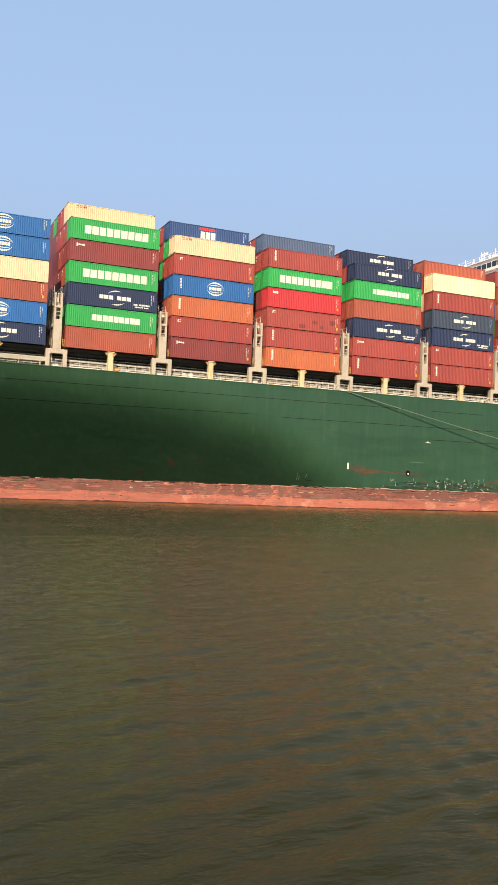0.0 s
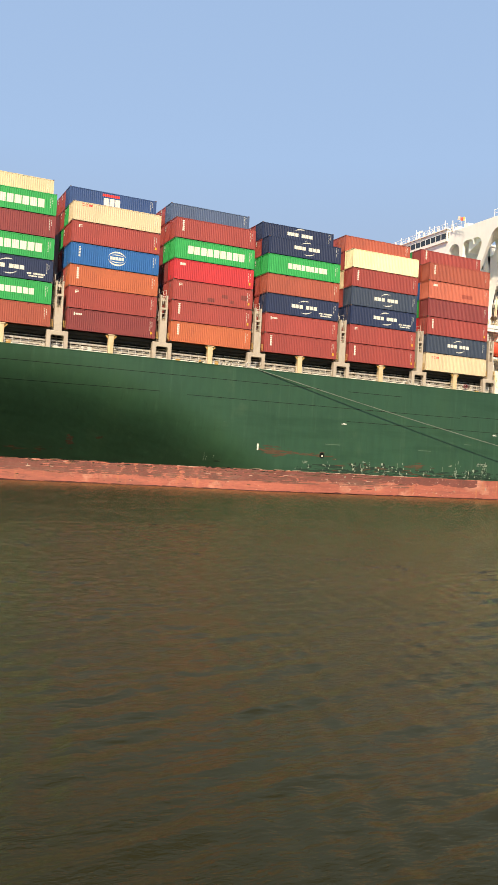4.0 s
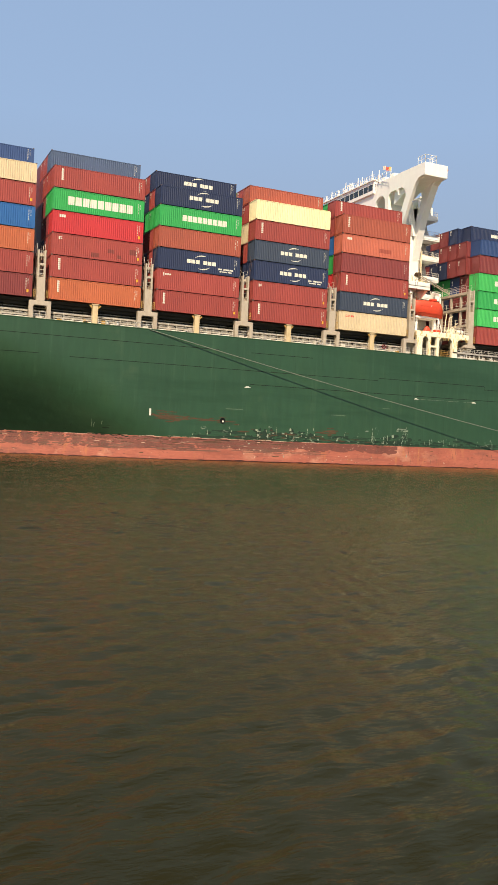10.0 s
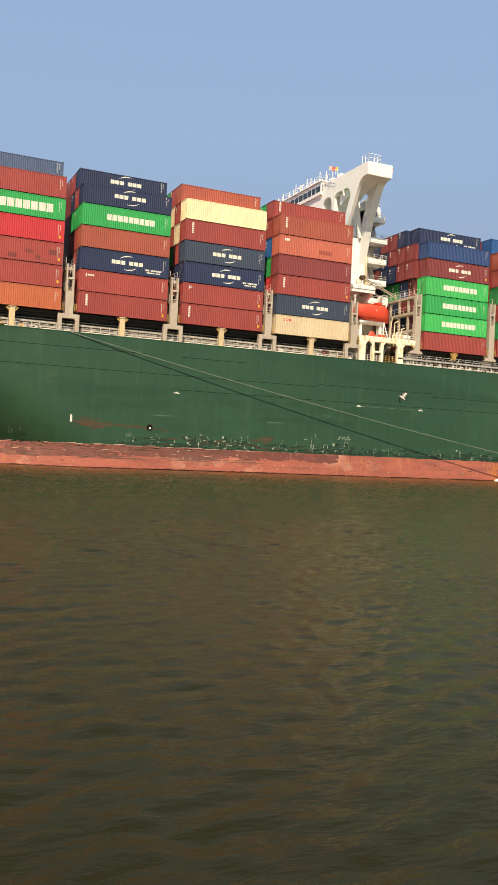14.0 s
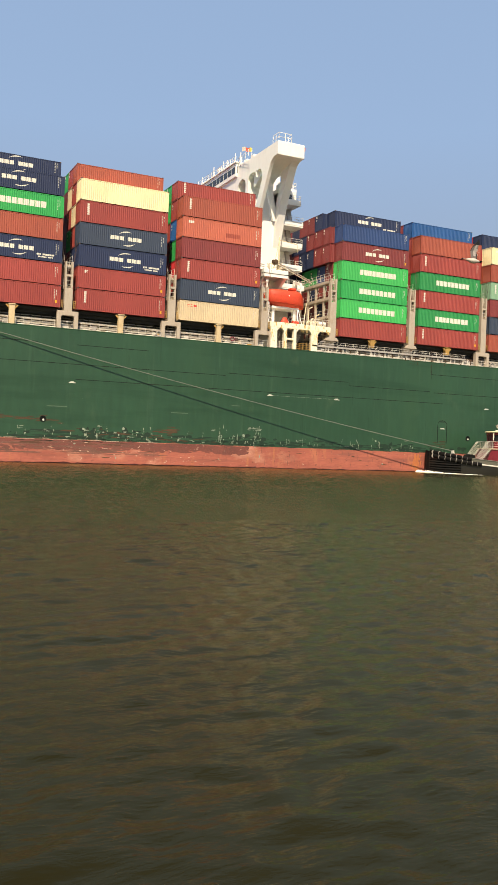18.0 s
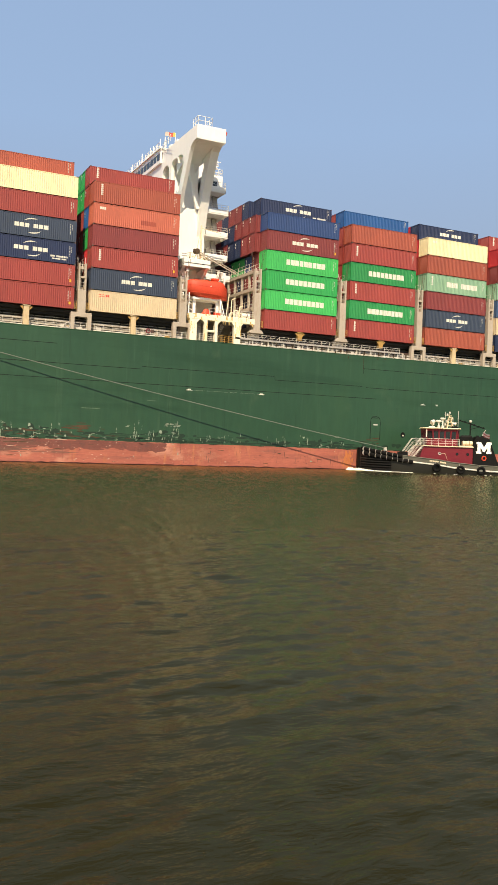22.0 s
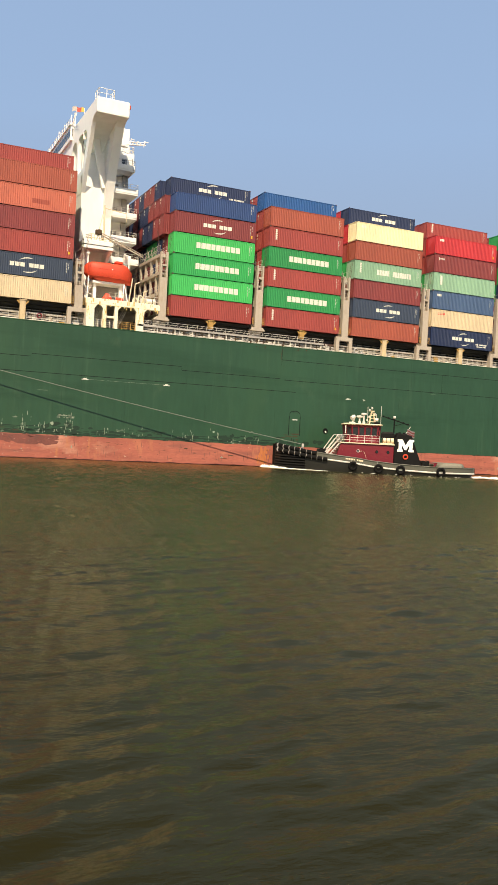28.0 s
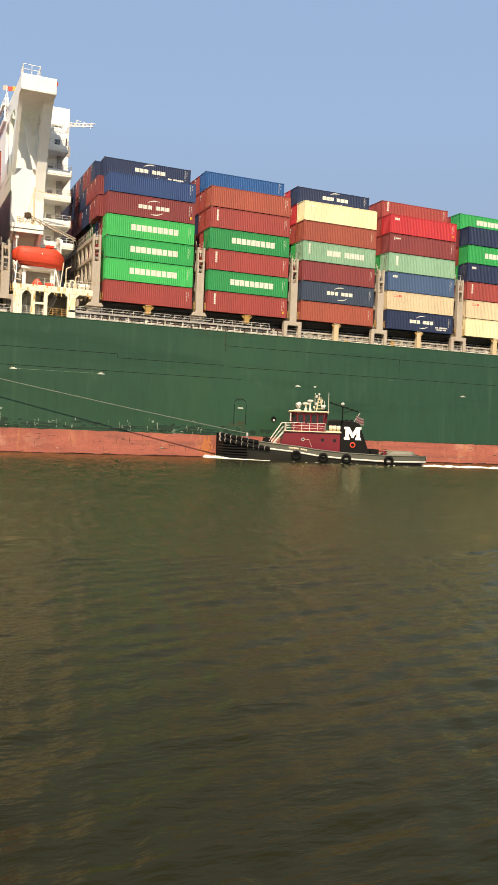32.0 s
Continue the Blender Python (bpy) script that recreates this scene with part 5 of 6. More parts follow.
    part("casing_louvre", Build().box(-4.2, -1.7, 17.95, 18.02, 44.0, 45.6), GREY_STEEL, casing)
    b = Build().tube((-5.4, 28, 40.8), (-5.4, 28, 52.0), 0.22, 10)
    p, q = Vector((-5.4, 28.0, 51.2)), Vector((3.8, 28.0, 52.6))
    for o in (Vector((0, 0, 0)), Vector((0, 0, 0.7)), Vector((0, 0.6, 0.35))):
        b.tube(p + o, q + o * 0.6, 0.09, 5)
    for i in range(14):
        a0, a1 = p.lerp(q, i / 14), p.lerp(q, (i + 1) / 14)
        b.tube(a0, a1 + Vector((0, 0, 0.55)), 0.06, 4).tube(a0 + Vector((0, 0, 0.55)), a1 + Vector((0, 0.4, 0.2)), 0.06, 4)
    for x, h in ((1.0, 0.9), (2.2, 0.7), (3.4, 0.9)):
        b.tube((x, 28, 52.2), (x + 0.2, 28, 52.4 + h), 0.06, 5).tube((x, 28, 52.3 + h), (x + 0.8, 28, 52.2 + h), 0.06, 5)
    part("jib", b, SHIP_WHITE, tower, "white lattice jib on its post")
    # look-out cabin that overhangs the after side, with arched windows and gear on its roof
    look_out = part("look_out", Build().prism([(-6.6, 40.6), (-5.4, 40.9), (-3.75, 41.9), (-3.75, 44.1), (-6.6, 44.1)], "y", 8.4, 12.0), SHIP_WHITE, tower, "white overhanging look-out cabin", bevel=0.05)
    for x in (-5.7, -4.5):
        arch = [(x, 42.5), (x + 0.5, 42.5)] + [(x + 0.25 + 0.25 * math.cos(a), 43.3 + 0.25 * math.sin(a)) for a in (math.pi * i / 8 for i in range(9))]
        part("arched_window", Build().prism(arch, "y", 8.37, 8.43), SHADED_DARK_STEEL, look_out, "dark arched opening")
    b = Build()
    rail(b, (-6.5, 8.5, 44.1), (-3.85, 8.5, 44.1), 1.0, 0.7, 0.05, 2)
    rail(b, (-3.85, 8.5, 44.1), (-3.85, 11.9, 44.1), 1.0, 0.9, 0.05, 2)
    part("roof_rail", b, SHIP_WHITE, look_out)
    part("roof_gear", Build().box(-6.2, -4.8, 9.0, 10.8, 44.1, 45.0).box(-5.9, -4.5, 8.8, 11.0, 45.3, 45.45).tube((-5.2, 9.8, 44.9), (-5.2, 9.8, 45.9), 0.1, 8).tube((-5.2, 9.8, 45.7), (-4.1, 9.4, 45.9), 0.08, 6), SHIP_WHITE, look_out, "white gear on the cabin roof")
    # platform on the tower's side, with its bracket and a provision crane
    b = Build().box(-11.9, -7.6, 2.6, 6.8, 29.0, 29.2).box(-11.9, -7.6, 2.6, 2.75, 28.6, 29.75).box(-11.9, -11.75, 2.6, 6.8, 28.6, 29.75).box(-7.75, -7.6, 2.6, 6.8, 28.6, 29.75)
    plat = part("side_platform", b, SHIP_WHITE, tower, "white platform with solid sides", bevel=0.04)
    for x in (-11.8, -8.2):
        part("platform_bracket", Build().prism([(2.9, 28.7), (6.8, 28.7), (6.8, 26.2)], "x", x, x + 0.4), SHIP_WHITE, plat)
    b = Build().tube((-8.9, 3.6, 29.2), (-8.9, 3.6, 34.9), 0.15, 8, 0.11).tube((-8.9, 3.6, 34.5), (-5.8, 3.6, 34.2), 0.06, 6).tube((-5.8, 3.6, 34.2), (-5.8, 3.6, 32.9), 0.03, 5).tube((-8.9, 3.6, 34.7), (-9.7, 3.2, 31.0), 0.05, 5)
    b.box(-9.3, -8.5, 3.2, 4.0, 29.2, 30.0).tube((-10.6, 3.4, 29.2), (-10.6, 3.4, 30.6), 0.1, 6).tube((-8.1, 3.3, 29.2), (-8.1, 3.3, 30.4), 0.09, 6)
    crane = part("provision_crane", b, TUG_CREAM, plat, "cream provision crane")
    head, foot = Vector((-9.7, 3.2, 31.0)), Vector((-3.4, 2.9, 28.5))
    b = Build()
    for off in ((0, 0, 0.16), (0, 0, -0.16), (0, 0.3, 0)):
        b.tube(head + Vector(off), foot + Vector(off), 0.06, 6)
    for k in range(9):
        p, q = head.lerp(foot, k / 9), head.lerp(foot, (k + 1) / 9)
        b.tube(p + Vector((0, 0, 0.16)), q - Vector((0, 0, 0.16)), 0.03, 5)
    part("jib", b, BEIGE, crane, "stowed lattice jib")
    part("hoist_winch", Build().box(-10.1, -9.3, 3.0, 3.5, 30.7, 31.3).tube((-9.7, 2.8, 31.0), (-9.7, 3.7, 31.0), 0.36, 10), RUST, crane, "rusty hoist winch")
    b = Build()
    rail(b, (-11.0, 3.2, 29.2), (-8.0, 3.2, 29.2), 1.5, 0.7, 0.045, 3)
    b.tube((-10.4, 3.4, 29.2), (-9.2, 3.4, 31.4), 0.06, 6).tube((-9.2, 3.4, 29.2), (-9.2, 3.4, 31.4), 0.06, 6)
    part("ladder_winch", b, TUG_CREAM, plat)
    part("side_mark", Build().box(-10.6, -9.7, 6.78, 6.805, 31.2, 31.35).box(-10.6, -9.7, 6.78, 6.805, 30.9, 31.05), GREY_STEEL, tower, "small grey marks")


bridge_house()


def boat_deck():
    """The rust-stained white frame at the ship's side below the lifeboat."""
    b = Build().box(-11.7, -1.5, 0.02, 0.65, 20.8, 21.62)
    for x0, x1 in ((-11.6, -10.5), (-9.35, -8.85), (-7.75, -7.3), (-4.75, -3.7)):
        b.box(x0, x1, 0.02, 0.65, DECK, 20.8)
    for x, s in ((-10.5, 1), (-9.35, -1), (-7.3, 1), (-4.75, -1), (-3.7, 1)):
        b.prism([(x, 20.3), (x, 20.82), (x + s * 0.45, 20.82)], "y", 0.03, 0.64)
    b.box(-8.85, -7.75, 0.1, 0.5, 19.15, 19.45)
    deck = part("boat_deck", b, STAINED_WHITE, ship, "rust-stained white frame under the lifeboat", bevel=0.06)
    part("boat_deck_floor", Build().box(-11.7, -1.5, 0.65, 7.0, 21.3, 21.6), STAINED_WHITE, deck)
    part("house_side", Build().box(-12.0, -2.2, 7.0, 7.2, DECK, 21.3), GREY_STEEL, deck)
    for x in (-9.9, -6.2, -3.4):
        part("doorway", Build().box(x, x + 0.8, 6.95, 7.02, DECK + 0.15, 19.9), SHADED_DARK_STEEL, deck)
    for x0, x1, z0 in ((-10.4, -9.4, DECK), (-7.2, -5.9, DECK)):
        b = Build()
        for k in range(9):
            b.box(x0 + (x1 - x0) * k / 9, x0 + (x1 - x0) * (k + 1) / 9, 1.2, 1.9, z0 + 0.3 * k, z0 + 0.3 * k + 0.05)
        b.tube((x0, 1.2, z0 + 1), (x1, 1.2, z0 + 3.5), 0.035, 5).tube((x0, 1.2, z0), (x1, 1.2, z0 + 2.6), 0.045, 5).tube((x0, 1.2, z0 + 0.5), (x1, 1.2, z0 + 3.0), 0.03, 5)
        part("stair", b, RAIL_WHITE, deck, "white ship's stair")
    for x0, x1, m in ((-10.4, -9.4, RAIL_WHITE), (-8.8, -7.8, RAIL_WHITE), (-7.2, -4.8, YELLOW), (-3.6, -1.8, RAIL_WHITE)):
        b = Build()
        rail(b, (x0, 0.4, DECK), (x1, 0.4, DECK), 1.1, 0.6, 0.035, 4)
        part("deck_rail", b, m, deck)
    b = Build()
    rail(b, (-4.9, 0.2, 21.62), (-1.6, 0.2, 21.62), 1.0, 0.7, 0.035, 3)
    rail(b, (-8.6, 0.2, 21.62), (-6.0, 0.2, 21.62), 0.9, 0.9, 0.03, 2)
    part("upper_rail", b, RAIL_WHITE, deck)
    # rust that has run down from the beam
    rng = random.Random(3)
    b = Build()
    for _ in range(34):
        x, top = -11.6 + 10.0 * rng.random(), rng.choice((21.6, 21.6, 21.2, 20.9))
        b.box(x, x + 0.04 + 0.2 * rng.random() ** 2, 0.012, 0.02, top - 0.08 - 0.5 * rng.random() ** 2, top)
    for x0, x1 in ((-11.6, -10.5), (-4.75, -3.7), (-9.35, -8.85)):
        for _ in range(9):
            x, top = x0 + (x1 - x0) * 0.9 * rng.random(), 20.9 - 2.2 * rng.random()
            b.box(x, x + 0.03 + 0.08 * rng.random(), 0.012, 0.02, top - 0.2 - 0.8 * rng.random() ** 2, top)
    tagged(part("rust_run", b, material("yellow_rust_run", (0.60, 0.42, 0.17), 0.8, vary=0.4, grain=4), deck, "yellow-brown rust"), kind="stuff")
    # davits
    for x in (-11.0, -5.3):
        b = Build().box(x - 0.25, x + 0.25, 4.6, 5.3, 21.6, 28.4).prism([(4.6, 28.4), (5.3, 28.4), (5.0, 28.9), (3.0, 28.3), (3.0, 27.9)], "x", x - 0.22, x + 0.22)
        b.prism([(3.1, 21.6), (3.6, 21.6), (5.0, 25.6), (4.6, 25.6)], "x", x - 0.15, x + 0.15)
        b.tube((x, 3.1, 28.0), (x, 3.1, 26.7), 0.05, 6)
        part("davit", b, SHIP_WHITE, deck, "white lifeboat davit", bevel=0.03)
    part("boat_cradle", Build().box(-10.4, -6.0, 2.2, 4.6, 24.0, 24.3).box(-10.2, -9.8, 2.6, 3.0, 21.6, 24.0).box(-6.6, -6.2, 2.6, 3.0, 21.6, 24.0), SHIP_WHITE, deck)
    part("cradle_wall", Build().box(-10.6, -6.0, 5.6, 5.8, 21.6, 24.2), GREY_STEEL, deck)
    b = Build()
    for p, q in (((-4.9, 1.0, 21.6), (-4.9, 0.9, 24.2)), ((-4.9, 0.9, 24.2), (-4.3, 0.8, 24.5)), ((-3.6, 1.0, 21.6), (-3.6, 1.0, 23.3)), ((-3.6, 1.0, 23.3), (-3.1, 0.9, 23.5)), ((-5.6, 1.2, 21.6), (-5.2, 1.2, 25.0))):
        b.tube(p, q, 0.07, 6)
    part("small_davit", b, TUG_CREAM, deck)
    # bent vent pipes and struts by the life rafts
    for x, h in ((-5.0, 0.5), (-4.3, 0.9), (-3.6, 0.5)):
        b = Build()
        bend = [(x + 0.3 * (1 - math.cos(a)), 1.2, 21.6 + h + 0.3 * math.sin(a)) for a in (math.pi * k / 6 for k in range(7))]
        b.tube((x, 1.2, 21.6), (x, 1.2, 21.6 + h), 0.09, 7).tube((x + 0.6, 1.2, 21.6 + h), (x + 0.6, 1.2, 21.6 + h - 0.3), 0.09, 7)
        for p, q in zip(bend, bend[1:]):
            b.tube(p, q, 0.09, 7)
        part("vent_pipe", b, STAINED_WHITE, deck)
    part("boat_strut", Build().tube((-6.3, 1.8, 21.6), (-6.0, 2.4, 25.2), 0.09, 6), SHIP_WHITE, deck)
    part("boat_strut", Build().tube((-5.6, 1.6, 21.6), (-6.1, 2.3, 24.6), 0.06, 6), SHIP_WHITE, deck)
    b = Build().tube((-11.3, 1.4, 21.6), (-11.0, 2.2, 24.8), 0.09, 6).tube((-11.3, 1.4, 22.4), (-10.5, 2.2, 22.4), 0.06, 6).tube((-11.15, 1.5, 23.2), (-10.6, 2.2, 23.2), 0.06, 6)
    part("boat_ladder", b, SHIP_WHITE, deck)
    return deck


boat_deck()


def lifeboat():
    boat = thing("lifeboat", -8.2, 2.9, 24.35, "enclosed orange-red lifeboat hanging in its davits", "lifeboat")
    rings, n = [], 14
    L = 6.7
    for i in range(15):
        u = i / 14
        x = -L / 2 + L * u
        w = 1.35 * max(0.15, 1 - abs(2 * u - 1) ** 4.5)
        keel = 0.05 * math.sin(9 * u) ** 2 + (0.8 if u < 0.5 else 0.15) * abs(2 * u - 1) ** 3 - 0.25 * u
        top = 2.6 - 0.25 * u + (0.12 if 0.62 < u < 0.9 else 0) - 0.75 * abs(2 * u - 1) ** 5 + 0.05 * math.sin(17 * u)
        ring = []
        for j in range(n):
            a = 2 * math.pi * j / n
            y = w * math.copysign(abs(math.cos(a)) ** 0.5, math.cos(a))
            mid = 0.5 * (keel + top)
            z = mid + 0.5 * (top - keel) * math.copysign(abs(math.sin(a)) ** 0.65, math.sin(a))
            ring.append((x, y, z))
        rings.append(ring)
    part("hull", Build().loft(rings), BOAT_ORANGE, boat, smooth=True)
    part("rubbing_strake", Build().loft([[(-L / 2 + L * i / 14, -1.33 * max(0.12, 1 - abs(2 * i / 14 - 1) ** 3.2) + 0.04 * s, 1.0 + 0.06 * t) for s, t in ((0, 0), (1, 0), (1, 1), (0, 1))] for i in range(15)]), BOAT_ORANGE, boat)
    for z, m in ((0.55, 0.98), (1.55, 1.0), (1.95, 0.93)):
        part("moulding", Build().loft([[(-L / 2 + L * (0.06 + 0.88 * i / 14), -1.345 * m * max(0.15, 1 - abs(1.76 * i / 14 - 0.88) ** 4.5) + 0.05 * s, z - 0.2 * i / 14 + 0.045 * t) for s, t in ((0, 0), (1, 0), (1, 1), (0, 1))] for i in range(15)]), BOAT_ORANGE, boat)
    part("reflector", Build().box(0.2, 0.34, -1.33, -1.2, 1.5, 1.64), SHIP_WHITE, boat)
    part("conning_hatch", Build().box(0.9, 1.9, -0.5, 0.5, 2.6, 2.95), BOAT_ORANGE, boat, bevel=0.08)
    for x in (-2.85, 2.85):
        part("lifting_hook", Build().box(x - 0.08, x + 0.08, -0.08, 0.08, 1.9, 3.3), SHIP_WHITE, boat)
    for k, x in enumerate((-3.05, -2.0)):
        raft = thing("life_raft_canister", x - 0.2, 1.6, 21.6, "white life raft canister on its cradle", "life raft")
        part("canister", Build().tube((-0.55, 0, 0.62), (0.55, 0, 0.62), 0.36, 14), SHIP_WHITE, raft, smooth=False)
        part("band", Build().tube((-0.06, 0, 0.62), (0.06, 0, 0.62), 0.375, 14), RUST, raft)
        part("cradle", Build().box(-0.4, -0.3, -0.3, 0.3, 0.0, 0.36).box(0.3, 0.4, -0.3, 0.3, 0.0, 0.36), RAIL_WHITE, raft)
    drum = thing("orange_drum", -6.9, 1.4, 21.6, "small orange covered drum on the boat deck", "rescue gear")
    part("cover", Build().tube((-0.5, 0, 0.3), (0.5, 0, 0.3), 0.3, 12), BOAT_ORANGE, drum, smooth=False)
    suit = thing("orange_bundle", -8.4, 1.9, 21.6, "orange covered rescue gear on the boat deck", "rescue gear")
    part("cover", Build().loft([[(0.75 * r * math.cos(a), 0.45 * r * math.sin(a), z) for a in (2 * math.pi * i / 12 for i in range(12))] for r, z in ((0.9, 0), (1.0, 0.35), (0.75, 0.6), (0.45, 0.95), (0.4, 1.05))]), BOAT_ORANGE, suit, smooth=True)


lifeboat()


# ---- the tug alongside ----
def curve(table, x):
    for (x0, y0), (x1, y1) in zip(table, table[1:]):
        if x <= x1:
            u = (x - x0) / (x1 - x0)
            u = u * u * (3 - 2 * u) * 0.4 + u * 0.6
            return y0 + (y1 - y0) * u
    return table[-1][1]


TUG_HALF = [(0, 1.0), (0.7, 2.3), (2, 3.5), (4, 4.5), (7, 5.2), (11, 5.4), (21, 5.4), (25, 4.9), (27, 4.0), (28, 2.8)]
TUG_SHEER = [(0, 3.65), (2.5, 3.2), (5, 2.75), (8, 2.45), (10.5, 2.25), (13, 1.9), (17, 1.6), (22, 1.45), (28, 1.5)]
TUG_AT = (16.47, -1.2, -24)


def tugboat():
    tug = thing("tugboat", TUG_AT[0], TUG_AT[1], 0, "maroon and black harbour tug pressed against the hull", "tugboat", turn=TUG_AT[2])
    xs = [0.0, 0.3, 0.7, 1.3, 2, 3, 4, 5.5, 7, 9, 11, 13, 15, 17, 19, 21, 22.5, 24, 25, 26, 26.7, 27.3, 27.7, 28]

    def shell(z_low, z_top, mat, name, grow=0.0, flare=0.0):
        for s in (-1, 1):
            rings = []
            for x in xs:
                w = curve(TUG_HALF, x) + grow
                zs = [z_low(x) + (z_top(x) - z_low(x)) * j / 4 for j in range(5)]
                rings.append([(x - 0.05 * (0 if x > 1 else 1), s * (w - flare * max(0, 1.0 - z) * 0.35), z) for z in zs])
            part(name, Build().loft(rings, closed=False), mat, tug, smooth=True)
    line = lambda x: curve(TUG_SHEER, x) - (0.75 if x > 5 else 0.75 * x / 5)
    shell(lambda x: -1.2 + 0.72 * max(0, x - 25.3), line, TUG_OLIVE, "hull_side", flare=0.6)
    shell(line, lambda x: curve(TUG_SHEER, x), TUG_GREY, "bulwark")
    # stem and transom close the hull
    part("stem", Build().loft([[(-0.05, -1.0, z), (-0.35, -0.5, z), (-0.35, 0.5, z), (-0.05, 1.0, z)] for z in (-1.2, 1.0, 3.6)], closed=False), TUG_BLACK, tug)
    part("transom", Build().box(27.9, 28.05, -2.8, 2.8, 0.7, 1.5), TUG_BLACK, tug)
    rings = [[(x, -curve(TUG_HALF, x) + 0.05, max(0.9, curve(TUG_SHEER, x) - 0.9)), (x, curve(TUG_HALF, x) - 0.05, max(0.9, curve(TUG_SHEER, x) - 0.9))] for x in xs]
    part("deck", Build().loft(rings, closed=False), TUG_GREY, tug)
    for s in (-1, 1):
        b = Build().loft([[(x, s * (curve(TUG_HALF, x) + 0.06 + 0.07 * math.cos(a)), line(x) + 0.115 * math.sin(a)) for a in (math.pi * i / 3 for i in range(6))] for x in xs[6:]])
        part("rub_rail_line", b, RAIL_WHITE, tug, "worn white rubbing line")
        b = Build().loft([[(x, s * (curve(TUG_HALF, x) + 0.09 * math.cos(a)), curve(TUG_SHEER, x) + 0.09 * math.sin(a)) for a in (math.pi * i / 3 for i in range(6))] for x in xs])
        part("bulwark_cap", b, TUG_GREY, tug)
        # two rows of roller fender at the bow
        for drop in (0.15, 0.75):
            run = [x for x in xs[:9] if x <= (5.6 if drop < 0.5 else 7.1)]
            b = Build().loft([[(x, s * (curve(TUG_HALF, x) + 0.15 + 0.3 * math.cos(a)), curve(TUG_SHEER, x) - drop + 0.3 * math.sin(a)) for a in (2 * math.pi * i / 10 for i in range(10))] for x in run])
            part("bow_fender", b, BLACK_RUBBER, tug, "black roller fender")
        b = Build()
        for k in range(18):
            x, drop = (0.35 + 0.75 * k, 0.15) if k < 8 else (0.35 + 0.75 * (k - 8), 0.75)
            if x < (5.5 if k < 8 else 7.0):
                b.tube((x, s * (curve(TUG_HALF, x) + 0.15), curve(TUG_SHEER, x) - drop), (x + 0.05, s * (curve(TUG_HALF, x + 0.05) + 0.15), curve(TUG_SHEER, x + 0.05) - drop), 0.325, 10)
        tagged(part("fender_lashings", b, GREY_STEEL, tug), kind="stuff")
        for k in range(6):
            rings = [[(x, s * (curve(TUG_HALF, x) + 0.12 - 0.015 * k), 0.35 + 0.36 * k), (x, s * (curve(TUG_HALF, x) + 0.24 - 0.01 * k), 0.5 + 0.36 * k), (x, s * (curve(TUG_HALF, x) + 0.1 - 0.015 * k), 0.66 + 0.36 * k)] for x in xs[:7]]
            part("fender_rib", Build().loft(rings, closed=False), BLACK_RUBBER, tug)
    for x, z in ((10.5, 1.06), (14.04, 0.86), (17.09, 0.84), (22.69, 0.8)):
        tyre = part("tyre_fender", Build().ring((x, -curve(TUG_HALF, x) - 0.24, z), (0, 1, 0), 0.46, 0.2, 22, 10), BLACK_RUBBER, tug, "black tyre fender", smooth=True)
        part("chain", Build().tube((x - 0.2, -curve(TUG_HALF, x) - 0.08, z + 0.5), (x - 0.1, -curve(TUG_HALF, x), curve(TUG_SHEER, x)), 0.035, 5), GREY_STEEL, tyre)
    for k in range(11):
        if k == 6:
            continue
        x = 9.5 + 0.225 * k
        y = -curve(TUG_HALF, x) - 0.012
        part("name_bar", Build().box(x, x + 0.17, y, y + 0.05, curve(TUG_SHEER, x) - 0.38, curve(TUG_SHEER, x) - 0.17), TUG_CREAM, tug, "pale name bar")
    # deckhouse
    out = [(8.3, 0.95), (8.5, 2.7), (9.0, 4.2), (16.4, 4.2), (16.4, 0.95)]
    house = part("deckhouse", Build().prism(out, "y", -3.5, 3.5), TUG_RED, tug, "maroon deckhouse", bevel=0.06)
    part("house_top", Build().box(8.8, 16.5, -3.7, 3.7, 4.2, 4.32), TUG_CREAM, house)
    for x in (11.41, 14.03, 15.61):
        port = part("porthole", Build().ring((x, -3.52, 3.17), (0, 1, 0), 0.18, 0.04, 16, 6), RAIL_WHITE if x < 12 else TUG_BLACK, house)
        part("port_glass", Build().tube((x, -3.53, 3.17), (x, -3.48, 3.17), 0.19, 14), WINDOW, port)
    part("watertight_door", Build().box(9.2, 9.9, -3.56, -3.5, 1.5, 3.3), TUG_RED, house)
    b = Build().tube((11.5, -3.56, 3.1), (12.2, -3.56, 3.2), 0.018, 5).tube((12.2, -3.56, 3.2), (12.6, -3.56, 2.2), 0.018, 5)
    part("house_pipe", b, TUG_CREAM, house)
    b = Build()
    for y in (-3.6, 3.6):
        rail(b, (9.1, y, 4.32), (14.3, y, 4.32), 1.05, 0.95, 0.035, 3)
    rail(b, (9.1, -3.6, 4.32), (9.1, 3.6, 4.32), 1.05, 0.9, 0.035, 3)
    part("upper_rail", b, RAIL_WHITE, house, "white guard rail")
    for y in (-3.3, 2.5):
        b = Build()
        for k in range(8):
            b.box(7.2 + 0.23 * k, 7.45 + 0.23 * k, y, y + 0.75, 2.0 + 0.3 * k, 2.05 + 0.3 * k)
        for yy in (y, y + 0.75):
            b.tube((7.1, yy, 2.0), (9.0, yy, 4.35), 0.05, 5).tube((6.9, yy, 2.8), (8.6, yy, 5.35), 0.04, 5).tube((8.6, yy, 5.35), (9.1, yy, 5.35), 0.04, 5).tube((7.0, yy, 2.4), (8.8, yy, 4.85), 0.03, 5)
        part("stair", b, RAIL_WHITE, house, "white stair with rails")
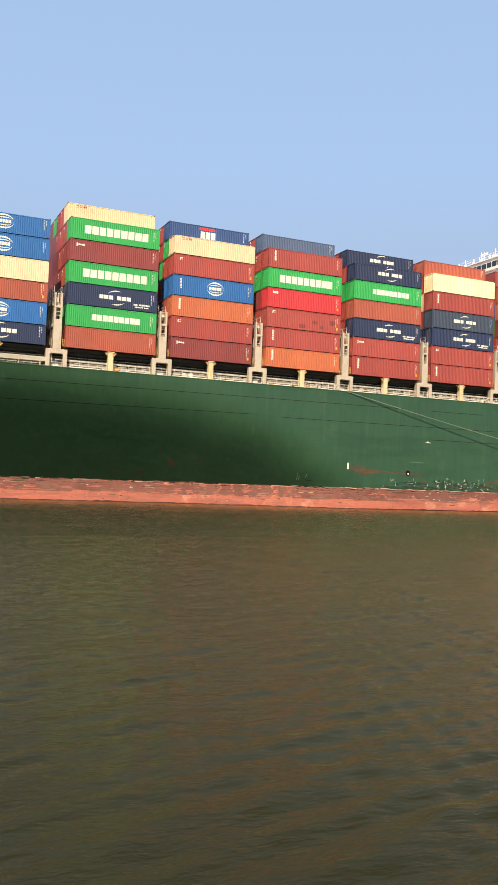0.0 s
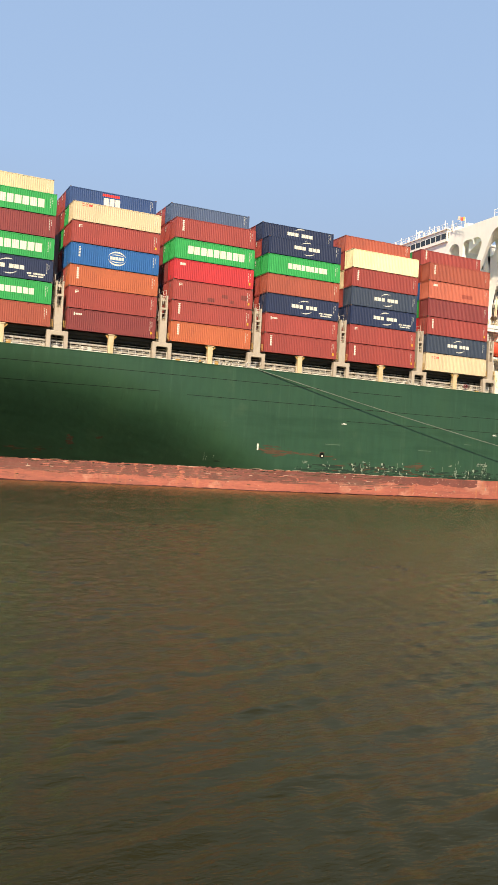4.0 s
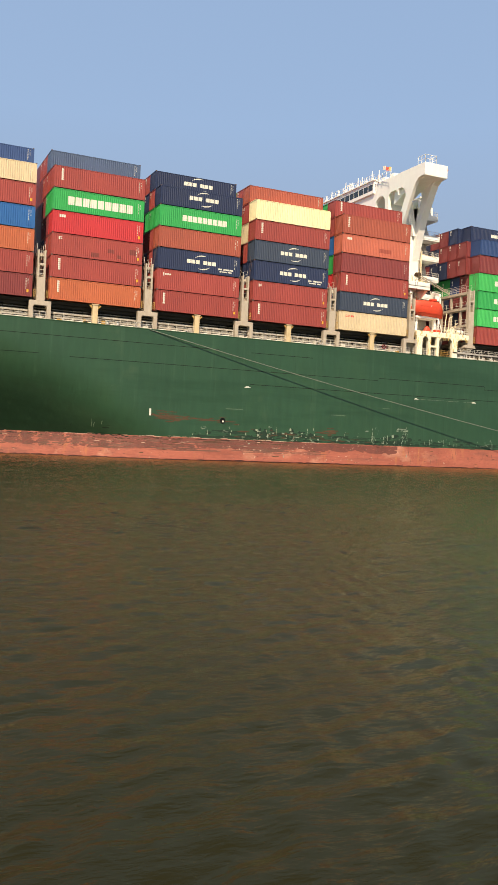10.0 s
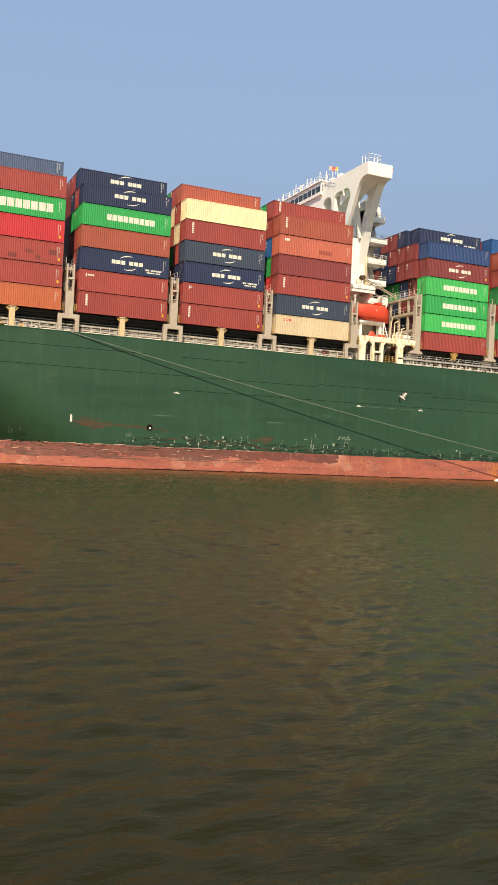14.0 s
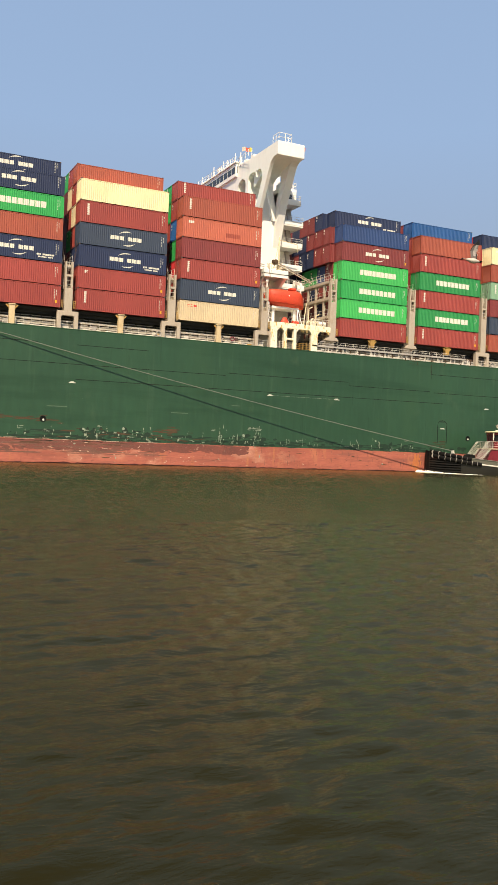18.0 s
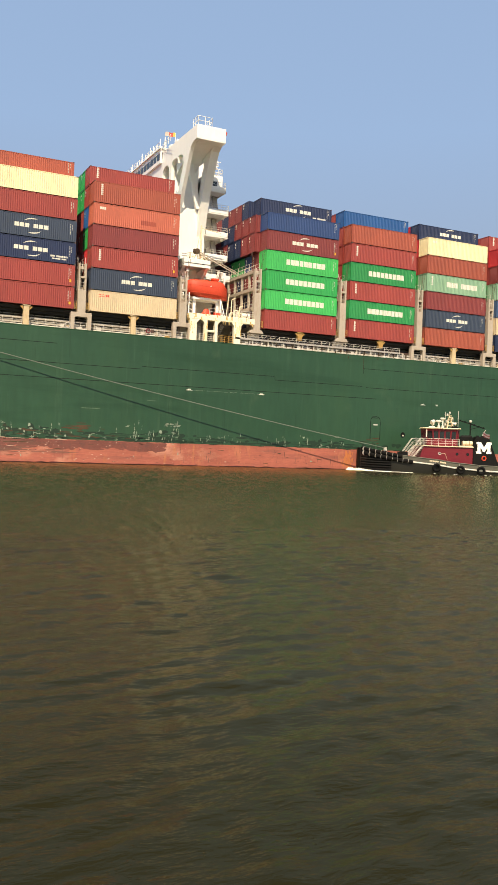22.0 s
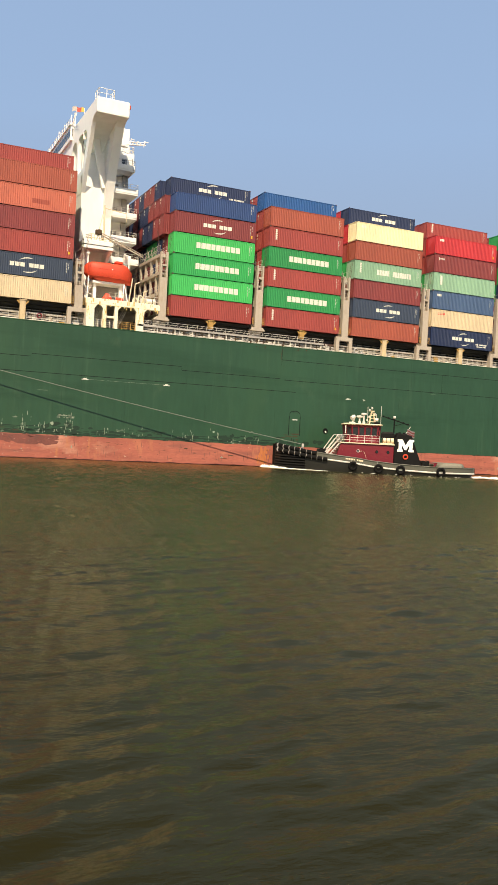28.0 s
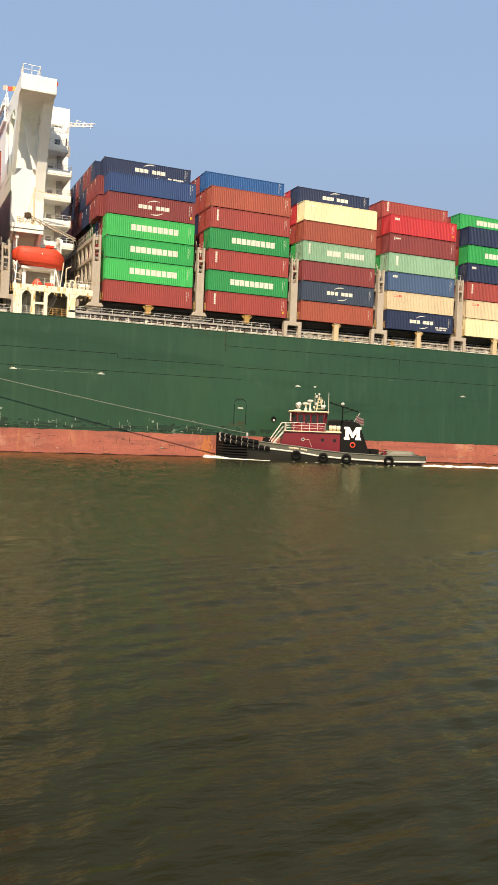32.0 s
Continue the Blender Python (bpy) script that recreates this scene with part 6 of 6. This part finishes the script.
    # wheelhouse
    def octagon(x0, x1, w, cut, z):
        return [(x0 + cut, -w, z), (x1 - cut * 0.4, -w, z), (x1, -w + cut * 0.4, z), (x1, w - cut * 0.4, z), (x1 - cut * 0.4, w, z), (x0 + cut, w, z), (x0, w - cut, z), (x0, -w + cut, z)]
    wheel = part("wheelhouse", Build().loft([octagon(9.95, 14.5, 2.3, 0.8, 4.3), octagon(9.95, 14.5, 2.3, 0.8, 5.4)]), TUG_RED, tug, "maroon wheelhouse", bevel=0.03)
    part("window_band", Build().loft([octagon(9.9, 14.45, 2.23, 0.8, 5.4), octagon(9.75, 14.55, 2.3, 0.8, 6.8)]), WINDOW, wheel, "dark wheelhouse glass")
    base, tops = octagon(9.88, 14.49, 2.26, 0.8, 5.38), octagon(9.73, 14.59, 2.33, 0.8, 6.82)
    for i in range(8):
        j = (i + 1) % 8
        n = 4 if i in (0, 4) else (3 if i == 6 else 1)
        for k in range(n):
            p, q = Vector(base[i]).lerp(Vector(base[j]), k / n), Vector(tops[i]).lerp(Vector(tops[j]), k / n)
            part("mullion", Build().tube(p, q, 0.12, 6), TUG_RED, wheel)
    part("eyebrow", Build().loft([octagon(9.72, 14.6, 2.34, 0.8, 6.5), octagon(9.68, 14.62, 2.37, 0.8, 6.83)]), TUG_RED, wheel, "maroon band over the windows")
    part("roof", Build().loft([octagon(9.5, 14.8, 2.6, 0.9, 6.83), octagon(9.4, 14.9, 2.7, 0.9, 6.93), octagon(9.55, 14.8, 2.55, 0.9, 7.05)]), TUG_CREAM, wheel, "cream roof")
    part("side_lamp", Build().tube((9.7, -2.0, 5.6), (9.7, -2.0, 6.7), 0.09, 8), RAIL_WHITE, wheel)
    # searchlight and two radar scanners on the roof
    lamp_ = part("searchlight_stand", Build().tube((10.75, -1.3, 6.95), (10.75, -1.3, 7.6), 0.12, 8).tube((10.2, -1.3, 7.15), (11.1, -1.3, 7.15), 0.1, 6), RAIL_WHITE, wheel, "white searchlight stand")
    part("searchlight", Build().tube((10.5, -1.45, 7.75), (11.0, -1.2, 8.05), 0.33, 14, 0.27).tube((10.8, -1.3, 7.45), (10.8, -1.3, 7.8), 0.2, 10), RAIL_WHITE, lamp_, "white searchlight drum")
    for x, h, r in ((11.75, 1.15, 0.34), (12.35, 1.55, 0.3)):
        s = part("scanner_post", Build().tube((x, -1.0, 6.95), (x, -1.0, 6.85 + h), 0.12, 8).box(x - 0.18, x + 0.18, -1.18, -0.82, 6.95, 7.4), RAIL_WHITE, wheel, "white radar post")
        part("scanner", Build().loft([[(x + r * 1.35 * math.cos(a) * c, -1.0 + r * math.sin(a) * c, 6.85 + h + d) for a in (2 * math.pi * i / 12 for i in range(12))] for c, d in ((0.4, -0.12), (1, -0.02), (1, 0.12), (0.75, 0.2), (0.3, 0.22))]), RAIL_WHITE, s, "rounded white scanner")
    b = Build()
    for x in (13.25, 14.15):
        for y in (-0.4, 0.4):
            b.tube((x, y, 7.0), (13.5 + 0.3 * (x > 13.5), y * 0.4, 8.7), 0.075, 6)
    for z, w in ((7.4, 0.55), (7.9, 0.45), (8.3, 0.4), (8.65, 0.3)):
        b.box(13.7 - w, 13.7 + w, -0.35, 0.35, z, z + 0.08)
    b.tube((13.6, 0, 8.6), (13.6, 0, 9.25), 0.06, 6).tube((13.15, 0, 8.95), (14.0, 0, 8.95), 0.05, 6)
    mast = part("mast", b, TUG_CREAM, wheel, "cream lattice mast")
    for x, z in ((13.2, 8.0), (14.2, 7.6), (13.25, 9.0), (14.0, 8.45), (13.6, 9.3), (12.95, 7.5)):
        part("mast_lamp", Build().tube((x, -0.2, z), (x, -0.2, z + 0.28), 0.13, 8), RAIL_WHITE, mast)
    part("dark_horn_box", Build().box(13.9, 14.7, -1.2, -0.3, 7.05, 7.35), TUG_BLACK, wheel)
    for x, y, z0, z1 in ((14.9, -0.3, 4.3, 9.7), (13.07, 0.4, 6.95, 9.6), (14.4, 0.8, 6.95, 8.6)):
        part("whip_antenna", Build().tube((x, y, z0), (x, y, z1), 0.035, 5), RAIL_WHITE, wheel)
    part("horn", Build().tube((13.9, -0.9, 7.8), (14.4, -0.9, 7.7), 0.12, 8, 0.25), RAIL_WHITE, wheel)
    # funnels
    for y0, y1 in ((-3.6, -2.2), (2.2, 3.6)):
        f = part("funnel", Build().prism([(16.4, 1.0), (16.4, 4.7), (16.8, 5.9), (17.8, 5.9), (18.85, 5.6), (20.2, 2.0), (20.5, 1.0)], "y", y0, y1), TUG_BLACK, tug, "black funnel casing", bevel=0.12)
        for px in (17.2, 17.9):
            part("exhaust_pipe", Build().tube((px, (y0 + y1) / 2, 5.5), (px, (y0 + y1) / 2, 6.05), 0.2, 10), TUG_BLACK, f)
        if y0 < 0:
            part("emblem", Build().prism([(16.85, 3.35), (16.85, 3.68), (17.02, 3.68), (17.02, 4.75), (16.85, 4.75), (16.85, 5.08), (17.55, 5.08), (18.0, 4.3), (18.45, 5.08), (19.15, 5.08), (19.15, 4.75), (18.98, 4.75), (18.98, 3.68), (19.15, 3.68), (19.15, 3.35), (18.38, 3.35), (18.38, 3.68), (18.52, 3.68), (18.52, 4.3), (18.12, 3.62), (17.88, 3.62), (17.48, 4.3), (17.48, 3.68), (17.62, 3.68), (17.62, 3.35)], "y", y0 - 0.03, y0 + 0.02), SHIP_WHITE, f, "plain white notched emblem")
            part("lifebuoy", Build().ring((18.05, y0 - 0.06, 2.66), (0, 1, 0), 0.3, 0.09, 18, 8), BOAT_ORANGE, f, "orange-red lifebuoy", smooth=True)
    for k in range(3):
        part("raft_canister", Build().tube((14.9 + 0.52 * k, -3.0, 4.82), (15.32 + 0.52 * k, -3.0, 4.82), 0.36, 12), TUG_CREAM, tug, "cream life raft canister", smooth=False)
    part("vent_cowl", Build().loft([[(14.75 + 1.75 * u, -2.3 + 0.55 * v, 5.15 + 0.9 * w) for u, v, w in ring] for ring in ([(0, 0, 0), (1, 0, 0), (1, 1, 0), (0, 1, 0)], [(0, 0, 0.7), (1, 0, 0.8), (1, 1, 0.8), (0, 1, 0.7)], [(0.15, 0.2, 0.95), (0.9, 0.2, 1), (0.9, 0.8, 1), (0.15, 0.8, 0.95)])]).box(14.9, 16.3, -2.2, -1.9, 4.3, 5.2), TUG_BLACK, tug, "black engine room vent")
    part("canister_rack", Build().box(14.5, 16.5, -3.3, -2.7, 4.3, 4.45), TUG_CREAM, tug)
    post = part("light_post", Build().tube((16.9, 0, 1.0), (16.9, 0, 8.0), 0.09, 8), TUG_BLACK, tug)
    part("arm", Build().tube((15.1, 0, 8.35), (19.1, 0, 7.2), 0.07, 6).tube((16.9, 0, 7.0), (18.2, 0, 7.4), 0.04, 5), TUG_BLACK, post, "black raking arm")
    for k in range(6):
        x = 15.3 + 0.72 * k
        part("arm_lamp", Build().box(x - 0.12, x + 0.12, -0.12, 0.12, 8.2 - 0.207 * k, 8.42 - 0.207 * k), TUG_BLACK, post)
    part("globe_lamp", Build().loft([[(16.9 + 0.24 * math.cos(a) * c, 0.24 * math.sin(a) * c, 8.22 + 0.24 * d) for a in (2 * math.pi * i / 10 for i in range(10))] for c, d in ((0.4, -0.9), (0.9, -0.4), (0.9, 0.4), (0.4, 0.9))]), RAIL_WHITE, post, smooth=True)
    staff = part("ensign_staff", Build().tube((18.2, -0.4, 5.4), (19.2, -0.4, 7.0), 0.04, 6), RAIL_WHITE, tug)
    for k in range(5):
        part("ensign_stripe", Build().loft([[(18.75 + 0.26 * i, -0.42 - 0.12 * math.sin(1.7 * i), 5.7 + 0.19 * k - 0.1 * i + u + 0.05 * math.sin(2 * i)) for u in (0, 0.19)] for i in range(5)], closed=False), ENSIGN_RED if k % 2 else ENSIGN_WHITE, staff, "faded red stripe" if k % 2 else "faded white stripe")
    # after deck
    part("after_deck", Build().loft([[(22.4 + 1.1 * t, -4.1 + 0.4 * t, z), (26.2 - 0.3 * t, -3.6 + 0.3 * t, z), (27.0 - 0.5 * t, -1.8, z), (27.0 - 0.5 * t, 1.8, z), (26.2 - 0.3 * t, 3.6 - 0.3 * t, z), (22.4 + 1.1 * t, 4.1 - 0.4 * t, z)] for t, z in ((0, 0.9), (0.45, 1.75), (1, 2.05))]), TUG_DECK, tug, "grey raised after deck", bevel=0.1)
    w = part("towing_winch", Build().tube((21.3, -1.6, 1.6), (21.3, 1.6, 1.6), 0.5, 14).box(20.8, 21.8, -1.9, -1.6, 0.8, 2.2).box(20.8, 21.8, 1.6, 1.9, 0.8, 2.2), TUG_BLACK, tug, "dark towing winch")
    part("winch_frame", Build().prism([(21.9, 0.9), (22.2, 0.9), (22.9, 2.0), (22.6, 2.0)], "y", -2.2, -2.0).box(21.8, 22.9, -2.2, 2.2, 1.9, 2.02), TUG_RED, w)
    part("bitt", Build().tube((3.9, -0.5, 2.0), (3.9, -0.5, 3.8), 0.13, 10).tube((3.9, 0.5, 2.0), (3.9, 0.5, 3.8), 0.13, 10).tube((3.9, -0.9, 3.4), (3.9, 0.9, 3.4), 0.1, 8), RAIL_WHITE, tug, "white bow bitt")
    part("bow_winch", Build().tube((6.6, -1.2, 2.7), (6.6, 1.2, 2.7), 0.6, 14).box(6.1, 7.1, -1.5, -1.2, 1.6, 3.2).box(6.1, 7.1, 1.2, 1.5, 1.6, 3.2), TUG_BLACK, tug, "black bow winch")
    return tug


tugboat()


def lines_and_foam():
    rope = thing("towline", 0, 0, 0, "pale rope from the ship's deck edge to the tug's bow", "rope")
    p, q = Vector((-55.3, -0.06, 17.72)), Vector((19.8, -3.1, 3.7))
    pts = [p.lerp(q, i / 40) - Vector((0, 0, 0.55 * 4 * (i / 40) * (1 - i / 40))) for i in range(41)]
    b = Build()
    for a, c in zip(pts, pts[1:]):
        b.tube(a, c, 0.054, 6)
    part("rope_strand", b, ROPE_PALE, rope)
    rng = random.Random(5)

    def patch(b, x, y, rx, ry, h):
        n = 9
        k = len(b.v)
        b.v.append((x, y, h))
        for i in range(n):
            a = 2 * math.pi * i / n
            r = 0.6 + 0.6 * rng.random()
            b.v.append((x + rx * r * math.cos(a), y + ry * r * math.sin(a), -0.02))
        b.f += [(k, k + 1 + i, k + 1 + (i + 1) % n) for i in range(n)]
    bow = Build()
    for i in range(150):
        u = rng.random()
        x = -1.6 + 9 * u ** 1.9
        w = curve(TUG_HALF, max(0, x)) if x > 0 else 1.4 + 0.5 * x
        patch(bow, x, -w - 0.2 - 0.5 * rng.random() * (1 - u), 0.34 - 0.2 * u, 0.22, 0.2 * (1 - u) + 0.03)
    for i in range(70):
        u = rng.random()
        x = -1.9 + 3.4 * u
        patch(bow, x, -(curve(TUG_HALF, x) if x > 0 else max(0.5, 1.4 + 0.5 * x)) - 0.1 - 0.25 * rng.random(), 0.28, 0.2, (0.16 + 0.22 * rng.random()) * min(1.0, 1.6 - 1.2 * u))
    for i in range(14):
        patch(bow, 10 + 16 * rng.random(), -5.7 - 0.3 * rng.random(), 0.22, 0.07, 0.015)
    wake = Build()
    for i in range(130):
        u = rng.random()
        patch(wake, 27.6 + 15 * u, -0.5 + 1.5 * u * rng.random() + rng.gauss(0, 1.8), 0.5, 0.3, 0.06 + 0.08 * rng.random())
    for name, bb, text in (("bow_wave", bow, "white foam of the tug's bow wave"), ("wake", wake, "white wash behind the tug")):
        me = bb.mesh(name, FOAM)
        ob = new(name, me)
        ob.matrix_basis = pose(SHIP_X + TUG_AT[0], SHIP_Y + TUG_AT[1], 0.22, 0, 0, TUG_AT[2])
        RIDERS.append(ob)
        tagged(ob, text, "foam", kind="stuff")


lines_and_foam()

# ---- gulls ----
GULL_WHITE = material("gull_white_plumage", (0.52, 0.48, 0.43), 0.85, vary=0.12, grain=14)
GULL_GREY = material("gull_brown_grey_plumage", (0.18, 0.16, 0.155), 0.85, vary=0.4, grain=16)
GULL_PALE = material("gull_pale_underwing", (0.44, 0.40, 0.39), 0.85, vary=0.25, grain=14)
GULL_DARK = material("gull_dark_feathers", (0.022, 0.020, 0.020), 0.8, vary=0.3, grain=20)
BEAK = material("gull_beak", (0.35, 0.22, 0.10), 0.5)


def gull(label):
    """A gull that flies towards -x; returns it with its inner and outer wings."""
    bird = tagged(new("gull"), label, "bird")
    prof = [(-0.235, 0.010), (-0.222, 0.028), (-0.19, 0.040), (-0.15, 0.044), (-0.10, 0.060), (-0.02, 0.076), (0.06, 0.068), (0.13, 0.048), (0.19, 0.03), (0.23, 0.016)]
    part("body", Build().loft([[(x, r * math.cos(a), 0.95 * r * math.sin(a) + (0.014 if x < -0.14 else 0)) for a in (2 * math.pi * i / 14 for i in range(14))] for x, r in prof]), GULL_WHITE, bird, smooth=True)
    part("beak", Build().loft([[(x, r * math.cos(a), 0.012 - 0.004 * (i_ == 2) + r * 0.8 * math.sin(a)) for a in (2 * math.pi * i / 6 for i in range(6))] for i_, (x, r) in enumerate(((-0.228, 0.012), (-0.255, 0.009), (-0.275, 0.003)))]), BEAK, bird)
    for s in (-1, 1):
        part("eye", Build().ring((-0.207, s * 0.034, 0.025), (0, 1, 0), 0.003, 0.005, 8, 5), GULL_DARK, bird)
    part("tail", Build().loft([[(x, -w, 0.002), (x, 0, 0.012), (x, w, 0.002), (x, 0, -0.006)] for x, w in ((0.15, 0.022), (0.20, 0.030), (0.26, 0.044), (0.29, 0.05), (0.295, 0.045))]), GULL_DARK, bird, "short dark tail")

    def lead(y):        # leading edge along the wing
        return -0.085 - 0.30 * y if y < 0.2 else -0.145 + 1.2 * (y - 0.2) ** 1.6

    def trail(y):       # trailing edge along the wing
        return 0.135 - 0.25 * y if y < 0.2 else 0.085 + 0.08 * (y - 0.2) - 0.6 * max(0, y - 0.42) ** 2

    wings = []
    for s in (-1, 1):
        def span(y0, y1, a=0.0, b=1.0, t=0.016, n=8, base=0.0):
            rings = []
            for i in range(n + 1):
                y = y0 + (y1 - y0) * i / n
                l, r = lead(y), max(lead(y) + 0.004, trail(y))
                x0, x1 = l + (r - l) * a, l + (r - l) * b
                h = t * (1 - 0.8 * y / 0.52)
                rings.append([(x0, s * (y - base), 0), (x0 + 0.3 * (x1 - x0), s * (y - base), h), (x1, s * (y - base), 0), (x0 + 0.3 * (x1 - x0), s * (y - base), -0.35 * h)])
            return Build().loft(rings)
        def quill(root, tip, wide, z):
            """One feather from root to tip, both (x, span)."""
            (xr, yr), (xt, yt) = root, tip
            d = Vector((xt - xr, yt - yr)).normalized() * wide
            side = Vector((-d.y, d.x))
            outline = [(xr - side.x * 0.6, yr - side.y * 0.6), (xr + side.x * 0.6, yr + side.y * 0.6), (xt + side.x - 2 * d.x, yt + side.y - 2 * d.y), (xt, yt), (xt - side.x - 2 * d.x, yt - side.y - 2 * d.y)]
            return Build().prism([(x, s * y) for x, y in outline], "z", z, z + 0.0025)
        w = part("wing", span(0.0, 0.2, 0.0, 0.50), GULL_GREY, bird, "mottled brown-grey wing")
        w.location = (-0.02, s * 0.045, 0.035)
        part("secondaries", span(0.0, 0.2, 0.36, 0.93, 0.010), GULL_PALE, w, "paler band of wing feathers")
        part("armpit", span(0.0, 0.075, 0.3, 0.95, 0.018), GULL_GREY, w)
        for k in range(9):
            y = 0.012 + 0.0225 * k
            part("feather", quill((trail(y) - 0.045, y), (trail(y) + 0.016 - 0.006 * (k % 3), y + 0.004), 0.012, -0.002 + 0.001 * (k % 2)), GULL_DARK if k < 6 else GULL_GREY, w)
        o = part("outer_wing", span(0.2, 0.40, 0.0, 0.52, base=0.2), GULL_GREY, w, "mottled outer wing")
        o.location = (0, s * 0.2, 0)
        part("inner_primaries", span(0.2, 0.385, 0.36, 0.95, 0.010, base=0.2), GULL_PALE, o, "paler band of wing feathers")
        part("leading_edge", span(0.2, 0.46, -0.02, 0.16, 0.020, base=0.2), GULL_DARK, o)
        for k in range(6):
            y = 0.205 + 0.03 * k
            part("feather", quill((trail(y) - 0.05, y - 0.2), (trail(y) + 0.010, y - 0.19), 0.013, -0.002 + 0.001 * (k % 2)), GULL_PALE if k < 3 else GULL_GREY, o)
        for k, (tx, ty) in enumerate(((0.062, 0.535), (0.092, 0.512), (0.110, 0.482), (0.118, 0.452), (0.119, 0.424), (0.114, 0.398))):
            part("primary", quill((lead(0.33) + 0.012 + 0.010 * k, 0.12 - 0.006 * k), (tx, ty - 0.2), 0.0125, -0.003 + 0.0012 * k), GULL_DARK, o, "dark primary feather")
        wings.append((w, o, s))
    for ob in bird.children_recursive:
        ob.data.transform(Matrix.Scale(0.87, 4))
        ob.location *= 0.87
    return bird, wings


near_gull, near_wings = gull("white and grey-brown gull flying close by")
far_gull, far_wings = gull("dark-winged gull wheeling before the ship")
small_gull, small_wings = gull("small distant gull climbing before the green hull")

GULL_ROWS = [  # seconds, place, bank, climb, heading turn, wing lift
    (0.0, 13.3, 7.2, 5.2, 0, 0, 0, 10), (1.6, 6.1, 6.86, 6.0, -20, 6, 8, 0), (1.7, 5.65, 6.84, 6.22, -25, 6, 8, -20), (1.8, 5.24, 6.81, 6.42, -25, 6, 8, -32),
    (1.9, 4.82, 6.78, 6.53, -30, 4, 8, 30), (2.0, 4.36, 6.72, 6.60, -30, 0, 16, 28), (2.1, 3.87, 6.70, 6.73, -28, 0, 8, -35), (2.2, 3.43, 6.67, 6.84, -28, 0, -10, 46),
    (2.3, 3.02, 6.65, 6.90, -28, 0, -10, 60), (2.4, 2.45, 6.67, 6.92, -28, 0, 4, -35), (2.5, 1.95, 6.70, 6.95, -30, 0, 4, 5), (2.6, 1.50, 6.72, 6.92, -30, 0, 4, 50),
    (2.7, 1.07, 6.73, 6.88, -26, 0, 4, -38), (2.8, 0.66, 6.72, 6.80, -26, 0, 4, 5), (3.2, -1.1, 6.8, 6.7, -5, 0, 4, 20), (32.0, -125.0, 16.0, 18.0, 0, 0, 0, 10)]
SOARING_ROWS = [
    (0.0, 150.0, 30.0, 10.0, 0, 0, 0, 10), (12.6, 38.5, 40.0, 4.0, 0, 0, 0, 15), (13.2, 32.47, 40.0, 4.64, -20, 8, 0, 20), (13.4, 30.72, 40.0, 5.0, -30, 10, 0, -10),
    (13.6, 29.23, 40.0, 5.35, -55, 14, -10, 35), (13.8, 28.2, 40.0, 5.95, -65, 25, -15, 40), (13.9, 27.65, 40.0, 6.4, -45, 30, -20, -10), (14.0, 27.22, 40.1, 6.9, -70, 35, -30, 40),
    (14.1, 27.1, 40.3, 7.25, -60, 35, -40, 0), (14.2, 26.98, 40.6, 7.75, -50, 35, -55, 35), (14.3, 27.05, 40.9, 8.1, -50, 25, -80, -20), (14.4, 27.3, 41.2, 8.35, -50, 15, -100, 40),
    (14.7, 28.3, 42.0, 8.7, -45, 5, -125, 10), (15.2, 29.6, 42.5, 9.0, -40, 0, -145, 20), (15.9, 30.0, 41.5, 8.7, -35, -5, -170, 0), (16.3, 29.8, 40.6, 8.3, -25, -8, -185, 25),
    (16.5, 30.84, 40.0, 7.96, -20, -10, -190, 30), (16.6, 31.7, 39.5, 7.75, -20, -8, -190, -10), (16.9, 36.5, 38.0, 7.2, -10, 0, -190, 20), (32.0, 190.0, 10.0, 12.0, 0, 0, -190, 10)]
FAR_ROWS = [
    (0.0, 72.0, 4.0, 12.0, 0, 0, 0, 10), (17.8, 14.6, 16.0, 8.6, -20, 0, 5, 30), (18.0, 13.72, 16.55, 8.36, -28, 0, 0, 52), (18.1, 13.32, 16.85, 8.45, -40, 0, 5, 20), (18.3, 12.56, 17.4, 8.6, -65, 0, 10, 0),
    (18.5, 11.98, 17.84, 8.46, -65, 0, -10, 20), (18.7, 11.52, 18.3, 8.35, -62, 0, -35, 5), (18.9, 11.42, 18.84, 8.24, -60, 0, -65, 42), (19.1, 11.6, 19.35, 8.14, -55, -4, -95, 34),
    (19.3, 12.05, 19.7, 8.05, -55, -8, -115, 5), (19.6, 13.4, 20.0, 7.55, -50, -12, -135, 10), (19.9, 15.3, 19.9, 6.8, -40, -12, -160, 25), (20.2, 17.6, 19.4, 5.9, -20, -8, -185, -10), (20.6, 20.8, 18.3, 5.0, -10, 0, -200, 15),
    (24.0, 45.0, 6.0, 6.0, 0, 4, -200, 10), (32.0, 95.0, -20.0, 12.0, 0, 4, -200, 10)]


def fly(bird, wings, rows):
    walk(bird, [(t, pose(x, y, z, bank, climb, turn)) for t, x, y, z, bank, climb, turn, _ in rows])
    for w, o, s in wings:
        walk(w, [(t, pose(*w.location, s * lift, 0, 0)) for t, *_, lift in rows])
        walk(o, [(t, pose(*o.location, -s * lift * 0.2, 0, 0)) for t, *_, lift in rows])


def motions():
    """All that moves: the ship with its load and its tug glide past, the gulls fly, the river drifts."""
    for ob in RIDERS:
        m = ob.matrix_basis.copy()
        walk(ob, [(0.0, m), (32.0, Matrix.Translation((-SPEED * 32, 0, 0)) @ m)])
    fly(near_gull, near_wings, GULL_ROWS)
    fly(far_gull, far_wings, FAR_ROWS)
    fly(small_gull, small_wings, SOARING_ROWS)
    walk(water, [(0.0, pose(0, 0, 0.18)), (32.0, pose(*DRIFT, 0.18))])


motions()
